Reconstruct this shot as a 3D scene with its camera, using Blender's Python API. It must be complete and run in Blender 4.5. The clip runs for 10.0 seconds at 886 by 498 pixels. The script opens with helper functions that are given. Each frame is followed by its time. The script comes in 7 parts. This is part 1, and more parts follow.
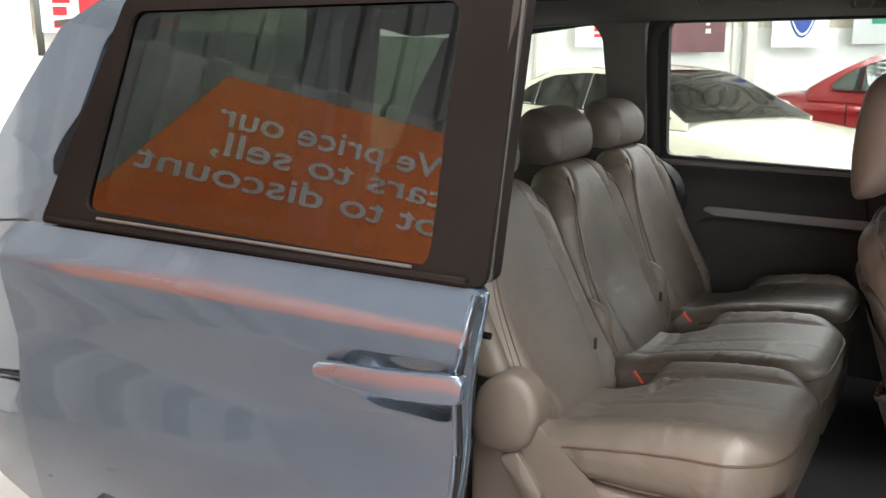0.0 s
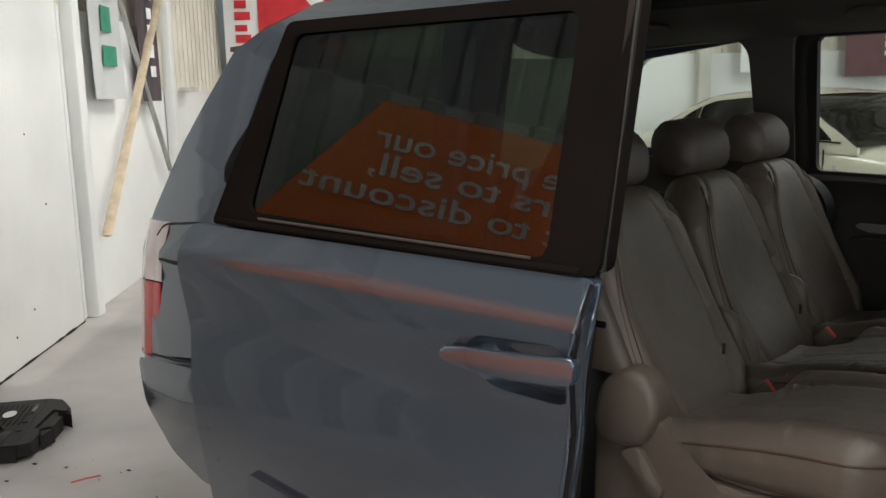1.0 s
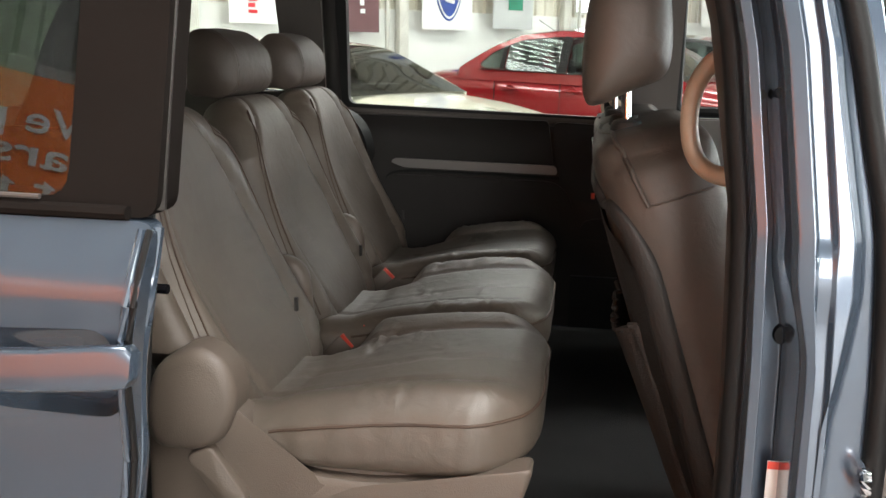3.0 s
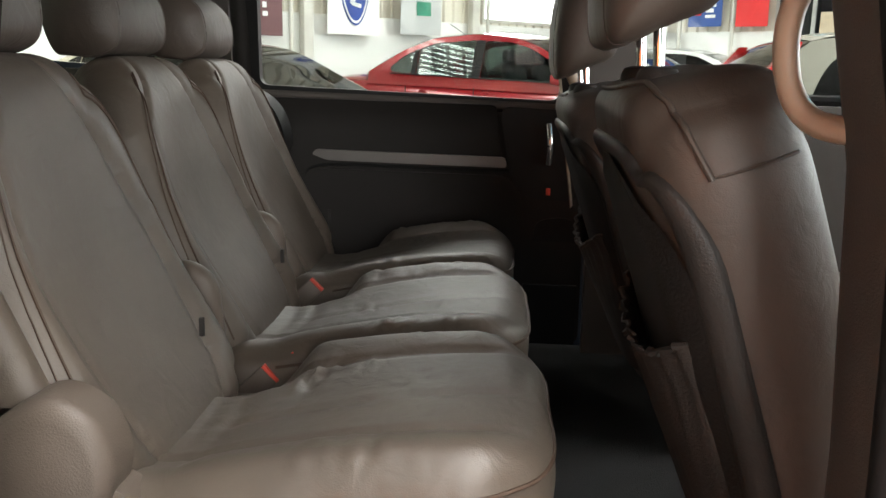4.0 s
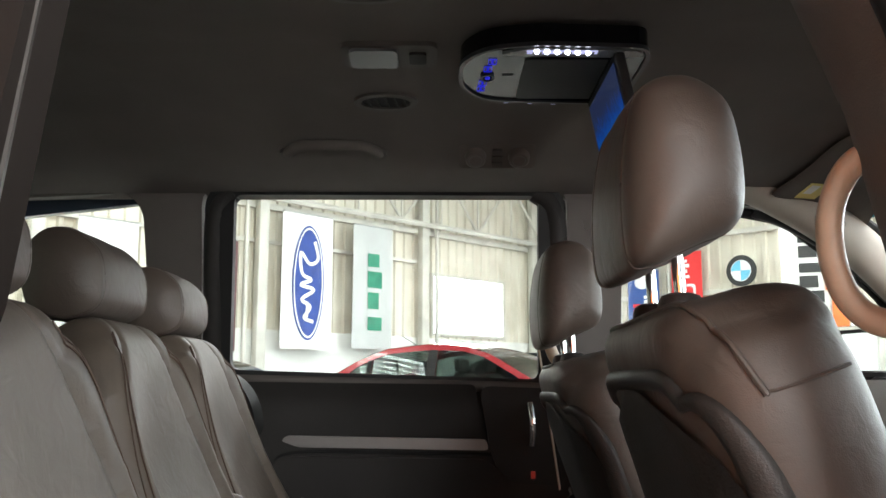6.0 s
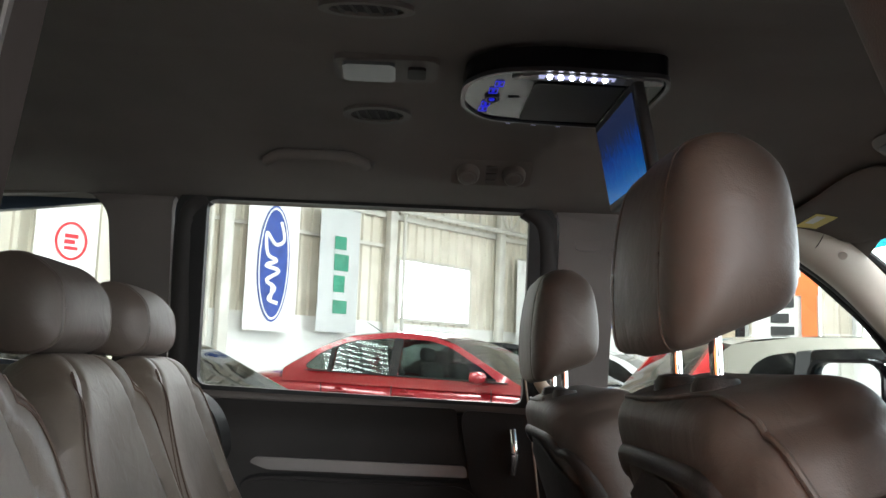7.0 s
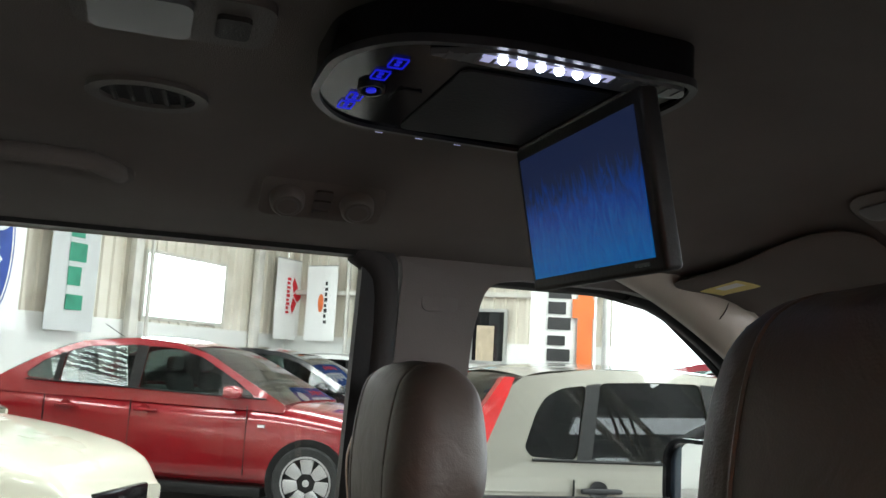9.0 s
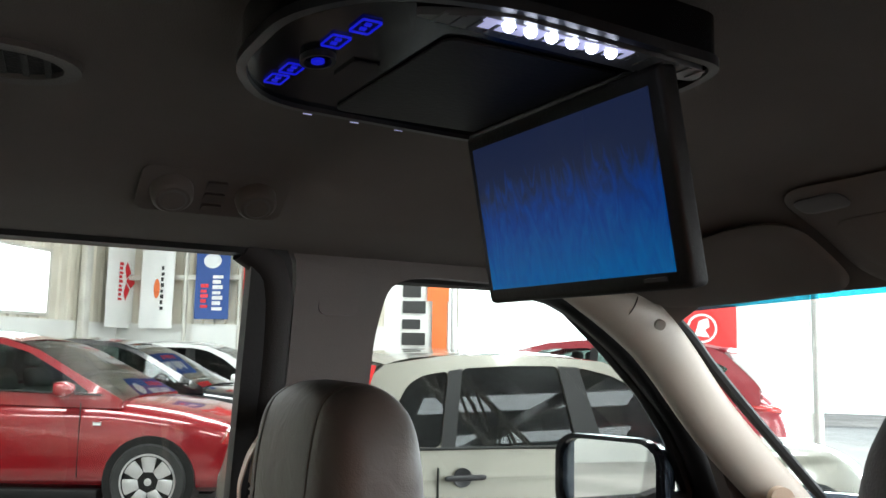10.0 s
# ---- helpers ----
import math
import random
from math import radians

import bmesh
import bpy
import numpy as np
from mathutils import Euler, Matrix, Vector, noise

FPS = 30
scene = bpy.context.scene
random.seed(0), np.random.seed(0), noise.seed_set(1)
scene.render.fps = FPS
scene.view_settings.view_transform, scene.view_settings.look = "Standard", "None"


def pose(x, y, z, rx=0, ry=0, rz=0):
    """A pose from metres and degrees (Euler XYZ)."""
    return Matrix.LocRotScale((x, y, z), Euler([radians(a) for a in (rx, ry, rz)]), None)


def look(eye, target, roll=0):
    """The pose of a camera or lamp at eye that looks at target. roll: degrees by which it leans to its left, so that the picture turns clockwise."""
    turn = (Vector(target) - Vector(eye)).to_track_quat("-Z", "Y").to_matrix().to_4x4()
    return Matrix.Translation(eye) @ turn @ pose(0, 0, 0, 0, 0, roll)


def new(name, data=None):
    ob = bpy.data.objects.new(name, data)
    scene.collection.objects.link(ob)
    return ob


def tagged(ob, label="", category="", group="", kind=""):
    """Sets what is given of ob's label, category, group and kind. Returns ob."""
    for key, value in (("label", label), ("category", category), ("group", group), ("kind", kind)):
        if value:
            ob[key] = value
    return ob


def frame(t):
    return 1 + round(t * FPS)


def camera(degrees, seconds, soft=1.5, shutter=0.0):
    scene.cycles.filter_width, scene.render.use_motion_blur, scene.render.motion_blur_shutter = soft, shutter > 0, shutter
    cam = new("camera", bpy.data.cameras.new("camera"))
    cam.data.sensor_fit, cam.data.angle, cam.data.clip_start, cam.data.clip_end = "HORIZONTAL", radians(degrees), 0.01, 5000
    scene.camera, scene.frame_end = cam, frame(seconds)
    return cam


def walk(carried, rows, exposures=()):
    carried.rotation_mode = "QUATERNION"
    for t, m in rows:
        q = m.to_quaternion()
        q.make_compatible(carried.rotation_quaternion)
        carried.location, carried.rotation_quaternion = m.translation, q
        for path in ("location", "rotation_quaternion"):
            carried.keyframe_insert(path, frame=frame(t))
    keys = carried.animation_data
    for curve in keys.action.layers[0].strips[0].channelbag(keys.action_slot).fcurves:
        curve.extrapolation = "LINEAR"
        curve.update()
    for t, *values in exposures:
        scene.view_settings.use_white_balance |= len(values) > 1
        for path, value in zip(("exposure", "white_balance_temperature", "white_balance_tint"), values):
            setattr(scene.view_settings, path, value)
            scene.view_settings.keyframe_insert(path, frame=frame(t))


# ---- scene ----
from mathutils.bvhtree import BVHTree
cam = camera(53.1, 10.0)
PATH = [
    (0, (-0.083, -2.176, 1.403), (-1.102, -0.508, 0.982), -0.3),
    (0.5, (0.058, -2.201, 1.361), (-1.26, -0.74, 1.004), -2.0),
    (0.8, (0.058, -2.227, 1.370), (-1.294, -0.797, 1.017), -2.2),
    (1, (0.041, -2.234, 1.358), (-1.278, -0.77, 1.014), -1.4),
    (1.5, (-0.047, -2.206, 1.338), (-1.091, -0.539, 0.979), -0.0),
    (2, (-0.171, -2.134, 1.321), (-0.854, -0.293, 0.939), 0.1),
    (2.5, (-0.218, -2.036, 1.278), (-0.661, -0.131, 0.861), 1.0),
    (2.7, (-0.234, -1.977, 1.262), (-0.617, -0.063, 0.827), 0.8),
    (3.8, (-0.335, -1.643, 1.169), (-0.51, 0.303, 0.741), 1.5),
    (4, (-0.384, -1.535, 1.138), (-0.494, 0.42, 0.733), 1.3),
    (4.5, (-0.474, -1.341, 1.072), (-0.457, 0.64, 0.8), 1.3),
    (5, (-0.497, -1.328, 1.016), (-0.474, 0.672, 1.019), 1.1),
    (5.5, (-0.473, -1.407, 1.004), (-0.466, 0.583, 1.209), 0.0),
    (6, (-0.464, -1.47, 1.042), (-0.465, 0.507, 1.345), 0.1),
    (6.2, (-0.468, -1.479, 1.06), (-0.469, 0.496, 1.374), 0.3),
    (7.3, (-0.528, -1.311, 1.182), (-0.402, 0.675, 1.383), 2.4),
    (7.5, (-0.535, -1.281, 1.207), (-0.369, 0.706, 1.36), 2.3),
    (8, (-0.548, -1.171, 1.235), (-0.264, 0.806, 1.349), 2.7),
    (8.5, (-0.544, -0.94, 1.282), (-0.128, 1.008, 1.465), 3.1),
    (9, (-0.558, -0.738, 1.327), (0.059, 1.145, 1.596), 3.1),
    (9.5, (-0.599, -0.594, 1.354), (0.277, 1.181, 1.637), 2.6),
    (10, (-0.596, -0.559, 1.368), (0.355, 1.185, 1.605), 1.2),
]
EXPOSURES = [(0.0, -0.15, 6400, 10), (0.35, -1.05, 6450, 10), (0.6, -1.55, 6450, 9), (0.8, -1.75, 6450, 9), (1.05, -1.95, 6450, 8), (1.5, -0.95, 6300, 9), (2.0, -0.4, 6400, 10), (2.7, -0.5, 6500, 10), (3.2, -0.5, 6600, 10), (4.0, -0.5, 6600, 10), (4.5, -0.2, 6550, 10), (5.0, -0.38, 6350, 10), (5.5, -0.4, 6350, 10), (6.0, -0.2, 6350, 10), (7.5, -0.28, 6150, 10), (8.4, -0.23, 6150, 10), (9.0, -0.58, 6200, 10), (10.0, -0.5, 6200, 10)]
walk(cam, [(t, look(eye, target, roll)) for t, eye, target, roll in PATH], EXPOSURES)

# ---- light: a bright day entering a shed through skylights and doorways ----
world = bpy.data.worlds.new("sky")
scene.world = world
world.use_nodes = True
wn = world.node_tree
sky = wn.nodes.new("ShaderNodeTexSky")
sky.sky_type, sky.sun_disc = "NISHITA", False
sky.sun_elevation, sky.sun_rotation = radians(64), radians(41)
sky.dust_density = 3.0
wn.links.new(sky.outputs[0], wn.nodes["Background"].inputs[0])
wn.nodes["Background"].inputs[1].default_value = 0.15

SUN_DIR = Vector((-0.30, -0.35, -0.95))
sun = new("sun", bpy.data.lights.new("sun", "SUN"))
sun.data.energy, sun.data.angle, sun.data.color = 4.0, radians(0.5), (1.0, 0.95, 0.87)
sun.matrix_world = look((0, 0, 12), Vector((0, 0, 12)) + SUN_DIR)

# The shed stands at 45 degrees to the car: U runs along its back wall, V across it.
R2 = math.sqrt(0.5)
LEFT_U, END_U, BACK_V, NEAR_V = -3.53, 12.0, 9.55, -9.0
EAVES = 4.6


def shed(u, v, z=0.0):
    """A place in the shed, from metres along its back wall, across it and up."""
    return Vector(((u - v) * R2, (u + v) * R2, z))


def area_lamp(name, m, sx, sy, energy, color=(1, 1, 1)):
    ob = new(name, bpy.data.lights.new(name, "AREA"))
    ob.data.shape, ob.data.size, ob.data.size_y, ob.data.energy, ob.data.color = "RECTANGLE", sx, sy, energy, color
    ob.matrix_world = m
    return ob


# roof openings: middle along the wall, middle across it, size along and across
SKYLIGHTS = [(-1.0, -2.0, 1.0, 3.4), (-1.0, 4.6, 1.0, 3.4), (3.5, -1.8, 1.0, 3.2), (3.5, 4.6, 1.0, 3.4), (8.0, -2.0, 1.0, 3.4), (8.0, 4.6, 1.0, 3.4), (0.1, 8.0, 1.4, 1.2)]
for u, v, du, dv in SKYLIGHTS:
    area_lamp("skylight_lamp", Matrix.Translation(shed(u, v, EAVES - 0.12)) @ pose(0, 0, 0, 0, 0, 45), du, dv, (170 if v < 0 else 130) * du * dv, (1.0, 0.985, 0.96))
# daylight standing in the doorways of the end wall
area_lamp("doorway_lamp", look(shed(END_U + 0.1, -4.2, 2.0), shed(0, -4.2, 1.6)), 5.4, 3.6, 2200, (0.92, 0.96, 1.0))
area_lamp("doorway_lamp", look(shed(END_U + 0.1, 2.1, 1.9), shed(0, 2.1, 1.6)), 2.6, 3.4, 260, (0.92, 0.96, 1.0))
# left and near doorways are unseen, placed to light the post and front headrest
area_lamp("doorway_lamp", look(shed(LEFT_U - 0.15, -6.3, 1.9), shed(0, -6.3, 1.5)), 4.1, 3.4, 1050, (1.0, 0.985, 0.96))
area_lamp("doorway_lamp", look(shed(4.0, NEAR_V - 0.2, 1.8), shed(4.0, 0, 1.4)), 3.4, 3.4, 800, (1.0, 0.985, 0.97))


area_lamp("window_lamp", look(shed(9.46, BACK_V + 0.15, 2.33), shed(9.46, 0, 2.0)), 1.7, 1.0, 160, (0.95, 0.97, 1.0))


# ---- materials ----
def material(name, color, rough=0.5, metal=0.0, vary=0.12, scale=6.0, bump=0.0, bump_scale=200.0, coat=0.0, spec=0.5, tint=None):
    """A surface with two scales of variation: slow stains in colour and gloss, and fine relief."""
    m = bpy.data.materials.new(name)
    m.use_nodes = True
    t = m.node_tree
    b = t.nodes["Principled BSDF"]
    b.inputs["Roughness"].default_value, b.inputs["Metallic"].default_value = rough, metal
    b.inputs["Specular IOR Level"].default_value = spec
    if coat:
        b.inputs["Coat Weight"].default_value, b.inputs["Coat Roughness"].default_value = coat, 0.04
    co = t.nodes.new("ShaderNodeTexCoord")
    slow, fine = t.nodes.new("ShaderNodeTexNoise"), t.nodes.new("ShaderNodeTexNoise")
    slow.inputs["Scale"].default_value, slow.inputs["Detail"].default_value = scale, 6.0
    fine.inputs["Scale"].default_value, fine.inputs["Detail"].default_value = bump_scale, 3.0
    t.links.new(co.outputs["Object"], slow.inputs["Vector"])
    t.links.new(co.outputs["Object"], fine.inputs["Vector"])
    mix = t.nodes.new("ShaderNodeMix")
    mix.data_type = "RGBA"
    other = tint or tuple(c * (1 - 2.2 * vary) for c in color)
    mix.inputs[6].default_value, mix.inputs[7].default_value = (*color, 1), (*other, 1)
    ramp, gloss = t.nodes.new("ShaderNodeMapRange"), t.nodes.new("ShaderNodeMapRange")
    ramp.inputs["From Min"].default_value, ramp.inputs["From Max"].default_value = 0.38, 0.72
    t.links.new(slow.outputs["Fac"], ramp.inputs["Value"])
    t.links.new(ramp.outputs["Result"], mix.inputs[0])
    t.links.new(mix.outputs[2], b.inputs["Base Color"])
    if rough > 0.08:
        gloss.inputs["To Min"].default_value, gloss.inputs["To Max"].default_value = max(rough - 0.06, 0.0), min(rough + 0.08, 1.0)
        t.links.new(slow.outputs["Fac"], gloss.inputs["Value"])
        t.links.new(gloss.outputs["Result"], b.inputs["Roughness"])
    if bump:
        bn = t.nodes.new("ShaderNodeBump")
        bn.inputs["Strength"].default_value, bn.inputs["Distance"].default_value = bump, 0.002
        t.links.new(fine.outputs["Fac"], bn.inputs["Height"])
        t.links.new(bn.outputs["Normal"], b.inputs["Normal"])
    return m


def leather(name, color, rough=0.44, spec=0.7):
    """Worn leather: pores, soft creases and lighter worn patches."""
    m = material(name, color, rough, vary=0.08, scale=9.0, spec=spec)
    t = m.node_tree
    b = t.nodes["Principled BSDF"]
    co = t.nodes.new("ShaderNodeTexCoord")
    pores, crease = t.nodes.new("ShaderNodeTexVoronoi"), t.nodes.new("ShaderNodeTexNoise")
    pores.inputs["Scale"].default_value = 620.0
    crease.noise_type = "RIDGED_MULTIFRACTAL"
    crease.inputs["Scale"].default_value, crease.inputs["Detail"].default_value, crease.inputs["Distortion"].default_value = 9.0, 4.0, 0.6
    folds = t.nodes.new("ShaderNodeTexNoise")
    folds.inputs["Scale"].default_value, folds.inputs["Detail"].default_value, folds.inputs["Distortion"].default_value = 26.0, 3.0, 1.2
    one, two, three = (t.nodes.new("ShaderNodeBump") for _ in range(3))
    three.inputs["Strength"].default_value, three.inputs["Distance"].default_value = 0.36, 0.004
    t.links.new(co.outputs["Object"], folds.inputs["Vector"])
    t.links.new(folds.outputs["Fac"], three.inputs["Height"])
    t.links.new(three.outputs["Normal"], two.inputs["Normal"])
    one.inputs["Strength"].default_value, one.inputs["Distance"].default_value = 0.22, 0.0006
    two.inputs["Strength"].default_value, two.inputs["Distance"].default_value = 0.28, 0.002
    t.links.new(co.outputs["Object"], pores.inputs["Vector"])
    t.links.new(co.outputs["Object"], crease.inputs["Vector"])
    t.links.new(pores.outputs["Distance"], one.inputs["Height"])
    t.links.new(crease.outputs["Fac"], two.inputs["Height"])
    t.links.new(two.outputs["Normal"], one.inputs["Normal"])
    t.links.new(one.outputs["Normal"], b.inputs["Normal"])
    return m


def glass(name, tint, ior=1.5):
    """Thin glass: clear through it by its tint, mirror-like by its angle."""
    m = bpy.data.materials.new(name)
    m.use_nodes = True
    t = m.node_tree
    t.nodes.clear()
    out, mix = t.nodes.new("ShaderNodeOutputMaterial"), t.nodes.new("ShaderNodeMixShader")
    clear, gloss, face = t.nodes.new("ShaderNodeBsdfTransparent"), t.nodes.new("ShaderNodeBsdfGlossy"), t.nodes.new("ShaderNodeLayerWeight")
    power, fres = t.nodes.new("ShaderNodeMath"), t.nodes.new("ShaderNodeMath")
    clear.inputs[0].default_value = (*tint, 1)
    gloss.inputs["Roughness"].default_value = 0.0
    base = ((ior - 1) / (ior + 1)) ** 2
    face.inputs["Blend"].default_value = 0.5
    power.operation, fres.operation = "POWER", "MULTIPLY_ADD"
    power.inputs[1].default_value, fres.inputs[1].default_value, fres.inputs[2].default_value = 5.0, 1 - base, base
    t.links.new(face.outputs["Facing"], power.inputs[0])
    t.links.new(power.outputs[0], fres.inputs[0])
    t.links.new(fres.outputs[0], mix.inputs[0])
    t.links.new(clear.outputs[0], mix.inputs[1])
    t.links.new(gloss.outputs[0], mix.inputs[2])
    t.links.new(mix.outputs[0], out.inputs[0])
    return m


def glow(name, color, strength):
    m = bpy.data.materials.new(name)
    m.use_nodes = True
    b = m.node_tree.nodes["Principled BSDF"]
    b.inputs["Base Color"].default_value = (*[c * 0.3 for c in color], 1)
    b.inputs["Emission Color"].default_value, b.inputs["Emission Strength"].default_value = (*color, 1), strength
    return m


def screen_material():
    """A lit display: blue below, fading to grey above, with a faint picture in it."""
    m = bpy.data.materials.new("lit_screen")
    m.use_nodes = True
    t = m.node_tree
    b = t.nodes["Principled BSDF"]
    b.inputs["Roughness"].default_value, b.inputs["Base Color"].default_value = 0.25, (0.004, 0.005, 0.006, 1)
    b.inputs["Specular IOR Level"].default_value = 0.08
    co, sep, ramp = t.nodes.new("ShaderNodeTexCoord"), t.nodes.new("ShaderNodeSeparateXYZ"), t.nodes.new("ShaderNodeValToRGB")
    picture, add = t.nodes.new("ShaderNodeTexNoise"), t.nodes.new("ShaderNodeMath")
    picture.inputs["Scale"].default_value, picture.inputs["Detail"].default_value, picture.inputs["Distortion"].default_value = 30.0, 8.0, 2.5
    add.operation = "MULTIPLY_ADD"
    add.inputs[1].default_value = 0.6
    t.links.new(co.outputs["Generated"], sep.inputs[0])
    stretch = t.nodes.new("ShaderNodeVectorMath")
    stretch.operation = "MULTIPLY"
    stretch.inputs[1].default_value = (1.0, 2.2, 0.8)
    t.links.new(co.outputs["Object"], stretch.inputs[0])
    t.links.new(stretch.outputs[0], picture.inputs["Vector"])
    t.links.new(picture.outputs["Fac"], add.inputs[0])
    t.links.new(sep.outputs["Z"], add.inputs[2])
    ramp.color_ramp.elements[0].position, ramp.color_ramp.elements[0].color = 0.28, (0.002, 0.15, 0.44, 1)
    ramp.color_ramp.elements[1].position, ramp.color_ramp.elements[1].color = 1.0, (0.016, 0.026, 0.075, 1)
    ramp.color_ramp.elements.new(0.76).color = (0.003, 0.05, 0.28, 1)
    t.links.new(add.outputs[0], ramp.inputs[0])
    t.links.new(ramp.outputs[0], b.inputs["Emission Color"])
    b.inputs["Emission Strength"].default_value = 0.8
    return m


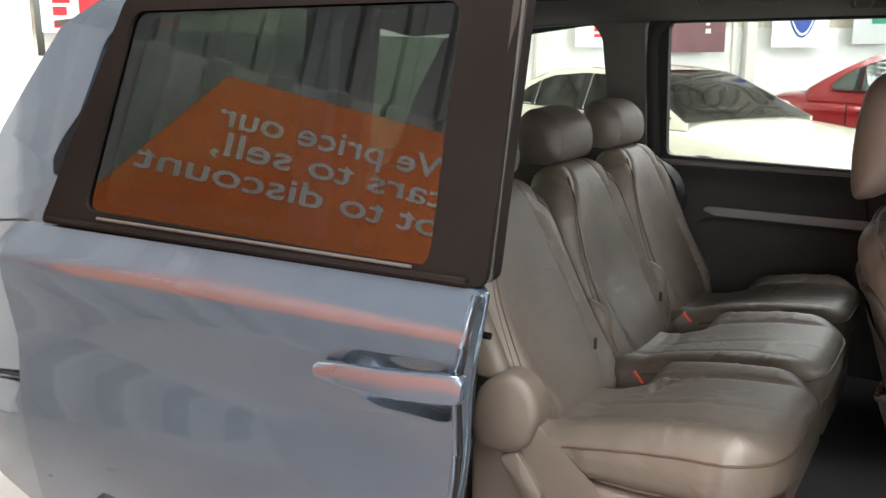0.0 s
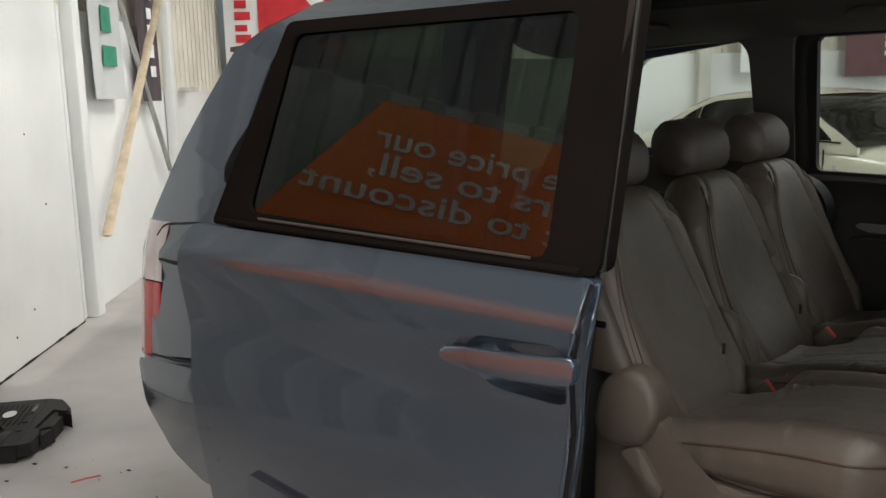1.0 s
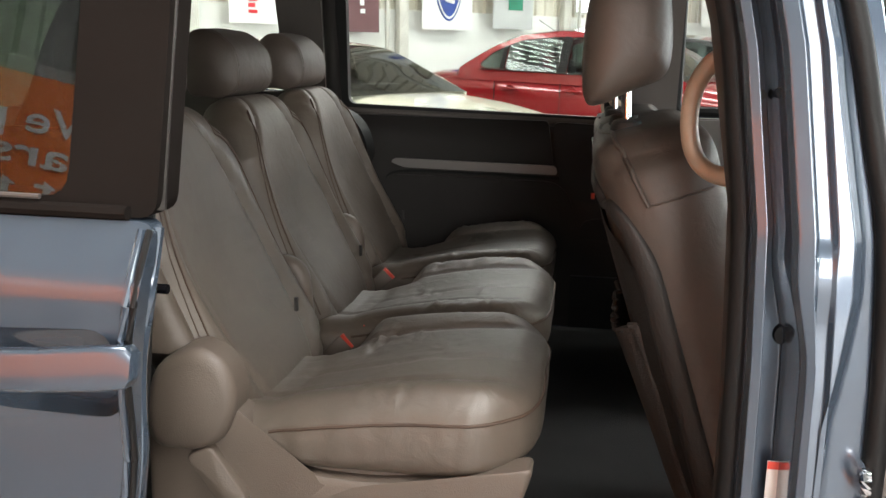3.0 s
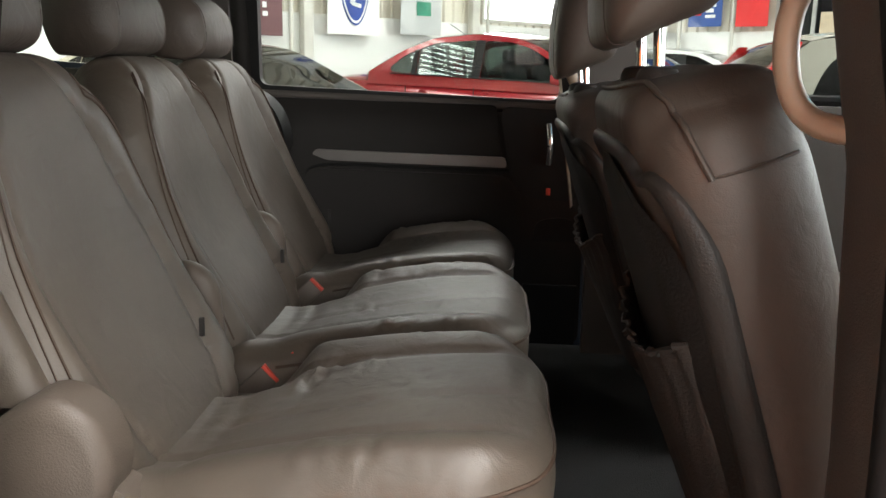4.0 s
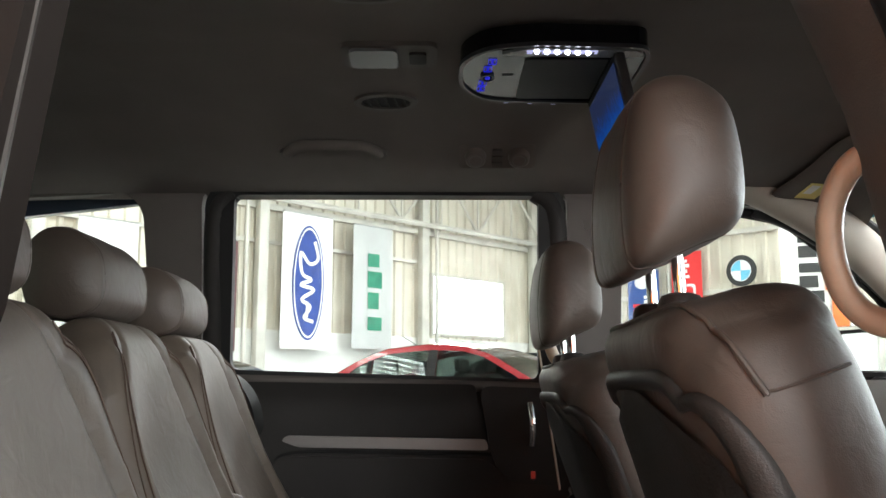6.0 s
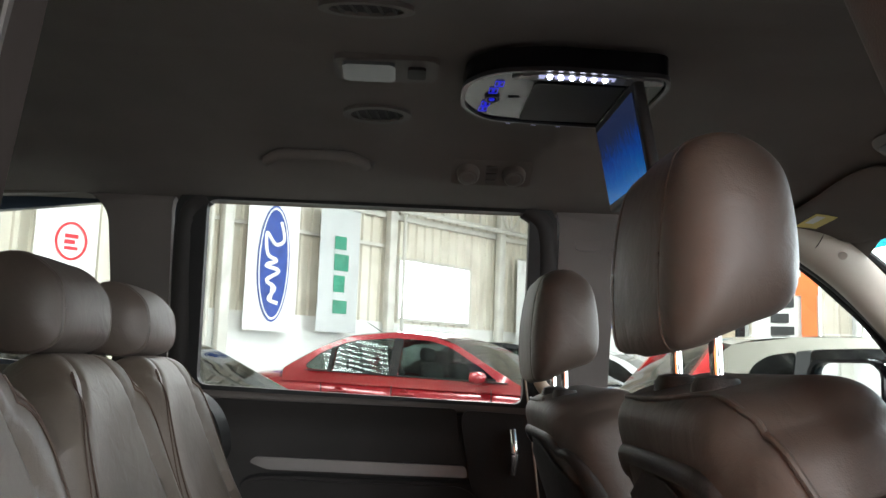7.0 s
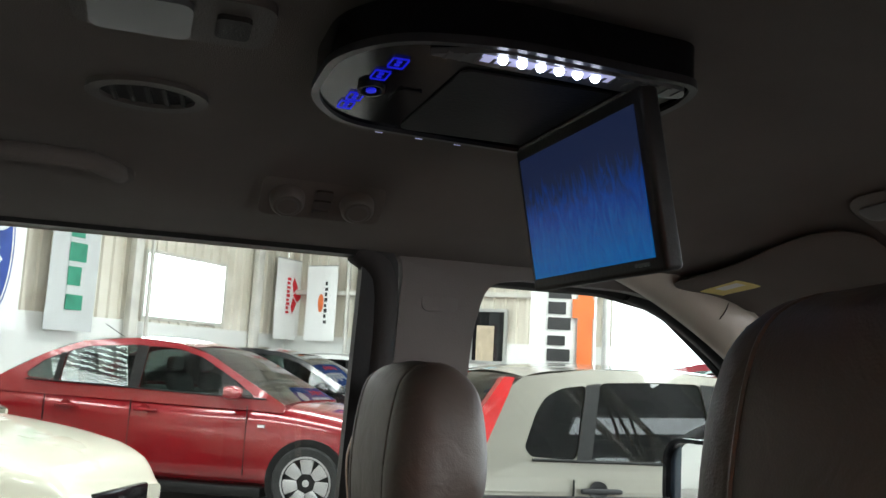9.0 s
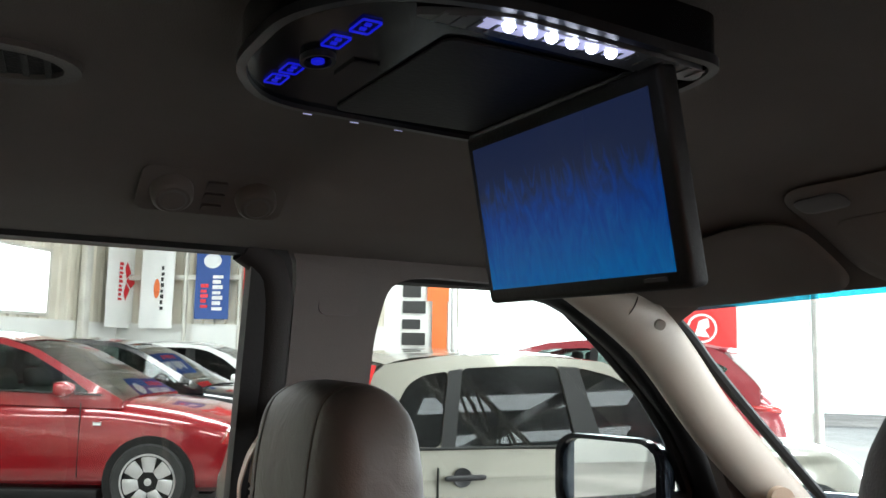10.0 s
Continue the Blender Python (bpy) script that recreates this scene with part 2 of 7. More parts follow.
M = dict(
    slate_paint=material("slate_paint", (0.068, 0.092, 0.125), 0.22, 0.5, 0.04, 3.0, 0.04, 900, coat=1.0),
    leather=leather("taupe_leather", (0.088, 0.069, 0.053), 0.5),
    # the same taupe leather with shade put into its colour
    shaded_leather=leather("shaded_taupe_leather", (0.060, 0.0455, 0.036), 0.52, 0.55),
    hard_taupe=material("taupe_plastic", (0.098, 0.076, 0.060), 0.5, vary=0.06, bump=0.3, bump_scale=500),
    dark_trim=material("dark_trim", (0.018, 0.016, 0.015), 0.6, vary=0.08, bump=0.35, bump_scale=450, spec=0.18),
    mid_trim=material("warm_grey_trim", (0.054, 0.045, 0.039), 0.6, vary=0.06, bump=0.3, bump_scale=450),
    pale_trim=material("pale_grey_trim", (0.29, 0.255, 0.215), 0.5, vary=0.05, bump=0.25, bump_scale=500),
    console_plastic=material("grey_console_plastic", (0.085, 0.071, 0.061), 0.55, vary=0.05, bump=0.3, bump_scale=500),
    headliner=material("headliner_cloth", (0.088, 0.0745, 0.0645), 0.95, vary=0.06, bump=0.6, bump_scale=700),
    carpet=material("black_carpet", (0.009, 0.009, 0.009), 0.95, vary=0.2, bump=1.0, bump_scale=350),
    stitch=material("brown_stitching", (0.055, 0.032, 0.020), 0.7),
    rubber=material("black_rubber", (0.010, 0.010, 0.010), 0.5, bump=0.2, spec=0.18),
    black_film=material("black_frame", (0.012, 0.010, 0.009), 0.22, vary=0.1, bump=0.05, spec=0.0),
    gloss_black=material("gloss_black", (0.004, 0.004, 0.005), 0.14, spec=0.12),
    chrome=material("chrome", (0.75, 0.75, 0.76), 0.1, 1.0, 0.03),
    brushed=material("brushed_silver", (0.125, 0.115, 0.108), 0.42, 0.6, 0.06),
    bronze_edge=material("bronze_edge", (0.03, 0.026, 0.023), 0.4, 0.2, 0.06, spec=0.2),
    # dark seat back vinyls, deepened further to hold shade in their colour
    seat_panel=material("shaded_seat_back_vinyl", (0.015, 0.0132, 0.012), 0.6, vary=0.1, scale=5, bump=0.5, bump_scale=260, spec=0.3),
    rim_vinyl=material("shaded_seat_edge_vinyl", (0.020, 0.017, 0.015), 0.5, vary=0.08, scale=6, bump=0.4, bump_scale=420, spec=0.4),
    slack_cloth=material("worn_elastic_cloth", (0.026, 0.022, 0.019), 0.9, vary=0.2, scale=14, bump=0.8, bump_scale=320),
    gunmetal=material("gunmetal_rim", (0.02, 0.02, 0.022), 0.35, 0.3, 0.05, spec=0.3),
    lamp_clear=material("ribbed_lamp_plastic", (0.07, 0.072, 0.075), 0.3, spec=0.4),
    tan_plastic=material("tan_plastic", (0.34, 0.25, 0.18), 0.42, vary=0.06, bump=0.2),
    red_plastic=material("red_plastic", (0.75, 0.07, 0.04), 0.4),
    window_glass=glass("window_glass", (0.86, 0.9, 0.88)),
    privacy_glass=glass("privacy_glass", (0.27, 0.30, 0.27), 1.56),
    band_glass=glass("blue_band_glass", (0.20, 0.60, 0.72)),
    cabin_glass=glass("cabin_glass", (0.55, 0.60, 0.58), 1.38),
    smoked_glass=glass("smoked_glass", (0.22, 0.235, 0.235), 1.5),
    light_privacy_glass=glass("light_privacy_glass", (0.50, 0.56, 0.49), 1.52),
    car_glass=material("dark_car_glass", (0.006, 0.008, 0.009), 0.03, coat=0.0, spec=0.38),
    mirror=material("mirror_glass", (0.9, 0.92, 0.93), 0.02, 1.0, 0.0),
    headlamp=material("headlamp_lens", (0.32, 0.33, 0.34), 0.08, 0.5, spec=0.8),
    tail_red=material("red_lamp_lens", (0.45, 0.02, 0.02), 0.12, coat=0.8),
    tail_white=material("clear_lamp_lens", (0.65, 0.66, 0.66), 0.12, coat=0.8),
    red_paint=material("red_paint", (0.22, 0.005, 0.009), 0.22, 0.2, 0.06, 2.0, coat=0.9),
    dark_red_paint=material("dark_red_paint", (0.24, 0.008, 0.018), 0.35, 0.0, 0.06, 2.0, coat=0.5, spec=0.4),
    cream_paint=material("cream_white_paint", (0.56, 0.53, 0.43), 0.28, 0.0, 0.04, 2.0, coat=0.9),
    white_paint=material("white_paint", (0.74, 0.74, 0.72), 0.28, 0.0, 0.04, 2.0, coat=0.9),
    champagne=material("champagne_paint", (0.17, 0.16, 0.132), 0.3, 0.3, 0.04, 2.0, coat=0.9),
    black_paint=material("black_paint", (0.012, 0.012, 0.014), 0.2, 0.0, 0.1, 2.0, coat=0.9),
    tyre=material("tyre_rubber", (0.02, 0.02, 0.02), 0.75, bump=0.4, bump_scale=120),
    alloy=material("alloy_wheel", (0.55, 0.55, 0.56), 0.3, 0.8, 0.05),
    concrete=material("painted_concrete", (0.37, 0.35, 0.33), 0.42, vary=0.18, scale=1.3, bump=0.5, bump_scale=60),
    white_wall=material("white_wall_paint", (0.78, 0.78, 0.75), 0.6, vary=0.05, scale=1.7, bump=0.3, bump_scale=90),
    cream_sheet=material("cream_steel_sheet", (0.70, 0.66, 0.56), 0.45, 0.0, 0.09, 2.2, 0.2, 40, tint=(0.56, 0.51, 0.42)),
    steel=material("painted_steel", (0.62, 0.60, 0.54), 0.5, 0.0, 0.12, 4.0, 0.3, 80),
    galv=material("galvanised_steel", (0.5, 0.5, 0.48), 0.4, 0.6, 0.12, 5.0, 0.3, 80),
    timber=material("bare_timber", (0.55, 0.45, 0.32), 0.7, 0.0, 0.12, 12.0, 0.4, 60),
    weathered_sheet=material("weathered_grey_sheet", (0.24, 0.25, 0.24), 0.6, 0.0, 0.15, 2.0, 0.2, 40),
    grey_wall=material("grey_wall_paint", (0.42, 0.42, 0.41), 0.6, vary=0.08, scale=1.7, bump=0.3, bump_scale=90),
    roof_sheet=material("grey_roof_sheet", (0.33, 0.34, 0.34), 0.6, 0.0, 0.12, 2.0, 0.2, 40),
    cloth_white=material("white_banner_cloth", (0.80, 0.80, 0.78), 0.75, vary=0.04, scale=3, bump=0.4, bump_scale=300),
    cloth_grey=material("grey_banner_cloth", (0.52, 0.53, 0.52), 0.75, vary=0.04, scale=3, bump=0.4, bump_scale=300),
    cloth_dark=material("dark_banner_cloth", (0.06, 0.045, 0.05), 0.75, vary=0.08, scale=3, bump=0.4, bump_scale=300),
    cloth_brown=material("brown_banner_cloth", (0.15, 0.07, 0.075), 0.75, vary=0.08, scale=3, bump=0.4, bump_scale=300),
    cloth_red=material("red_banner_cloth", (0.70, 0.03, 0.03), 0.7, vary=0.05, scale=3, bump=0.4, bump_scale=300),
    cloth_blue=material("blue_banner_cloth", (0.03, 0.08, 0.28), 0.7, vary=0.05, scale=3, bump=0.4, bump_scale=300),
    ink_blue=material("blue_ink", (0.02, 0.06, 0.30), 0.6), ink_white=material("white_ink", (0.8, 0.8, 0.8), 0.6),
    ink_green=material("green_ink", (0.03, 0.25, 0.15), 0.6), ink_red=material("red_ink", (0.65, 0.02, 0.03), 0.6),
    ink_black=material("black_ink", (0.02, 0.02, 0.02), 0.6), ink_orange=material("orange_ink", (0.75, 0.16, 0.03), 0.6),
    ink_pale_blue=material("pale_blue_ink", (0.15, 0.5, 0.7), 0.6),
    sign_orange=material("orange_sign_board", (0.80, 0.20, 0.04), 0.5, vary=0.04, scale=2),
    label_yellow=material("yellow_label", (0.75, 0.62, 0.2), 0.6), label_white=material("white_label", (0.8, 0.8, 0.78), 0.6),
    led=glow("led_white", (0.80, 0.84, 1.0), 16.0), blue_glow=glow("blue_key_light", (0.01, 0.015, 1.0), 0.6),
    lit_lens=glow("lit_lamp_lens", (0.62, 0.62, 0.95), 0.8),
    daylight=glow("daylight_haze", (0.96, 0.98, 1.0), 5.0),
    roof_daylight=glow("translucent_roof_sheet", (0.97, 0.98, 1.0), 15.0),
    screen=screen_material(),
)


# ---- mesh helpers ----
def mesh_object(name, bm, mat, smooth=40):
    bmesh.ops.recalc_face_normals(bm, faces=bm.faces)
    data = bpy.data.meshes.new(name)
    bm.to_mesh(data)
    bm.free()
    data.materials.append(M[mat])
    if smooth:
        for p in data.polygons:
            p.use_smooth = True
        data.set_sharp_from_angle(angle=radians(smooth))
    return new(name, data)


def part(name, bm, mat, parent, label="", smooth=40):
    ob = mesh_object(name, bm, mat, smooth)
    ob.parent = parent
    if label:
        ob["label"] = label
    return ob


def thing(name, label, category, m=None, group="", kind=""):
    ob = new(name)
    if m is not None:
        ob.matrix_world = m
    return tagged(ob, label, category, group, kind)


def thing_mesh(name, bm, mat, label, category, group="", kind="", smooth=40):
    return tagged(mesh_object(name, bm, mat, smooth), label, category, group, kind)


def box(x0, x1, y0, y1, z0, z1, bevel=0.0, segs=2, bm=None):
    bm = bm or bmesh.new()
    made = bmesh.ops.create_cube(bm, size=1.0)["verts"]
    for v in made:
        v.co = Vector(((x0 + x1) / 2 + v.co.x * (x1 - x0), (y0 + y1) / 2 + v.co.y * (y1 - y0), (z0 + z1) / 2 + v.co.z * (z1 - z0)))
    if bevel:
        edges = {e for v in made for e in v.link_edges}
        bmesh.ops.bevel(bm, geom=list(edges), offset=bevel, segments=segs, profile=0.5, affect="EDGES")
    return bm


def moved(bm, m):
    bmesh.ops.transform(bm, matrix=m, verts=bm.verts)
    return bm


def smooth_path(points, steps=6):
    """A Catmull-Rom line through points."""
    pts = [Vector(p) for p in points]
    out = []
    for i in range(len(pts) - 1):
        a, b, c, d = pts[max(i - 1, 0)], pts[i], pts[i + 1], pts[min(i + 2, len(pts) - 1)]
        for k in range(steps):
            t = k / steps
            out.append(0.5 * (2 * b + (c - a) * t + (2 * a - 5 * b + 4 * c - d) * t * t + (3 * b - a - 3 * c + d) * t ** 3))
    return out + [pts[-1]]


def tube(points, radius, sides=10, bm=None, flat=1.0, up=(0, 0, 1)):
    """A bar along points; radius may be a list, and flat squeezes it along its binormal."""
    bm = bm or bmesh.new()
    pts = [Vector(p) for p in points]
    rad = radius if isinstance(radius, (list, tuple)) else [radius] * len(pts)
    rings = []
    for i, p in enumerate(pts):
        d = (pts[min(i + 1, len(pts) - 1)] - pts[max(i - 1, 0)]).normalized()
        n = d.cross(Vector(up))
        n = (n if n.length > 1e-4 else d.cross(Vector((1, 0, 0)))).normalized()
        b = d.cross(n)
        rings.append([bm.verts.new(p + rad[i] * (math.cos(a) * n + flat * math.sin(a) * b)) for a in (2 * math.pi * k / sides for k in range(sides))])
    for r, s in zip(rings, rings[1:]):
        for k in range(sides):
            bm.faces.new((r[k], r[(k + 1) % sides], s[(k + 1) % sides], s[k]))
    bm.faces.new(rings[0][::-1])
    bm.faces.new(rings[-1])
    return bm


def rounded(x0, x1, z0, z1, r, n=5):
    """The outline of a rectangle with rounded corners, in two axes."""
    out = []
    for cx, cz, a0 in ((x1 - r, z1 - r, 0), (x0 + r, z1 - r, 90), (x0 + r, z0 + r, 180), (x1 - r, z0 + r, 270)):
        out += [(cx + r * math.cos(radians(a0 + 90 * k / n)), cz + r * math.sin(radians(a0 + 90 * k / n))) for k in range(n + 1)]
    return out


def corners(points, r, n=4):
    """A polygon with its corners rounded off."""
    out = []
    for i, p in enumerate(points):
        a, b, c = Vector(points[i - 1]), Vector(p), Vector(points[(i + 1) % len(points)])
        k = min(r, (a - b).length * 0.45, (c - b).length * 0.45)
        s, e = b + (a - b).normalized() * k, b + (c - b).normalized() * k
        out += [tuple((1 - t) ** 2 * s + 2 * t * (1 - t) * b + t * t * e) for t in (j / n for j in range(n + 1))]
    return out


def plate(outer, holes, where, thick, cuts=()):
    """A sheet cut to an outline with holes, in (x, z); where(x, z) gives y, and the sheet is thick towards smaller |y|."""
    bm = bmesh.new()
    edges = []
    for loop in (outer, *holes):
        vs = [bm.verts.new((x, 0, z)) for x, z in loop]
        edges += [bm.edges.new((vs[i], vs[(i + 1) % len(vs)])) for i in range(len(vs))]
    bmesh.ops.triangle_fill(bm, use_beauty=True, use_dissolve=False, edges=edges, normal=(0, -1, 0))
    for z in cuts:
        bmesh.ops.bisect_plane(bm, geom=[*bm.verts, *bm.edges, *bm.faces], plane_co=(0, 0, z), plane_no=(0, 0, 1))
    back = set()
    if thick:
        made = bmesh.ops.extrude_face_region(bm, geom=list(bm.faces))
        back = {v for v in made["geom"] if isinstance(v, bmesh.types.BMVert)}
    for v in bm.verts:
        y = where(v.co.x, v.co.z)
        v.co.y = y - math.copysign(thick, y) if v in back else y
    return bm


def grow(loop, by):
    """An outline pushed out from its middle by some metres."""
    cx, cz = sum(p[0] for p in loop) / len(loop), sum(p[1] for p in loop) / len(loop)
    out = []
    for i, (x, z) in enumerate(loop):
        a, b = loop[i - 1], loop[(i + 1) % len(loop)]
        t = Vector((b[0] - a[0], b[1] - a[1]))
        n = Vector((t.y, -t.x)).normalized() if t.length > 1e-6 else Vector((0, 0))
        if n.dot(Vector((x - cx, z - cz))) < 0:
            n = -n
        out.append((x + n.x * by, z + n.y * by))
    return out


def loft(sections, ring=40, bm=None):
    """A closed skin over sections, each (centre, half-axis a, half-axis b, squareness)."""
    bm = bm or bmesh.new()
    rings = []
    for c, a, b, sq in sections:
        c, a, b = Vector(c), Vector(a), Vector(b)
        vs = []
        for k in range(ring):
            t = 2 * math.pi * k / ring
            ct, st = math.cos(t), math.sin(t)
            vs.append(bm.verts.new(c + a * math.copysign(abs(ct) ** (2 / sq), ct) + b * math.copysign(abs(st) ** (2 / sq), st)))
        rings.append(vs)
    for r, s in zip(rings, rings[1:]):
        for k in range(ring):
            bm.faces.new((r[k], r[(k + 1) % ring], s[(k + 1) % ring], s[k]))
    bm.faces.new(rings[0][::-1])
    bm.faces.new(rings[-1])
    return bm


def along(table, t):
    """A value read from a table of (t, value) by straight lines."""
    if t <= table[0][0]:
        return table[0][1]
    for (a, x), (b, y) in zip(table, table[1:]):
        if t <= b:
            return x + (y - x) * (t - a) / (b - a)
    return table[-1][1]


def curved(table, t):
    """A value read from a table of (t, value) by a smooth line."""
    if t <= table[0][0]:
        return table[0][1]
    for i, ((a, x), (b, y)) in enumerate(zip(table, table[1:])):
        if t <= b:
            w, s = table[max(i - 1, 0)][1], table[min(i + 2, len(table) - 1)][1]
            k = (t - a) / (b - a)
            return 0.5 * (2 * x + (y - w) * k + (2 * w - 5 * x + 4 * y - s) * k * k + (3 * x - w - 3 * y + s) * k ** 3)
    return table[-1][1]


def lathe(profile, n=28, bm=None):
    """A ring turned about the y axis from (radius, y) pairs."""
    bm = bm or bmesh.new()
    rings = [[bm.verts.new((r * math.cos(a), y, r * math.sin(a))) for a in (2 * math.pi * k / n for k in range(n))] for r, y in profile]
    for r, s in zip(rings, rings[1:]):
        for k in range(n):
            bm.faces.new((r[k], r[(k + 1) % n], s[(k + 1) % n], s[k]))
    return bm


def sheet_grid(w, h, nx, nz, wave, bm=None):
    """A hanging cloth, w wide and h high from its top edge, with shallow folds."""
    bm = bm or bmesh.new()
    rows = [[bm.verts.new((w * (i / nx - 0.5), wave(i / nx, j / nz), -h * j / nz)) for i in range(nx + 1)] for j in range(nz + 1)]
    for a, b in zip(rows, rows[1:]):
        for i in range(nx):
            bm.faces.new((a[i], a[i + 1], b[i + 1], b[i]))
    made = bmesh.ops.extrude_face_region(bm, geom=list(bm.faces))
    for v in made["geom"]:
        if isinstance(v, bmesh.types.BMVert):
            v.co.y += 0.003
    return bm


def flat_shape(outline, y=-0.012, thick=0.003, holes=()):
    return plate(outline, holes, lambda x, z: y, thick)


def oval(cx, cz, rx, rz, n=32):
    return [(cx + rx * math.cos(2 * math.pi * k / n), cz + rz * math.sin(2 * math.pi * k / n)) for k in range(n)]


def bars(x0, x1, z0, z1, count, fill=0.7):
    """Plain bars, one block each, in place of a line of lettering that runs down a banner."""
    out = []
    step = (z1 - z0) / count
    for k in range(count):
        tall = step * fill * (1.0 if k % 3 else 0.8)
        out.append(box(x0, x1 - (x1 - x0) * (0.22 if k % 2 else 0.0), -0.014, -0.010, z0 + k * step, z0 + k * step + tall))
    return out


def step_up(t):
    t = min(max(t, 0.0), 1.0)
    return t * t * (3 - 2 * t)


def rounded_block(lo, hi, r, n, shape):
    """A padded block between two corners, its edges rounded by r on each axis; shape(p) bends each point."""
    bm, seen = bmesh.new(), {}

    def at(q):
        key = tuple(round(c, 5) for c in q)
        if key not in seen:
            p = [a + (b - a) * (c + 1) / 2 for a, b, c in zip(lo, hi, q)]
            c = [min(max(v, a + e), b - e) for v, a, b, e in zip(p, lo, hi, r)]
            d = [(v - w) / e for v, w, e in zip(p, c, r)]
            k = max(math.sqrt(sum(v * v for v in d)), 1e-9)
            seen[key] = bm.verts.new(shape(Vector([w + e * v / max(k, 1.0) for w, e, v in zip(c, r, d)])))
        return seen[key]

    for axis in range(3):
        i, j = (axis + 1) % 3, (axis + 2) % 3
        for side in (-1, 1):
            def spot(a, b):
                q = [0.0, 0.0, 0.0]
                q[axis], q[i], q[j] = side, 2 * a / n[i] - 1, 2 * b / n[j] - 1
                return at(q)
            for a in range(n[i]):
                for b in range(n[j]):
                    bm.faces.new((spot(a, b), spot(a + 1, b), spot(a + 1, b + 1), spot(a, b + 1)))
    return bm


def pad(outline, y0, y1, round_by):
    """A moulded cover on an outline in (x, z), from y0 out to y1 with a rounded face edge."""
    cx, cz = sum(p[0] for p in outline) / len(outline), sum(p[1] for p in outline) / len(outline)
    size = max(math.hypot(x - cx, z - cz) for x, z in outline)
    bm = bmesh.new()
    rings = []
    for k in range(7):
        a = math.pi / 2 * k / 6
        q, y = 1 - round_by / size * (1 - math.cos(a)), y1 - math.copysign(round_by * 0.7, y1 - y0) * (1 - math.sin(a))
        rings.append([bm.verts.new((cx + (x - cx) * q, y, cz + (z - cz) * q)) for x, z in outline])
    rings.insert(0, [bm.verts.new((x, y0, z)) for x, z in outline])
    for k, bulge in ((0.55, 0.003), (0.2, 0.005)):
        rings.append([bm.verts.new((cx + (x - cx) * k, y1 + math.copysign(bulge, y1 - y0), cz + (z - cz) * k)) for x, z in outline])
    for a, b in zip(rings, rings[1:]):
        for k in range(len(a)):
            bm.faces.new((a[k], a[(k + 1) % len(a)], b[(k + 1) % len(a)], b[k]))
    bm.faces.new(rings[-1])
    return bm


# ---- the shed ----
backdrop = thing("backdrop", "hazy bright daylight outside the openings", "sky", kind="structure")

ground = thing_mesh("ground", box(-300, 300, -300, 300, -0.5, -0.03), "concrete", "pale concrete yard outside the shed", "ground", kind="structure")


def shed_box(u0, u1, v0, v1, z0, z1, bevel=0.0, bm=None):
    bm = bm or bmesh.new()
    old = set(bm.verts)
    box(u0, u1, v0, v1, z0, z1, bevel, bm=bm)
    for v in bm.verts:
        if v not in old:
            v.co = shed(v.co.x, v.co.y, v.co.z)
    return bm


# the last two planes stand behind the added left and near doorways
for n, (u0, u1, v0, v1, z0, z1) in enumerate(((7.5, 14.0, BACK_V + 1.2, BACK_V + 1.25, 1.0, 3.9), (END_U + 9, END_U + 9.05, -16.0, 14.0, 0.25, 9.0), (LEFT_U - 9.05, LEFT_U - 9.0, -22.0, 6.0, 0.25, 8.0), (-6.0, 14.0, NEAR_V - 9.05, NEAR_V - 9.0, 0.25, 8.0))):
    part("haze", shed_box(u0, u1, v0, v1, z0, z1), "daylight", backdrop)


floor = thing_mesh("floor", shed_box(LEFT_U - 0.1, END_U + 0.1, NEAR_V - 0.1, BACK_V + 0.1, -0.2, 0.0), "concrete", "worn grey painted concrete floor with dirt specks", "floor", kind="structure")


def corrugated(axis_u, at, a0, a1, z0, z1, pitch=0.2, depth=0.035, holes=()):
    """Ribbed steel sheet standing along U (axis_u) or along V, with rectangular openings (a0, a1, z0, z1)."""
    bm = bmesh.new()
    stops = [z0, z1]
    for h in holes:
        stops += [h[2], h[3]]
    stops = sorted(set(stops))
    line, a, k = [], a0, 0
    while a < a1 - 1e-6:
        for f, d in ((0.0, 0.0), (0.55, 0.0), (0.65, depth), (0.9, depth)):
            line.append((min(a + f * pitch, a1), d))
        a += pitch
    line.append((a1, 0.0))
    for h in holes:
        line += [(h[0], 0.0), (h[1], 0.0)]
    line.sort()
    grid = [[bm.verts.new(shed(s, at - d, z) if axis_u else shed(at - d if at > 0 else at + d, s, z)) for s, d in line] for z in stops]
    for j in range(len(stops) - 1):
        zm = (stops[j] + stops[j + 1]) / 2
        for i in range(len(line) - 1):
            m = (line[i][0] + line[i + 1][0]) / 2
            if line[i + 1][0] - line[i][0] < 1e-6 or any(h[0] < m < h[1] and h[2] < zm < h[3] for h in holes):
                continue
            bm.faces.new((grid[j][i], grid[j][i + 1], grid[j + 1][i + 1], grid[j + 1][i]))
    return bm


DADO = 1.78
WINDOW = (8.57, 10.36, 1.82, 2.84)
back = thing("wall_back", "cream corrugated steel wall over a white lower wall", "wall", kind="structure")
part("sheeting", corrugated(True, BACK_V, LEFT_U, END_U, DADO, EAVES + 1.2, holes=[WINDOW]), "cream_sheet", back, smooth=0)
part("lower_wall", shed_box(LEFT_U, END_U, BACK_V - 0.07, BACK_V + 0.05, 0, DADO, 0.01), "white_wall", back, "white painted lower wall")
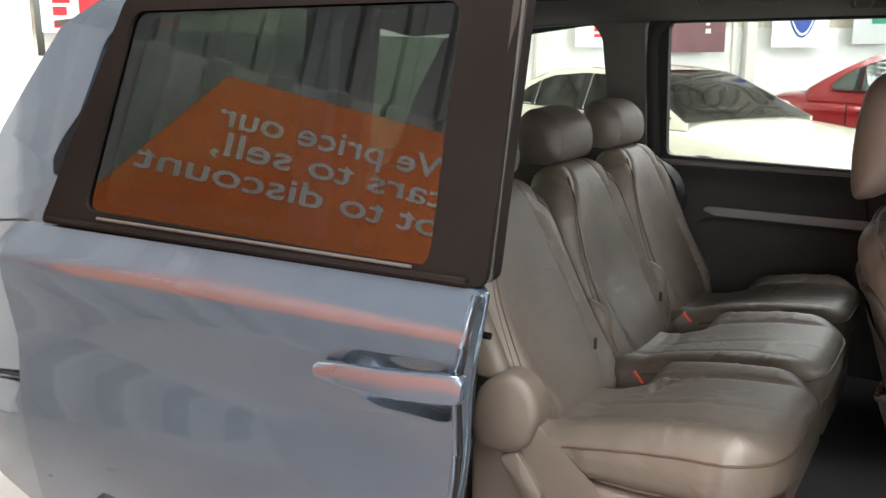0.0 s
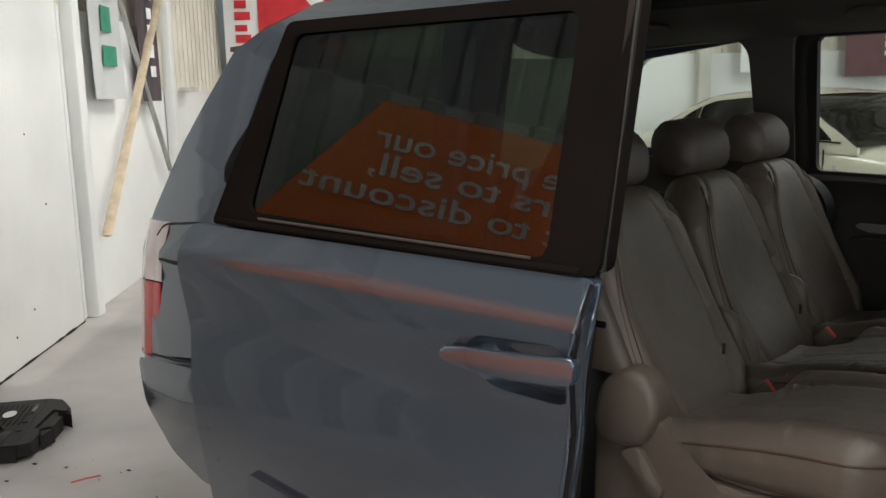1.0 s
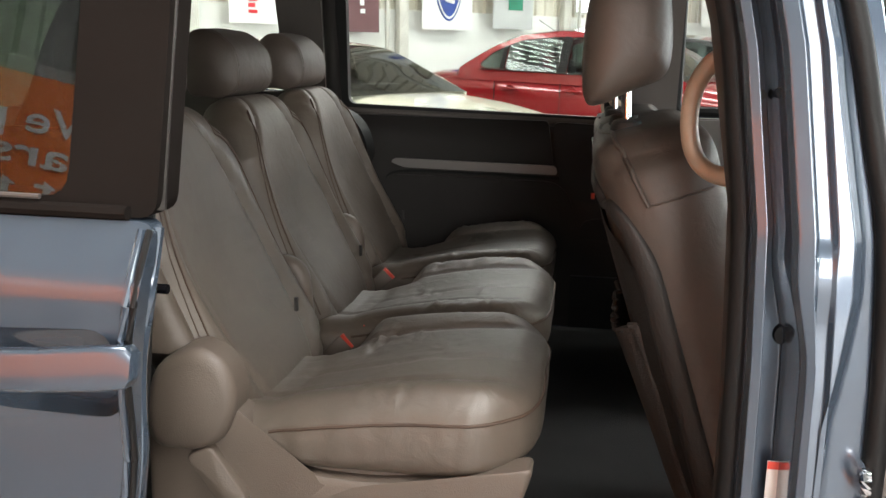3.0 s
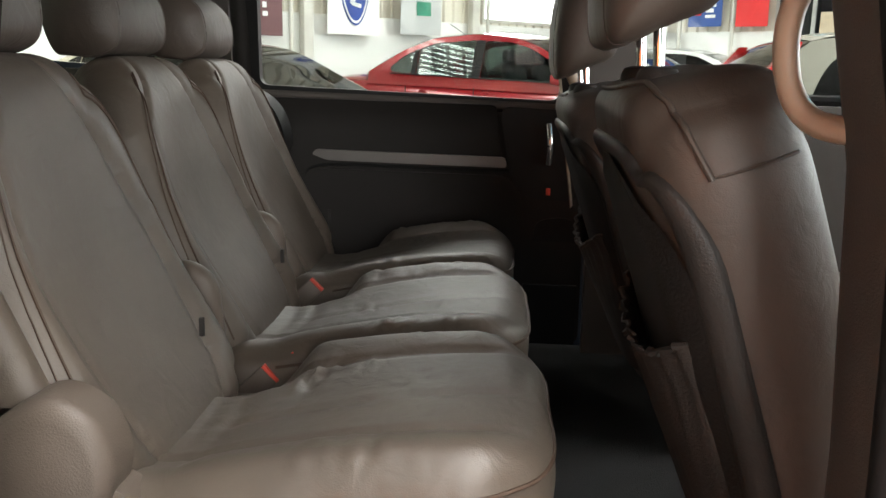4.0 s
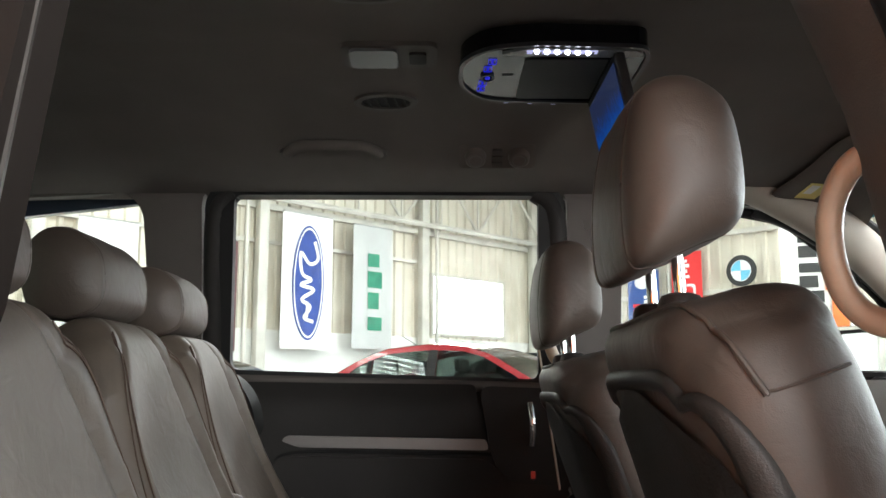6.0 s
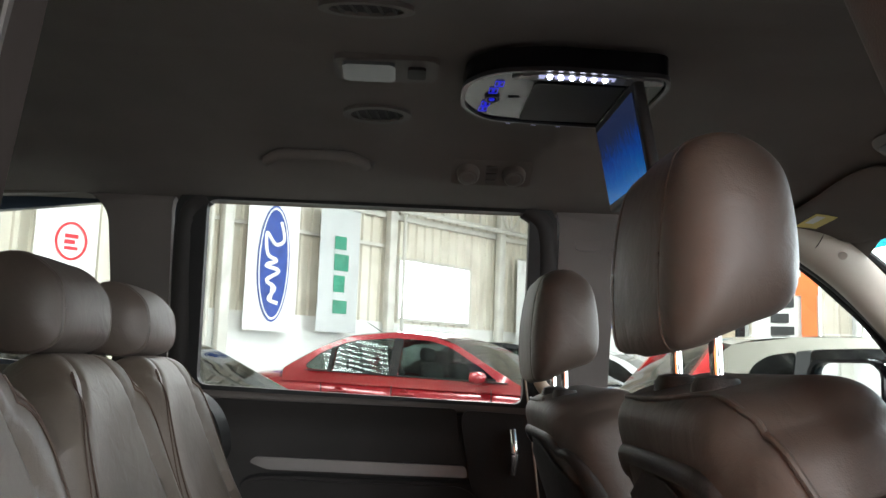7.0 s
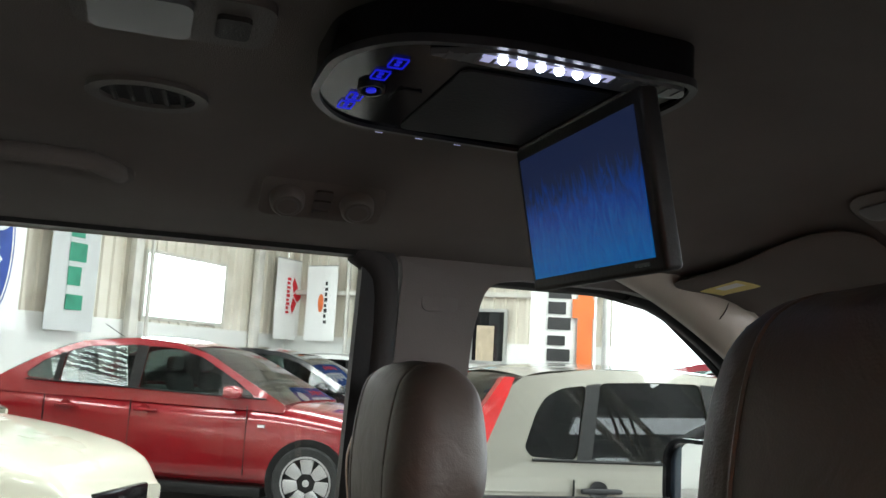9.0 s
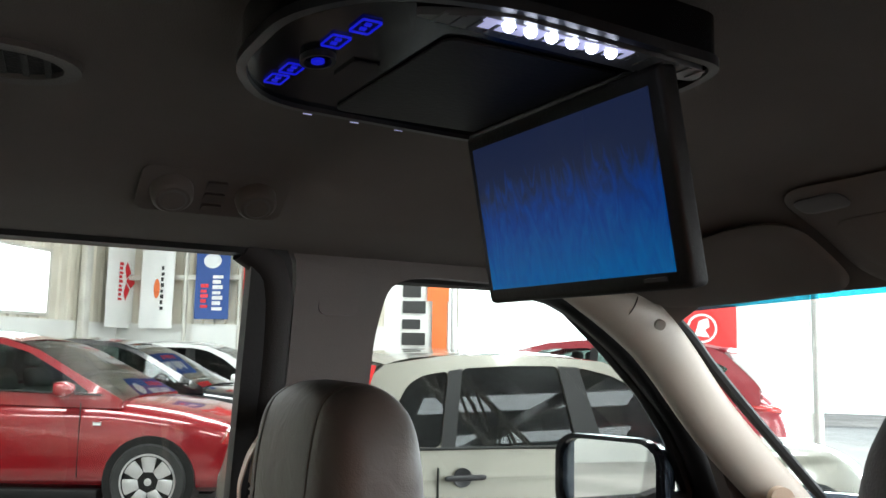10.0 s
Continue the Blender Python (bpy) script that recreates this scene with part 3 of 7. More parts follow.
for z in (3.42, 2.95, 4.45):
    part("girt", shed_box(LEFT_U, END_U, BACK_V - 0.12, BACK_V - 0.05, z, z + 0.09, 0.01) if z != 2.95 else shed_box(LEFT_U, 8.3, BACK_V - 0.1, BACK_V - 0.05, z, z + 0.05), "steel", back)
for u in (-0.7, 2.3, 5.25, 8.27, 11.0):
    part("post", shed_box(u - 0.075, u + 0.075, BACK_V - 0.24, BACK_V - 0.121, 0, EAVES, 0.012), "steel", back, "cream painted steel post")
for u in (5.0, 8.55):
    part("pipe", tube([shed(u, BACK_V - 0.2, 0), shed(u, BACK_V - 0.2, EAVES)], 0.03), "steel", back, "thin vertical pipe")
win = thing("window_1", "bright opening with a thin pale steel frame", "window", kind="structure")
for a in ((WINDOW[0], WINDOW[0] + 0.05, WINDOW[2], WINDOW[3]), (WINDOW[1] - 0.05, WINDOW[1], WINDOW[2], WINDOW[3]), (WINDOW[0] + 0.05, WINDOW[1] - 0.05, WINDOW[2], WINDOW[2] + 0.05), (WINDOW[0] + 0.05, WINDOW[1] - 0.05, WINDOW[3] - 0.05, WINDOW[3])):
    part("window_frame", shed_box(a[0], a[1], BACK_V - 0.06, BACK_V + 0.06, a[2], a[3], 0.006), "steel", win)

left = thing("wall_left", "white panelled shed wall with posts, braces and an added unseen doorway", "wall", kind="structure")
part("panel", shed_box(LEFT_U - 0.09, LEFT_U, -9.0, -8.4, 0, 1.95, 0.006), "grey_wall", left)
part("panel", shed_box(LEFT_U - 0.09, LEFT_U, 1.2, 3.93, 0, 2.6, 0.006), "white_wall", left)
part("low_sheeting", corrugated(False, LEFT_U - 0.05, -4.2, 1.19, 0, 1.95, 0.24, 0.05), "grey_wall", left, "grey painted ribbed sheeting down to the floor", smooth=0)
part("panel", shed_box(LEFT_U - 0.11, LEFT_U - 0.02, 4.0, 6.3, 0, 1.95, 0.006), "white_wall", left)
part("panel", shed_box(LEFT_U - 0.11, LEFT_U - 0.03, 6.31, BACK_V, 0, 1.45, 0.006), "white_wall", left)
part("sheeting", corrugated(False, LEFT_U - 0.12, 1.2, BACK_V, 1.3, EAVES + 1.2), "cream_sheet", left, smooth=0)
part("dark_sheeting", corrugated(False, LEFT_U - 0.12, NEAR_V, 1.2, 1.3, EAVES + 1.2, holes=[(-8.4, -4.2, 1.3, 3.6)]), "weathered_sheet", left, "weathered grey steel sheeting", smooth=0)
for v in (4.12, 6.5):
    part("post", shed_box(LEFT_U - 0.02, LEFT_U + 0.06, v - 0.08, v + 0.05, 0, EAVES, 0.012), "white_wall", left, "white painted steel post")
# unseen dark strips in place of rib shading, to streak the van's reflections
for k in range(22):
    part("batten", shed_box(LEFT_U - 0.03, LEFT_U + 0.01, -4.15 + 0.245 * k, -4.05 + 0.245 * k, 0.02, 1.94, 0.006), "weathered_sheet", left, "dark batten added for streaks in the van's paint")
rough = random.Random(9)
part("floor_gap", tube([shed(LEFT_U + 0.003, 1.2 + 0.07 * k, 0.004) for k in range(40)], [0.003 + 0.009 * rough.random() ** 2 for k in range(40)], 6), "rubber", left, "uneven dark gap along the floor")
for v, z in ((2.42, 0.21), (2.47, 0.215), (2.95, 0.17), (3.2, 0.26), (2.44, 1.1), (2.46, 1.6), (3.3, 1.2), (3.5, 0.8)):
    part("screw", tube([shed(LEFT_U - 0.002, v, z), shed(LEFT_U + 0.003, v, z)], 0.006, 8), "rubber", left)
part("brace", tube([shed(LEFT_U + 0.05, 4.75, 2.45), shed(LEFT_U + 0.05, 6.15, 0.78)], 0.022), "galv", left, "grey steel brace tube")
part("plank", tube([shed(LEFT_U + 0.09, 6.35, 2.5), shed(LEFT_U + 0.09, 4.22, 0.5)], 0.035, 4, flat=0.35), "timber", left, "thin bare timber plank leaning on the wall")
part("bracket", shed_box(LEFT_U + 0.0, LEFT_U + 0.10, 6.9, 7.25, 1.44, 1.48, 0.005), "steel", left)

DOOR_A, DOOR_B = (0.5, 3.55, 3.5), (-7.5, -1.36, 3.7)
end = thing("wall_end", "white end wall with two wide open doorways", "wall", kind="structure")
for v0, v1, z0, z1 in ((NEAR_V, DOOR_B[0], 0, EAVES), (DOOR_B[1], DOOR_A[0], 0, EAVES), (DOOR_A[1], BACK_V, 0, DADO), (DOOR_A[0], DOOR_A[1], DOOR_A[2], EAVES), (DOOR_B[0], DOOR_B[1], DOOR_B[2], EAVES)):
    part("wall_panel", shed_box(END_U, END_U + 0.12, v0, v1, z0, z1, 0.006), "white_wall", end)
part("sheeting", corrugated(False, END_U + 0.06, DOOR_A[1], BACK_V, DADO, EAVES + 1.0), "cream_sheet", end, smooth=0)
part("doorway_post", tube([shed(END_U - 0.05, DOOR_B[1] - 0.06, 0), shed(END_U - 0.05, DOOR_B[1] - 0.06, 3.7)], 0.06), "galv", end)
part("doorway_post", tube([shed(END_U - 0.05, DOOR_A[1] + 0.06, 0), shed(END_U - 0.05, DOOR_A[1] + 0.06, 3.6)], 0.06), "galv", end)
for v in (8.15, 7.15):
    part("pipe", tube([shed(END_U - 0.08, v, 0), shed(END_U - 0.08, v, EAVES)], 0.035), "steel", end)
for z in (2.5, 3.45):
    part("girt", shed_box(END_U - 0.09, END_U + 0.0, DOOR_A[1] + 0.2, BACK_V - 0.25, z, z + 0.08, 0.01), "steel", end)
office = thing("window_2", "dark sliding office window in a grey frame", "window", kind="structure")
part("window_frame", moved(plate(rounded(-0.62, 0.62, 1.45, 2.32, 0.01, 1), [rounded(-0.57, -0.03, 1.5, 2.27, 0.01, 1), rounded(0.03, 0.57, 1.5, 2.27, 0.01, 1)], lambda x, z: -0.05, 0.045), Matrix.Translation(shed(END_U, 5.82)) @ pose(0, 0, 0, 0, 0, -45)), "galv", office)
for x0, x1 in ((-0.57, -0.03), (0.03, 0.57)):
    part("pane", moved(box(x0, x1, -0.025, -0.015, 1.5, 2.27), Matrix.Translation(shed(END_U, 5.82)) @ pose(0, 0, 0, 0, 0, -45)), "car_glass", office)
part("blind", moved(box(0.1, 0.4, -0.032, -0.027, 1.5, 2.05), Matrix.Translation(shed(END_U, 5.82)) @ pose(0, 0, 0, 0, 0, -45)), "timber", office, "pale blind behind the pane")

near = thing("wall_near", "plain white unseen shed wall with a doorway added for light", "wall", kind="structure")
for u0, u1, z0, z1 in ((LEFT_U, 2.2, 0, EAVES), (5.8, END_U, 0, EAVES), (2.21, 5.79, 3.6, EAVES)):
    part("wall_panel", shed_box(u0, u1, NEAR_V - 0.12, NEAR_V, z0, z1, 0.006), "white_wall", near)

# roof sheets butt against the skylight openings
roof = bmesh.new()
cuts_u = sorted({LEFT_U - 0.3, END_U + 0.3, *(u + k * du / 2 for u, v, du, dv in SKYLIGHTS for k in (-1, 1))})
cuts_v = sorted({NEAR_V - 0.3, BACK_V + 0.3, *(v + k * dv / 2 for u, v, du, dv in SKYLIGHTS for k in (-1, 1))})
for u0, u1 in zip(cuts_u, cuts_u[1:]):
    for v0, v1 in zip(cuts_v, cuts_v[1:]):
        um, vm = (u0 + u1) / 2, (v0 + v1) / 2
        if not any(abs(um - u) < du / 2 and abs(vm - v) < dv / 2 for u, v, du, dv in SKYLIGHTS):
            shed_box(u0, u1, v0, v1, EAVES + 1.2, EAVES + 1.28, bm=roof)
ceiling = thing_mesh("ceiling", roof, "roof_sheet", "grey steel roof sheets with open skylight strips", "ceiling", kind="structure", smooth=0)

for x0, x1, y0, y1 in ((4.6, 8.2, -2.85, -2.5), (5.2, 8.6, -3.7, -3.45)):
    thing_mesh("translucent_strip", box(x0, x1, y0, y1, EAVES + 1.17, EAVES + 1.19), "roof_daylight", "bright translucent strip in the roof", "roof light", group="translucent roof strips", kind="structure")
grid = thing("skylight_grid", "thin steel glazing bars under a small roof light", "roof light", kind="structure")
for k in range(6):
    part("glazing_bar", shed_box(0.0 + 0.14 * k, 0.035 + 0.14 * k, 7.4, 8.6, EAVES - 0.17, EAVES - 0.14), "galv", grid)
for k in range(4):
    part("cross_bar", shed_box(0.0, 0.8, 7.55 + 0.28 * k, 7.585 + 0.28 * k, EAVES - 0.2, EAVES - 0.171), "galv", grid)


def truss(u0, v0, u1, v1, z0, z1, bays):
    t = thing("roof_truss", "cream painted steel roof truss with diagonal webs", "truss", group="roof trusses", kind="structure")
    a, b = shed(u0, v0), shed(u1, v1)
    at = lambda k, z: a + (b - a) * k + Vector((0, 0, z))
    part("bottom_chord", tube([at(0, z0), at(1, z0)], 0.045, 6), "steel", t)
    part("top_chord", tube([at(0, z1), at(1, z1)], 0.045, 6), "steel", t)
    for k in range(bays):
        lo, hi = (z0, z1) if k % 2 else (z1, z0)
        part("web", tube([at(k / bays, lo), at((k + 1) / bays, hi)], 0.022, 6), "steel", t)
        part("strut", tube([at((k + 1) / bays, z0), at((k + 1) / bays, z1)], 0.018, 6), "steel", t)
    return t


truss(LEFT_U, BACK_V - 0.3, END_U, BACK_V - 0.3, 3.55, 4.55, 18)
for u in (2.3, 5.25, 11.0):
    truss(u, NEAR_V + 0.2, u, BACK_V - 0.35, 4.25, 5.3, 22)
for v in (-6.5, -3.9, 1.2, 7.6):
    thing_mesh("roof_purlin", shed_box(LEFT_U, END_U, v - 0.04, v + 0.04, 5.55, 5.72, 0.008), "galv", "galvanised steel roof purlin under the sheets", "purlin", group="roof purlins", kind="structure")


# ---- banners on the walls ----
def banner(m, w, h, cloth, label, shapes, seed=0):
    """A hanging cloth banner; m is the middle of its top edge, x along it, -y towards the viewer."""
    t = thing("banner", label, "banner", m, group="banners on the shed walls")
    wave = lambda i, j: 0.007 * math.sin(7 * i + seed) * j + 0.004 * math.sin(13 * i + 5 * j + seed)
    part("cloth", sheet_grid(w, h, 16, 24, wave), cloth, t, smooth=60)
    part("top_rail", tube([(-w / 2, 0, 0), (w / 2, 0, 0)], 0.012), "galv", t)
    for name, made, ink in shapes:
        for bm in made if isinstance(made, list) else [made]:
            for v in bm.verts:
                v.co.y += -0.001 + wave(v.co.x / w + 0.5, -v.co.z / h)
            part(name, bm, ink, t)
    return t


def on_back(u, z):
    return Matrix.Translation(shed(u, BACK_V - 0.30, z)) @ pose(0, 0, 0, 0, 0, 45)


def on_end(v, z):
    return Matrix.Translation(shed(END_U - 0.16, v, z)) @ pose(0, 0, 0, 0, 0, -45)


def on_left(v, z):
    return Matrix.Translation(shed(LEFT_U + 0.06, v, z)) @ pose(0, 0, 0, 0, 0, 135)


def script_stroke(points, r):
    bm = bmesh.new()
    tube(smooth_path([(x, -0.016, z) for x, z in points], 5), r, 6, bm, flat=0.2, up=(0, 1, 0))
    return bm


banner(on_back(5.93, 3.40), 0.86, 1.88, "cloth_white", "white cloth banner with a tall blue oval emblem", [
    ("emblem", flat_shape(oval(0.01, -0.96, 0.27, 0.80)), "ink_blue"),
    ("emblem_ring", flat_shape(oval(0.01, -0.96, 0.25, 0.77), -0.017, 0.003, [oval(0.01, -0.96, 0.23, 0.74)]), "ink_white"),
    ("emblem_script", script_stroke([(0.1, -0.38), (0.16, -0.62), (0.02, -0.7), (-0.13, -0.55), (-0.1, -0.84), (0.05, -0.92), (-0.12, -1.0), (0.1, -1.06), (-0.1, -1.2), (0.04, -1.3), (-0.06, -1.45), (0.1, -1.5)], 0.026), "ink_white")], 1)
banner(on_back(7.12, 3.38), 0.76, 1.82, "cloth_grey", "grey cloth banner with bold green lettering bars running down", [("lettering", bars(-0.11, 0.17, -1.55, -0.3, 4, 0.78), "ink_green")], 2)
banner(on_back(3.08, 2.95), 0.72, 1.42, "cloth_white", "white cloth banner with a red oval emblem", [
    ("emblem", flat_shape(oval(0.05, -0.56, 0.19, 0.22), holes=[oval(0.05, -0.56, 0.16, 0.19)]), "ink_red"),
    ("emblem_bars", bars(-0.03, 0.13, -0.66, -0.46, 3), "ink_red"), ("lettering", bars(-0.12, 0.0, -1.3, -0.88, 6), "ink_red")], 3)
banner(on_back(4.42, 2.9), 0.78, 1.44, "cloth_brown", "dark brown cloth banner with small pale lettering bars", [("lettering", bars(0.1, 0.17, -1.2, -0.7, 5), "ink_white")], 4)
banner(on_back(11.85, 3.1), 1.0, 1.4, "cloth_white", "white cloth banner with three red diamonds", [
    ("emblem", flat_shape([(0.12, -0.5), (0.24, -0.62), (0.12, -0.74), (0.0, -0.62)]), "ink_red"),
    ("emblem", flat_shape([(0.0, -0.3), (0.12, -0.48), (0.0, -0.58), (-0.05, -0.42)]), "ink_red"),
    ("emblem", flat_shape([(0.0, -0.66), (0.1, -0.76), (0.0, -0.95), (-0.05, -0.82)]), "ink_red"), ("lettering", bars(-0.2, -0.1, -0.95, -0.3, 9), "ink_red")], 5)
banner(on_end(8.64, 3.0), 0.62, 1.3, "cloth_white", "pale cloth banner with small dark lettering bars", [("lettering", bars(0.08, 0.14, -1.0, -0.25, 8), "ink_black"), ("emblem", flat_shape(oval(0.0, -0.65, 0.06, 0.16)), "ink_orange")], 6)
banner(on_end(7.62, 3.0), 0.62, 1.14, "cloth_blue", "blue cloth banner with white and red lettering bars", [("lettering", bars(0.02, 0.2, -1.0, -0.4, 7), "ink_white"), ("lettering_red", bars(-0.2, -0.06, -0.96, -0.55, 5), "ink_red"), ("emblem", flat_shape(oval(0.0, -0.2, 0.16, 0.12)), "ink_white")], 7)
banner(on_end(6.78, 3.25), 0.56, 1.4, "cloth_red", "red cloth banner with a white winged emblem", [("emblem", flat_shape(rounded(-0.16, 0.16, -0.95, -0.55, 0.06), holes=[rounded(-0.12, 0.12, -0.91, -0.59, 0.05)]), "ink_white"), ("emblem_bar", flat_shape(rounded(-0.1, 0.1, -0.79, -0.73, 0.02)), "ink_white"), ("lettering", bars(-0.1, 0.06, -0.45, -0.1, 4), "ink_white")], 8)
round_sign = thing("round_sign", "round black, white and blue emblem plaque on the wall", "sign", on_end(5.81, 2.84))
part("disc", flat_shape(oval(0, 0, 0.25, 0.25), -0.02, 0.03), "ink_black", round_sign)
part("field", flat_shape(oval(0, 0, 0.17, 0.17), -0.026, 0.004), "ink_white", round_sign)
for s in (1, -1):
    part("quarter", flat_shape([(0, 0)] + [(s * -0.16 * math.cos(radians(a)), s * 0.16 * math.sin(radians(a))) for a in range(0, 91, 10)], -0.031, 0.004), "ink_pale_blue", round_sign)
banner(on_end(0.02, 2.12), 0.86, 0.66, "cloth_red", "red cloth banner with a white ring emblem", [("emblem", flat_shape(oval(-0.02, -0.32, 0.2, 0.2), holes=[oval(-0.02, -0.32, 0.17, 0.17)]), "ink_white"), ("emblem_mark", flat_shape([(-0.12, -0.42), (-0.06, -0.22), (0.06, -0.18), (0.08, -0.3), (0.02, -0.34), (0.08, -0.44)]), "ink_white")], 9)
banner(on_end(0.02, 2.6), 0.86, 0.4, "cloth_blue", "blue cloth banner above the red one", [("emblem", flat_shape(oval(0.1, -0.22, 0.08, 0.08)), "ink_white")], 10)
banner(on_left(4.66, 2.6), 0.66, 1.22, "cloth_grey", "grey cloth banner with green lettering bars", [("lettering", bars(-0.12, 0.14, -1.0, -0.1, 4, 0.75), "ink_green")], 11)
banner(on_left(5.72, 2.7), 0.56, 1.34, "cloth_dark", "near-black cloth banner with pale lettering bars", [("lettering", bars(-0.02, 0.1, -1.15, -0.1, 7), "ink_white")], 12)
banner(on_back(-2.75, 2.9), 1.5, 1.2, "cloth_white", "white cloth banner with a big red square emblem", [
    ("emblem", flat_shape(rounded(-0.35, 0.7, -1.17, 0.0 - 0.02, 0.01)), "ink_red"), ("emblem_mark", flat_shape([(-0.05, -0.1), (0.2, -0.05), (0.5, -0.55), (0.45, -0.95), (0.3, -0.95), (0.3, -0.5)], -0.018), "ink_white"), ("lettering", bars(-0.62, -0.44, -1.15, -0.1, 8), "ink_red")], 13)

# feather flag on a pole behind the white wagon
flag = thing("feather_flag", "white feather flag with black lettering bars and an orange edge", "flag", Matrix.Translation((2.36, 5.3, 0)) @ pose(0, 0, 0, 0, 0, -24))
part("pole", tube([(0.26, 0, 0), (0.26, 0, 3.1)], 0.018), "galv", flag, "thin metal pole")
part("cloth", moved(sheet_grid(0.46, 2.5, 8, 20, lambda i, j: 0.012 * math.sin(6 * i + 4 * j)), Matrix.Translation((0.02, 0, 3.05))), "cloth_white", flag)
part("edge", moved(box(0.14, 0.25, -0.028, -0.02, 0.6, 2.0), Matrix.Translation((0, 0, 0))), "ink_orange", flag, "orange printed edge")
part("edge_square", box(0.1, 0.26, -0.03, -0.022, 1.76, 1.9), "ink_orange", flag)
for bm in bars(-0.08, 0.09, 1.2, 2.6, 12, 0.78):
    part("lettering", moved(bm, Matrix.Translation((0, -0.014, 0))), "ink_black", flag)
part("base", box(0.1, 0.42, -0.16, 0.16, 0, 0.04, 0.01), "galv", flag)

# the orange board on the wall behind the camera, which the tinted door glass mirrors
sign = thing("sign_board", "orange board with white slogan lettering on the wall", "sign", Matrix.Translation(shed(LEFT_U + 0.05, 0.0, 0.0)) @ pose(0, 0, 0, 0, 0, 135))
SIGN_V0, SIGN_V1 = -2.6, 0.72
part("board", plate([(SIGN_V0, 0.75), (0.62, 0.75), (0.70, 1.25), (0.27, 1.87), (SIGN_V0, 1.87)], [], lambda x, z: -0.02, 0.03), "sign_orange", sign)
for n, (words, z, x0, x1) in enumerate((("We price our", 1.675, -0.72, 0.27), ("cars to sell,", 1.56, -0.70, 0.27), ("not to discount", 1.44, -0.80, 0.53))):
    font = bpy.data.curves.new("slogan", "FONT")
    font.body, font.size, font.extrude, font.offset = words, 0.135, 0.002, 0.0015
    tmp = bpy.data.objects.new("slogan", font)
    scene.collection.objects.link(tmp)
    data = bpy.data.meshes.new_from_object(tmp.evaluated_get(bpy.context.evaluated_depsgraph_get()))
    bpy.data.objects.remove(tmp)
    data.materials.clear()
    data.materials.append(M["ink_white"])
    whole = bmesh.new()
    whole.from_mesh(data)
    fit = (x1 - x0) / max(v.co.x for v in whole.verts)
    spans = []
    for lo, hi in sorted((min(v.co.x for v in e.verts), max(v.co.x for v in e.verts)) for e in whole.edges):
        if spans and lo < spans[-1][1] + 0.02:
            spans[-1][1] = max(spans[-1][1], hi)
        else:
            spans.append([lo, hi])
    for lo, hi in spans:
        word = whole.copy()
        bmesh.ops.delete(word, geom=[v for v in word.verts if not lo - 1e-4 < v.co.x < hi + 1e-4], context="VERTS")
        place = Matrix.Translation((x0, -0.024, z)) @ pose(0, 0, 0, 90, 0, 0) @ Matrix.Diagonal((fit, 1, 1, 1))
        part("slogan_word", moved(word, place), "ink_white", sign, "white lettering")
    whole.free()


# ---- parked cars ----
def wheel(parent, x, y, r, side):
    w = part("wheel", lathe([(r * 0.70, -0.1), (r * 0.72, 0.0), (r * 0.93, 0.012), (r * 0.99, -0.02), (r, -0.06), (r, -0.14), (r * 0.97, -0.19), (r * 0.7, -0.2)]), "tyre", parent, "black tyre on a silver alloy rim")
    w.matrix_basis = Matrix.Translation((x, y, r)) @ (pose(0, 0, 0, 0, 0, 180) if side < 0 else Matrix.Identity(4))
    part("rim", lathe([(r * 0.71, -0.005), (r * 0.66, 0.008), (r * 0.62, -0.02), (r * 0.60, -0.09), (0.001, -0.095)]), "gloss_black", w)
    spokes = bmesh.new()
    for k in range(7):
        moved_spoke = box(-0.045, 0.045, -0.03, 0.0, 0.02, r * 0.68, 0.008)
        for v in moved_spoke.verts:
            f = v.co.z / (r * 0.68)
            v.co.x *= 0.75 + 0.75 * f * f
            v.co.y -= 0.022 * (1 - f)
        moved(moved_spoke, Matrix.Rotation(2 * math.pi * k / 7, 4, "Y"))
        tmp = bpy.data.meshes.new("spoke")
        moved_spoke.to_mesh(tmp)
        moved_spoke.free()
        spokes.from_mesh(tmp)
        bpy.data.meshes.remove(tmp)
    lathe([(0.001, -0.012), (0.03, -0.014), (0.05, -0.018), (0.06, -0.04)], 20, spokes)
    lathe([(r * 0.64, -0.02), (r * 0.66, 0.004), (r * 0.715, 0.008), (r * 0.735, -0.006)], 32, spokes)
    part("spokes", spokes, "alloy", w, "silver seven-spoke alloy wheel")
    return w


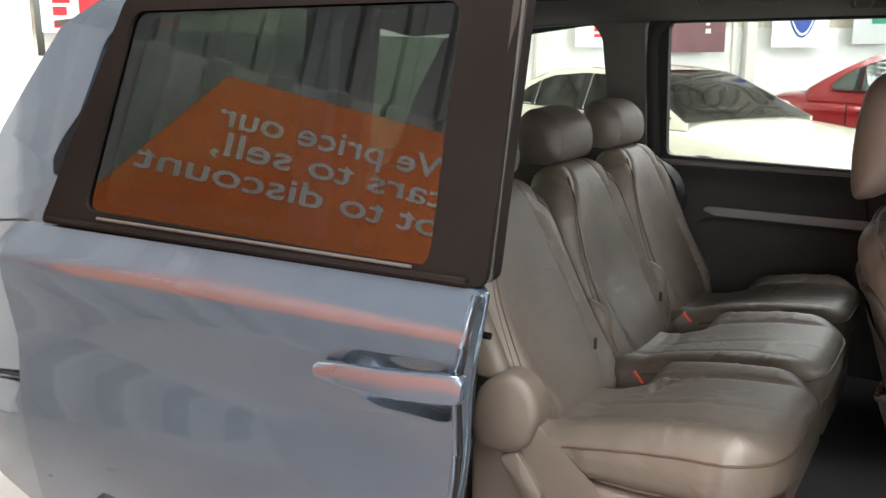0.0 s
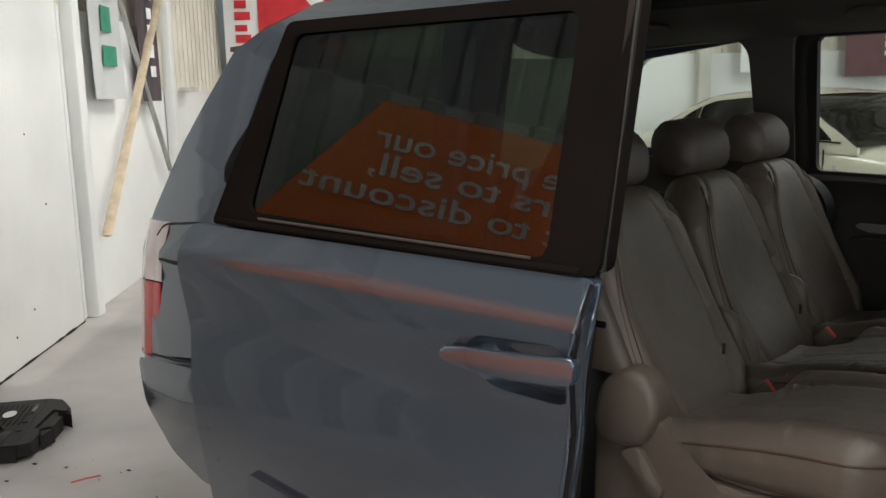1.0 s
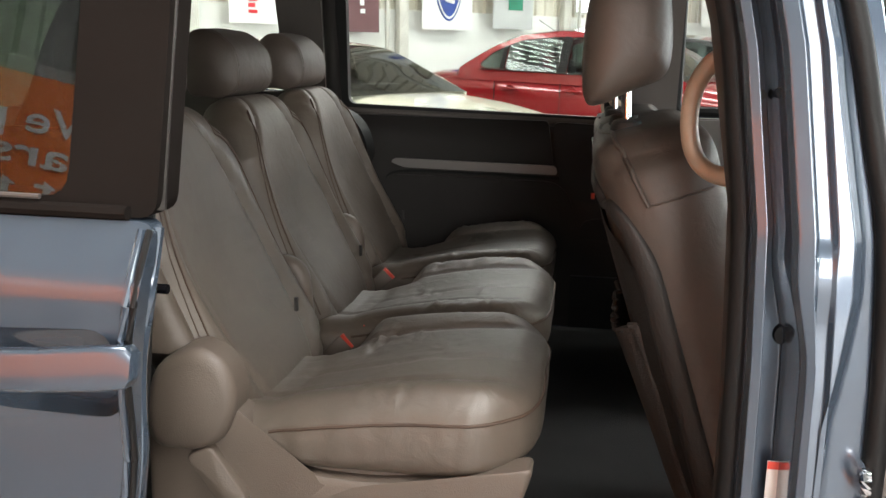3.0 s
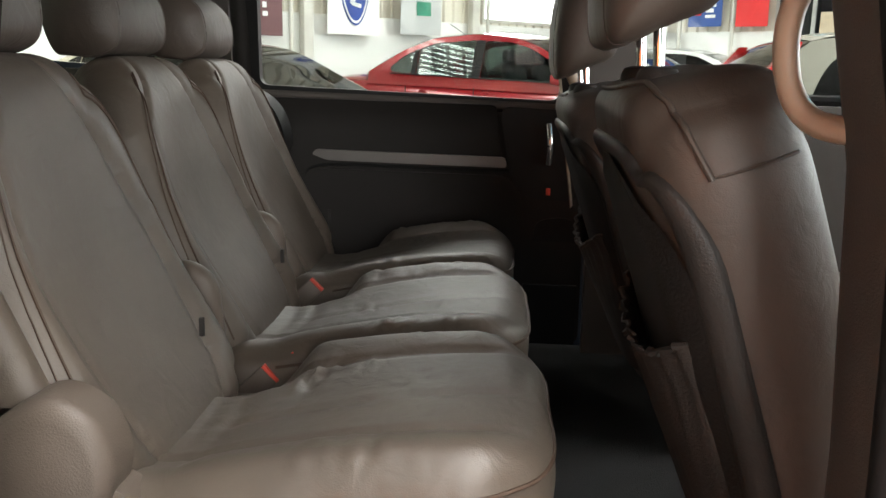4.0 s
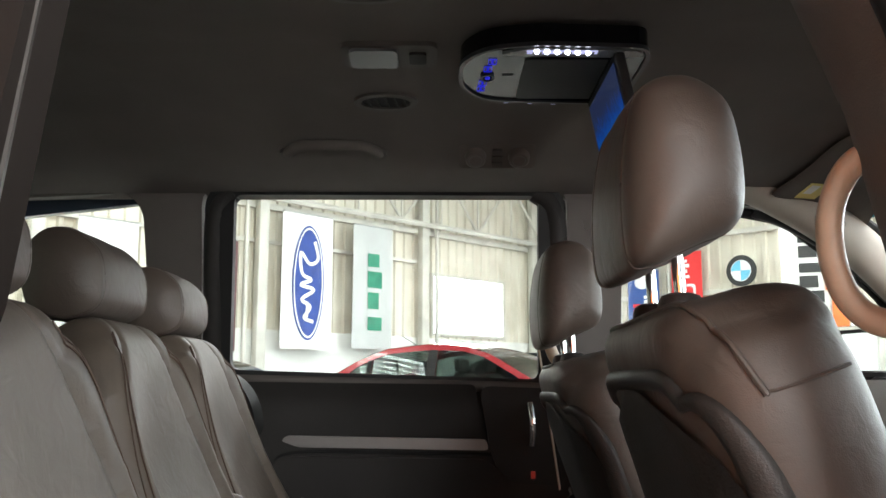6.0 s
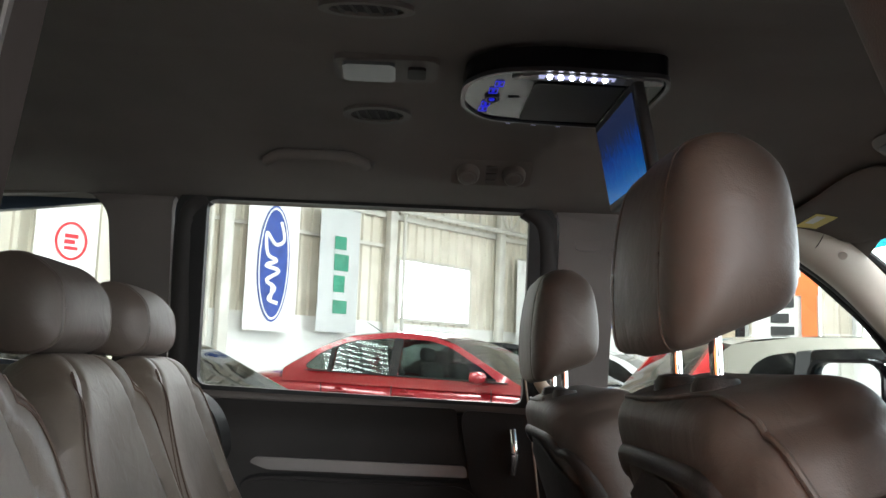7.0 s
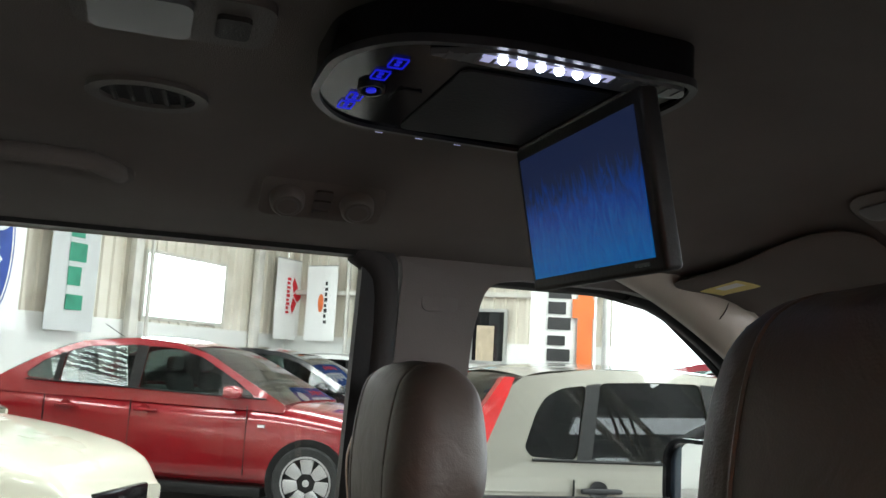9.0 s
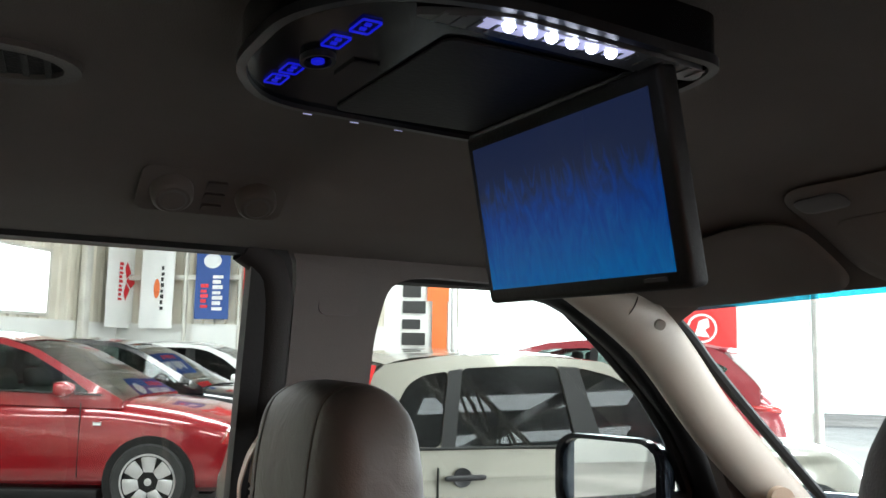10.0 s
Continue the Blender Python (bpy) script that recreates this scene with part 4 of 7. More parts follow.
def parked_car(label, paint, m, W, wheelbase, nose, tail, top, cabin, windows, half, belt, rim_r=0.31, category="car", lean=0.36, trim=True, glaze="cabin_glass", handle_by=0.14, handle_paint=None, tuck=0.955):
    """A car whose front axle stands at m, nose towards +x. top: the body's upper edge along x; cabin: side outline above it."""
    c = thing("parked_car", label, category, m, group="parked cars")
    n = 44
    xs = [nose + (tail - nose) * (0.5 - 0.5 * math.cos(math.pi * k / n)) for k in range(n + 1)]
    secs = []
    for x in xs:
        w, zt = curved(half, x), curved(top, x)
        zb = 0.19 + 0.16 * max(0.0, 1 - min(abs(x - nose), abs(x - tail)) / 0.35)
        secs.append(((x, 0, (zt + zb) / 2), (0, w, 0), (0, 0, (zt - zb) / 2), 5.0))
    part("body", loft(secs, 48), paint, c, smooth=50)
    side_y = lambda x, z: W / 2 * tuck - max(z - belt, 0) * lean
    cuts = (belt + 0.12, belt + 0.25)
    roof_edge = [p for p in cabin if p[1] > belt - 0.09]
    for s in (1, -1):
        part("cabin_side", plate(cabin, [corners(w, 0.04) for w in windows], lambda x, z, s=s: s * side_y(x, z), 0.03, cuts), paint, c)
        for w in windows:
            part("side_window", plate(corners(grow(w, 0.008), 0.04), [], lambda x, z, s=s: s * (side_y(x, z) - 0.012), 0.006, cuts), glaze, c, "tinted side window")
        for fore, aft in zip(windows, windows[1:]):
            a0, a1, b0, b1 = fore[-1], fore[-2], aft[0], aft[1]
            part("pillar_cover", plate([(a0[0] + 0.004, a0[1]), (a1[0] + 0.004, a1[1]), (b1[0] - 0.004, b1[1]), (b0[0] - 0.004, b0[1])], [], lambda x, z, s=s: s * (side_y(x, z) + 0.003), 0.004, cuts), "rubber", c, "black pillar cover")
        if trim:
            part("window_trim", tube([(windows[0][0][0] + 0.1, s * (side_y(0, belt) + 0.004), windows[0][0][1] - 0.012), (windows[-1][-1][0], s * (side_y(0, belt) + 0.004), windows[-1][-1][1] - 0.012)], 0.009, 6), "rubber", c)
    # roof, windscreen and rear glass span between the two sides
    ridge = smooth_path([(x, 0, z) for x, z in roof_edge], 5)
    def span(points, name, mat, crown, lab=""):
        bm = bmesh.new()
        rows = []
        for p in points:
            w = side_y(p[0], p[2]) - 0.004
            rows.append([bm.verts.new((p[0], w * (2 * k / 12 - 1), p[2] + crown * (1 - (2 * k / 12 - 1) ** 2))) for k in range(13)])
        for a, b in zip(rows, rows[1:]):
            for k in range(12):
                bm.faces.new((a[k], a[k + 1], b[k + 1], b[k]))
        return part(name, bm, mat, c, lab, smooth=60)
    hi = max(p[2] for p in ridge)
    peak = max(range(len(ridge)), key=lambda i: ridge[i][2])
    cut = 0.075
    f = [i for i in range(peak + 1) if ridge[i][2] < hi - cut]
    r = [i for i in range(peak, len(ridge)) if ridge[i][2] < hi - cut]
    span(ridge[: f[-1] + 2], "windscreen", glaze, 0.02, "tinted windscreen")
    span(ridge[f[-1] + 1 : r[0]], "roof", paint, 0.03)
    span(ridge[r[0] - 1 :], "rear_window", glaze, 0.02, "tinted rear window")
    for x in (0.0, -wheelbase):
        for s in (1, -1):
            arch = bmesh.new()
            tube([(x, s * (W / 2 - 0.30), rim_r), (x, s * (W / 2 + 0.002), rim_r)], rim_r + 0.055, 30, arch)
            part("wheel_arch", arch, "rubber", c, "dark wheel arch")
            wheel(c, x, s * (W / 2 + 0.016), rim_r, s)
    for s in (1, -1):
        mir = part("door_mirror", loft([((windows[0][0][0] - 0.16 + dx, s * (W / 2 + 0.06), belt + 0.06), (0, 0.10 * f_, 0), (0, 0, 0.065 * f_), 3.0) for dx, f_ in ((-0.06, 0.92), (-0.03, 1.0), (0.02, 0.95), (0.06, 0.6), (0.075, 0.25))], 20), paint, c)
        for x in (windows[0][-1][0] + 0.12, windows[1][-1][0] + handle_by):
            grip_z = belt - 0.13 if handle_by > 0.1 else belt - 0.105
            grip = part("door_handle", rounded_block((x - 0.115, s * (W / 2 + 0.012) - 0.012, grip_z - 0.015), (x + 0.115, s * (W / 2 + 0.012) + 0.012, grip_z + 0.015), (0.014, 0.010, 0.013), (12, 4, 5), lambda p: p), handle_paint or paint, c)
            part("handle_recess", moved(lathe([(0.052, -0.004), (0.050, 0.002), (0.04, -0.001), (0.0, -0.004)], 22), Matrix.Translation((x - 0.01, s * W / 2, grip_z)) @ (pose(0, 0, 0, 0, 0, 180) if s < 0 else Matrix.Identity(4))), handle_paint or paint, grip, "round finger recess")
        for x in (windows[0][0][0] - 0.05, windows[0][-1][0] - 0.03, windows[2][0][0] - 0.03):
            seam = box(x - 0.003, x + 0.003, s * (W / 2 - 0.01), s * (W / 2 + 0.0025), 0.34, belt - 0.05)
            part("door_gap", seam, "rubber", c, "thin dark door gap")
        zt = curved(top, nose - 0.12)
        lens = []
        for k in range(9):
            x = nose - 0.42 + 0.36 * k / 8
            q = math.sin(math.pi * (0.08 + 0.84 * k / 8)) ** 0.5
            lens.append(((x, s * (curved(half, x) - 0.075 - 0.04 * k / 8), curved(top, x) - 0.135 + 0.02 * k / 8), (0, 0.062 * q, 0), (0, 0, 0.055 * q), 3.0))
        part("headlamp", loft(lens, 18), "headlamp", c, "clear headlamp lens")
        part("indicator", box(-0.46, -0.40, s * (W / 2 - 0.01), s * (W / 2 + 0.006), belt - 0.22, belt - 0.198, 0.005), "tail_white", c, "small clear side repeater")
    inside = part("cabin_tub", box(windows[-1][-1][0] + 0.1, windows[0][0][0] - 0.2, -W / 2 + 0.13, W / 2 - 0.13, belt - 0.1, belt + 0.035, 0.02), "dark_trim", c, "dark cabin lining")
    for x, y in ((-1.42, 0.36), (-1.42, -0.36), (-2.28, 0.38), (-2.28, -0.38)):
        part("seat_back", rounded_block((x - 0.06, y - 0.22, belt - 0.02), (x + 0.06, y + 0.22, belt + 0.20), (0.05, 0.08, 0.06), (6, 10, 8), lambda p, x=x: Vector((p.x - 0.25 * (p.z - belt), p.y, p.z))), "seat_panel", inside)
        part("seat_headrest", rounded_block((x - 0.13, y - 0.12, belt + 0.21), (x - 0.04, y + 0.12, belt + 0.35), (0.03, 0.05, 0.05), (5, 8, 6), lambda p: p), "seat_panel", inside)
    part("grille", box(nose - 0.12, nose + 0.012, -0.35, 0.35, 0.36, 0.52, 0.02), "gloss_black", c)
    part("sill", box(-wheelbase + 0.4, -0.4, -W / 2 + 0.01, W / 2 - 0.01, 0.15, 0.24, 0.02), "rubber", c)
    return c


SEDAN_TOP = [(-3.66, 0.72), (-3.6, 0.98), (-3.35, 1.035), (-2.95, 1.04), (-2.0, 1.0), (-1.0, 0.97), (-0.35, 0.965), (0.25, 0.89), (0.6, 0.80), (0.8, 0.69), (0.9, 0.5)]
SEDAN_HALF = [(-3.66, 0.66), (-3.5, 0.79), (-3.1, 0.86), (-2.0, 0.88), (-0.5, 0.88), (0.3, 0.86), (0.65, 0.76), (0.9, 0.55)]
SEDAN_CABIN = [(-0.25, 0.95), (-0.62, 1.14), (-1.0, 1.34), (-1.3, 1.43), (-1.75, 1.465), (-2.25, 1.42), (-2.6, 1.29), (-3.0, 1.06), (-3.0, 0.93), (-0.25, 0.88)]
SEDAN_WINDOWS = [[(-0.52, 1.0), (-0.72, 1.13), (-1.08, 1.32), (-1.32, 1.385), (-1.62, 1.40), (-1.62, 1.02)], [(-1.72, 1.02), (-1.72, 1.405), (-2.2, 1.37), (-2.4, 1.31), (-2.4, 1.04)], [(-2.45, 1.05), (-2.45, 1.29), (-2.6, 1.22), (-2.74, 1.1), (-2.70, 1.06)]]


def at_heading(x, y, heading):
    return Matrix.Translation((x, y, 0)) @ pose(0, 0, 0, 0, 0, heading)


red_sedan = parked_car("bright red sedan parked behind the cream one", "red_paint", at_heading(1.24, 7.7, -27), 1.76, 2.63, 0.9, -3.66, SEDAN_TOP, SEDAN_CABIN, SEDAN_WINDOWS, SEDAN_HALF, 0.97)
for s in (1, -1):
    part("tail_lamp", loft([((-3.66 + d, s * (0.62 + 0.04 * d), 0.86), (0, 0.14 * q, 0), (0, 0, 0.10 * q), 3.0) for d, q in ((-0.01, 0.6), (0.02, 0.95), (0.1, 1.0), (0.2, 0.9))], 16), "tail_red", red_sedan, "red tail lamp")
part("aerial", tube([(-2.2, 0, 1.46), (-2.45, 0, 1.60)], 0.004, 6), "rubber", red_sedan)
long_nose = lambda table: [(x * 1.31 if x > 0 else x, value) for x, value in table]
cream_sedan = parked_car("cream white sedan with dark windows", "cream_paint", at_heading(-1.66, 5.98, -27) @ Matrix.Diagonal((1, 1, 0.895, 1)), 1.76, 2.63, 1.18, -3.66, long_nose(SEDAN_TOP), SEDAN_CABIN, SEDAN_WINDOWS, long_nose(SEDAN_HALF), 0.97, glaze="smoked_glass")
part("window_sticker", box(-0.62, -0.5, -0.3, 0.1, 1.04, 1.05), "label_white", cream_sedan)
parked_car("glossy black sedan between the red car and the wall", "black_paint", at_heading(2.49, 10.16, -27), 1.76, 2.63, 0.9, -3.66, SEDAN_TOP, SEDAN_CABIN, SEDAN_WINDOWS, SEDAN_HALF, 0.97)
WAGON_TOP = [(-3.26, 0.7), (-3.2, 0.92), (-3.0, 0.95), (-2.0, 0.935), (-1.0, 0.925), (-0.35, 0.935), (0.25, 0.92), (0.55, 0.84), (0.75, 0.72), (0.85, 0.5)]
WAGON_HALF = [(-3.26, 0.74), (-3.12, 0.83), (-2.9, 0.87), (-2.0, 0.88), (-0.5, 0.88), (0.3, 0.86), (0.6, 0.76), (0.85, 0.55)]
WAGON_CABIN = [(-0.52, 0.95), (-0.80, 1.13), (-1.10, 1.31), (-1.42, 1.425), (-1.9, 1.46), (-2.4, 1.445), (-2.75, 1.39), (-2.98, 1.22), (-3.16, 1.0), (-3.12, 0.80), (-0.52, 0.80)]
WAGON_WINDOWS = [[(-0.76, 0.955), (-0.93, 1.08), (-1.17, 1.25), (-1.38, 1.345), (-1.59, 1.39), (-1.53, 0.94)], [(-1.69, 0.935), (-1.715, 1.395), (-2.0, 1.393), (-2.32, 1.375), (-2.43, 0.955)], [(-2.50, 0.962), (-2.395, 1.36), (-2.55, 1.335), (-2.64, 1.285), (-2.70, 1.20), (-2.78, 1.02), (-2.75, 0.975)]]
white_wagon = parked_car("champagne white hatchback with dark glass beside the people mover", "champagne", at_heading(4.10, 4.08, -3) @ Matrix.Diagonal((1, 1, 0.945, 1)), 1.76, 2.55, 0.85, -3.26, WAGON_TOP, WAGON_CABIN, WAGON_WINDOWS, WAGON_HALF, 0.915, glaze="smoked_glass", handle_by=0.045, handle_paint="gunmetal", tuck=0.98)
for s in (1, -1):
    lamp = part("tail_lamp", plate(corners([(-2.86, 1.385), (-2.80, 1.385), (-2.845, 1.29), (-2.977, 1.04), (-3.07, 0.89), (-3.10, 0.838), (-3.23, 0.83), (-3.16, 0.96), (-3.10, 1.066), (-2.985, 1.22)], 0.012), [], lambda x, z, s=s: s * (0.872 - max(z - 0.915, 0) * 0.36), 0.07, (0.915, 1.05, 1.2)), "tail_red", white_wagon, "tall red tail lamp")
    part("reflector", plate(corners([(-3.03, 1.02), (-2.915, 1.22), (-2.90, 1.27), (-2.93, 1.24), (-3.05, 1.05)], 0.01), [], lambda x, z, s=s: s * (0.8745 - max(z - 0.915, 0) * 0.36), 0.004), "tail_red", lamp, "raised red reflector strip")
parked_car("white wagon at the far end of the row", "white_paint", at_heading(4.2, 12.4, -27), 1.8, 2.6, 0.85, -3.26, WAGON_TOP, WAGON_CABIN, WAGON_WINDOWS, WAGON_HALF, 0.915, glaze="smoked_glass")
HATCH_TOP = [(-3.38, 0.70), (-3.34, 0.93), (-3.26, 1.05), (-3.14, 1.13), (-2.6, 1.12), (-2.0, 1.08), (-1.0, 1.03), (-0.35, 1.01), (0.25, 0.96), (0.55, 0.87), (0.75, 0.74), (0.85, 0.5)]
HATCH_CABIN = [(-0.1, 1.0), (-0.5, 1.2), (-0.92, 1.40), (-1.3, 1.5), (-1.9, 1.54), (-2.45, 1.52), (-2.75, 1.48), (-2.86, 1.43), (-3.14, 1.15), (-3.14, 1.0), (-0.1, 0.93)]
HATCH_WINDOWS = [[(-0.45, 1.06), (-0.7, 1.2), (-1.02, 1.37), (-1.3, 1.44), (-1.7, 1.46), (-1.7, 1.09)], [(-1.76, 1.09), (-1.76, 1.46), (-2.2, 1.45), (-2.36, 1.43), (-2.4, 1.15)], [(-2.46, 1.17), (-2.42, 1.42), (-2.72, 1.38), (-2.9, 1.30), (-2.8, 1.22)]]
HATCH_HALF = [(-3.38, 0.70), (-3.3, 0.79), (-3.2, 0.84), (-2.9, 0.88), (-2.0, 0.9), (-0.5, 0.9), (0.3, 0.87), (0.6, 0.77), (0.85, 0.55)]
red_hatch = parked_car("dark red hatchback parked by the end wall", "dark_red_paint", at_heading(3.90, 7.67, 132), 1.8, 2.6, 0.85, -3.38, HATCH_TOP, HATCH_CABIN, HATCH_WINDOWS, HATCH_HALF, 1.08)
part("spoiler", rounded_block((-2.98, -0.63, 1.435), (-2.66, 0.63, 1.485), (0.03, 0.04, 0.018), (8, 16, 4), lambda p: Vector((p.x + 0.10 * (p.y / 0.63) ** 2, p.y, p.z + 0.15 * (p.x + 2.98) * (1 if p.z < 1.46 else 0.2)))), "dark_red_paint", red_hatch, "roof spoiler over the rear window")
for s in (1, -1):
    part("tail_lamp", loft([((-3.315 + d, s * (0.60 + 0.55 * d), 0.955 + 0.12 * d), (0, 0.17 * q, 0), (0, 0, 0.045 * q), 2.6) for d, q in ((-0.01, 0.3), (0.0, 0.8), (0.06, 1.0), (0.2, 0.9), (0.36, 0.3))], 16), "tail_red", red_hatch, "red tail lamp")

# engine cover lying on the floor by the left wall
cover = thing("engine_cover", "black plastic engine cover with a silver badge lying on the floor", "car part", Matrix.Translation((-3.52, -0.735, 0)) @ pose(0, 0, 0, 0, 0, -37))
LIE = Matrix(((1, 0, 0, 0), (0, 0, 1, 0), (0, 1, 0, 0), (0, 0, 0, 1)))
cover_outline = corners([(-0.26, 0.0), (-0.22, 0.02), (-0.14, 0.055), (-0.10, 0.05), (-0.13, -0.008), (0.09, -0.035), (0.10, -0.012), (0.165, 0.0), (0.255, -0.01), (0.27, -0.06), (0.26, -0.36), (-0.29, -0.36), (-0.29, -0.06)], 0.012)
cap_hole = oval(0.084, -0.196, 0.042, 0.036)
part("shell", moved(plate(grow(cover_outline, -0.006), [cap_hole], lambda x, z: 0.072, 0.05), LIE), "dark_trim", cover)
part("skirt", moved(plate(cover_outline, [grow(cover_outline, -0.05)], lambda x, z: 0.064, 0.058), LIE), "dark_trim", cover, "turned-down rim")
part("cap_rim", moved(plate(grow(cap_hole, 0.006), [cap_hole], lambda x, z: 0.076, 0.012), LIE), "dark_trim", cover, "raised rim round the filler hole")
for k in range(7):
    part("rib", box(-0.235 + 0.006 * k, 0.03, -0.245 + 0.021 * k, -0.238 + 0.021 * k, 0.071, 0.077, 0.002), "dark_trim", cover)
part("seam_line", box(-0.25, 0.25, -0.072, -0.068, 0.070, 0.0735), "rubber", cover)
part("front_step", box(0.10, 0.25, -0.30, -0.12, 0.071, 0.0735, 0.001), "rubber", cover)
for k in range(4):
    part("clip", box(-0.20 + 0.10 * k, -0.19 + 0.10 * k, -0.105, -0.085, 0.071, 0.075, 0.001), "rubber", cover)
part("badge", moved(flat_shape(oval(0, 0, 0.042, 0.027), 0.0, 0.004), Matrix.Translation((-0.09, -0.177, 0.080)) @ pose(0, 0, 0, 90, 0, 0)), "chrome", cover, "small silver oval badge")
part("lettering_bar", box(-0.21, -0.12, -0.100, -0.086, 0.0715, 0.0745), "brushed", cover, "small silver lettering bar")
strip = thing("plastic_strip", "thin red plastic strip lying on the concrete floor", "scrap")
part("strand", tube(smooth_path([(-3.005, -0.90, 0.003), (-2.995, -0.85, 0.004), (-2.98, -0.80, 0.003)], 5), 0.0025, 6), "red_plastic", strip)

# dirt and paint chips on the floor by the rear wheel
rng = random.Random(4)
bits = bmesh.new()
for k in range(90):
    x, y, r = -2.2 - 1.9 * rng.random(), -0.6 - 1.6 * rng.random(), 0.003 + 0.009 * rng.random() ** 2
    a = rng.random() * 6.28
    vs = [bits.verts.new((x + r * math.cos(a + b) * (1 + 0.6 * rng.random()), y + r * math.sin(a + b), 0.001 + 0.003 * rng.random())) for b in (0, 1.7, 3.1, 4.6)]
    bits.faces.new(vs)
thing_mesh("floor_dirt", bits, "dark_trim", "dark dirt specks scattered on the concrete floor", "dirt", kind="stuff", smooth=0)



# ---- the people mover ----
OUTER = [(0.2, 0.90), (0.35, 0.955), (0.6, 0.985), (0.95, 0.985), (1.07, 0.965), (1.52, 0.875), (1.62, 0.80)]
INNER = [(0.38, 0.77), (0.9, 0.80), (1.055, 0.815), (1.09, 0.815), (1.51, 0.73), (1.56, 0.70)]


def outer_y(x, z):
    return along(OUTER, z) - 0.05 * max(0.0, (-1.9 - x) / 0.45) ** 2 - 0.30 * max(0.0, (x - 1.5) / 0.8) ** 2


def inner_y(x, z):
    return along(INNER, z)


def bump_line(z, at, width):
    return math.exp(-((z - at) / width) ** 2)


LEVELS = (0.35, 0.6, 0.8, 0.95, 1.07, 1.2, 1.35, 1.52)
van = thing("people_mover", "slate blue people mover with its sliding door slid open", "car")
SIDE = [(-2.2, 0.36), (-2.31, 0.46), (-2.335, 0.60), (-2.29, 0.85), (-2.22, 1.03), (-2.06, 1.25), (-1.86, 1.48), (-1.6, 1.575), (-0.6, 1.60), (0.2, 1.60), (0.44, 1.545), (0.80, 1.27), (1.05, 1.08), (1.5, 1.03), (1.9, 0.99), (2.2, 0.88), (2.3, 0.6), (2.25, 0.28), (-1.9, 0.27), (-2.05, 0.29)]
QUARTER = corners([(-1.84, 1.14), (-1.70, 1.47), (-1.16, 1.53), (-1.16, 1.10)], 0.05)
FRONT_WINDOW = corners([(0.0, 1.075), (-0.01, 1.50), (0.30, 1.50), (0.44, 1.475), (0.56, 1.39), (0.68, 1.295), (0.77, 1.20), (0.85, 1.07)], 0.025)
SLIDER_WINDOW = corners([(-1.075, 1.03), (-1.065, 1.555), (-0.155, 1.555), (-0.155, 1.01)], 0.04)
APERTURE = corners([(-1.08, 0.33), (-1.10, 1.50), (0.20, 1.515), (0.40, 1.475), (0.80, 1.165), (0.98, 1.02), (1.0, 0.48), (0.88, 0.33)], 0.06, 6)
part("left_side", plate(SIDE, [QUARTER, FRONT_WINDOW, SLIDER_WINDOW], outer_y, 0.03, LEVELS), "slate_paint", van)
part("right_side", plate(SIDE, [QUARTER, APERTURE], lambda x, z: -outer_y(x, z), 0.03, LEVELS), "slate_paint", van)


def across(points, crown_x, crown_z, name, mat, label="", narrow=0.002, n=14):
    """A skin from the right side to the left along (x, z) points, bulging by crown_x and crown_z in the middle."""
    bm = bmesh.new()
    rows = []
    for x, z in points:
        w = outer_y(x, z) - narrow
        rows.append([bm.verts.new((x + crown_x * (1 - k * k), w * k, z + crown_z * (1 - k * k))) for k in (2 * i / n - 1 for i in range(n + 1))])
    for a, b in zip(rows, rows[1:]):
        for k in range(n):
            bm.faces.new((a[k], a[k + 1], b[k + 1], b[k]))
    made = bmesh.ops.extrude_face_region(bm, geom=list(bm.faces))
    for v in made["geom"]:
        if isinstance(v, bmesh.types.BMVert):
            v.co.z -= 0.012
            v.co.x -= math.copysign(0.012, crown_x) if crown_x else 0
    return part(name, bm, mat, van, label, smooth=60)


across([(-1.86, 1.48), (-1.75, 1.53), (-1.6, 1.575), (-1.2, 1.60), (-0.6, 1.61), (0.2, 1.605), (0.39, 1.57)], 0, 0.11, "roof", "slate_paint")
across([(-1.86, 1.479), (-2.06, 1.249), (-2.22, 1.029)], -0.10, 0, "rear_glass", "light_privacy_glass", "tinted rear window").visible_shadow = False
across([(-2.22, 1.028), (-2.29, 0.85), (-2.335, 0.62)], -0.10, 0, "tailgate", "slate_paint")
across([(-2.336, 0.605), (-2.311, 0.46), (-2.201, 0.36), (-2.06, 0.29)], -0.12, 0, "rear_bumper", "slate_paint", "slate blue rear bumper")
across([(0.40, 1.565), (0.44, 1.544), (0.80, 1.269), (1.05, 1.079)], 0.22, 0.05, "windscreen", "window_glass", "clear windscreen").visible_shadow = False
across([(0.425, 1.545), (0.455, 1.524), (0.545, 1.452)], 0.215, 0.05, "tint_band", "band_glass", "blue tint band of the windscreen", 0.03).visible_shadow = False
across([(1.05, 1.078), (1.5, 1.029), (1.9, 0.989), (2.2, 0.879)], 0.1, 0.03, "bonnet", "slate_paint")
across([(2.2, 0.878), (2.3, 0.6), (2.25, 0.28)], 0.12, 0, "front_bumper", "slate_paint")
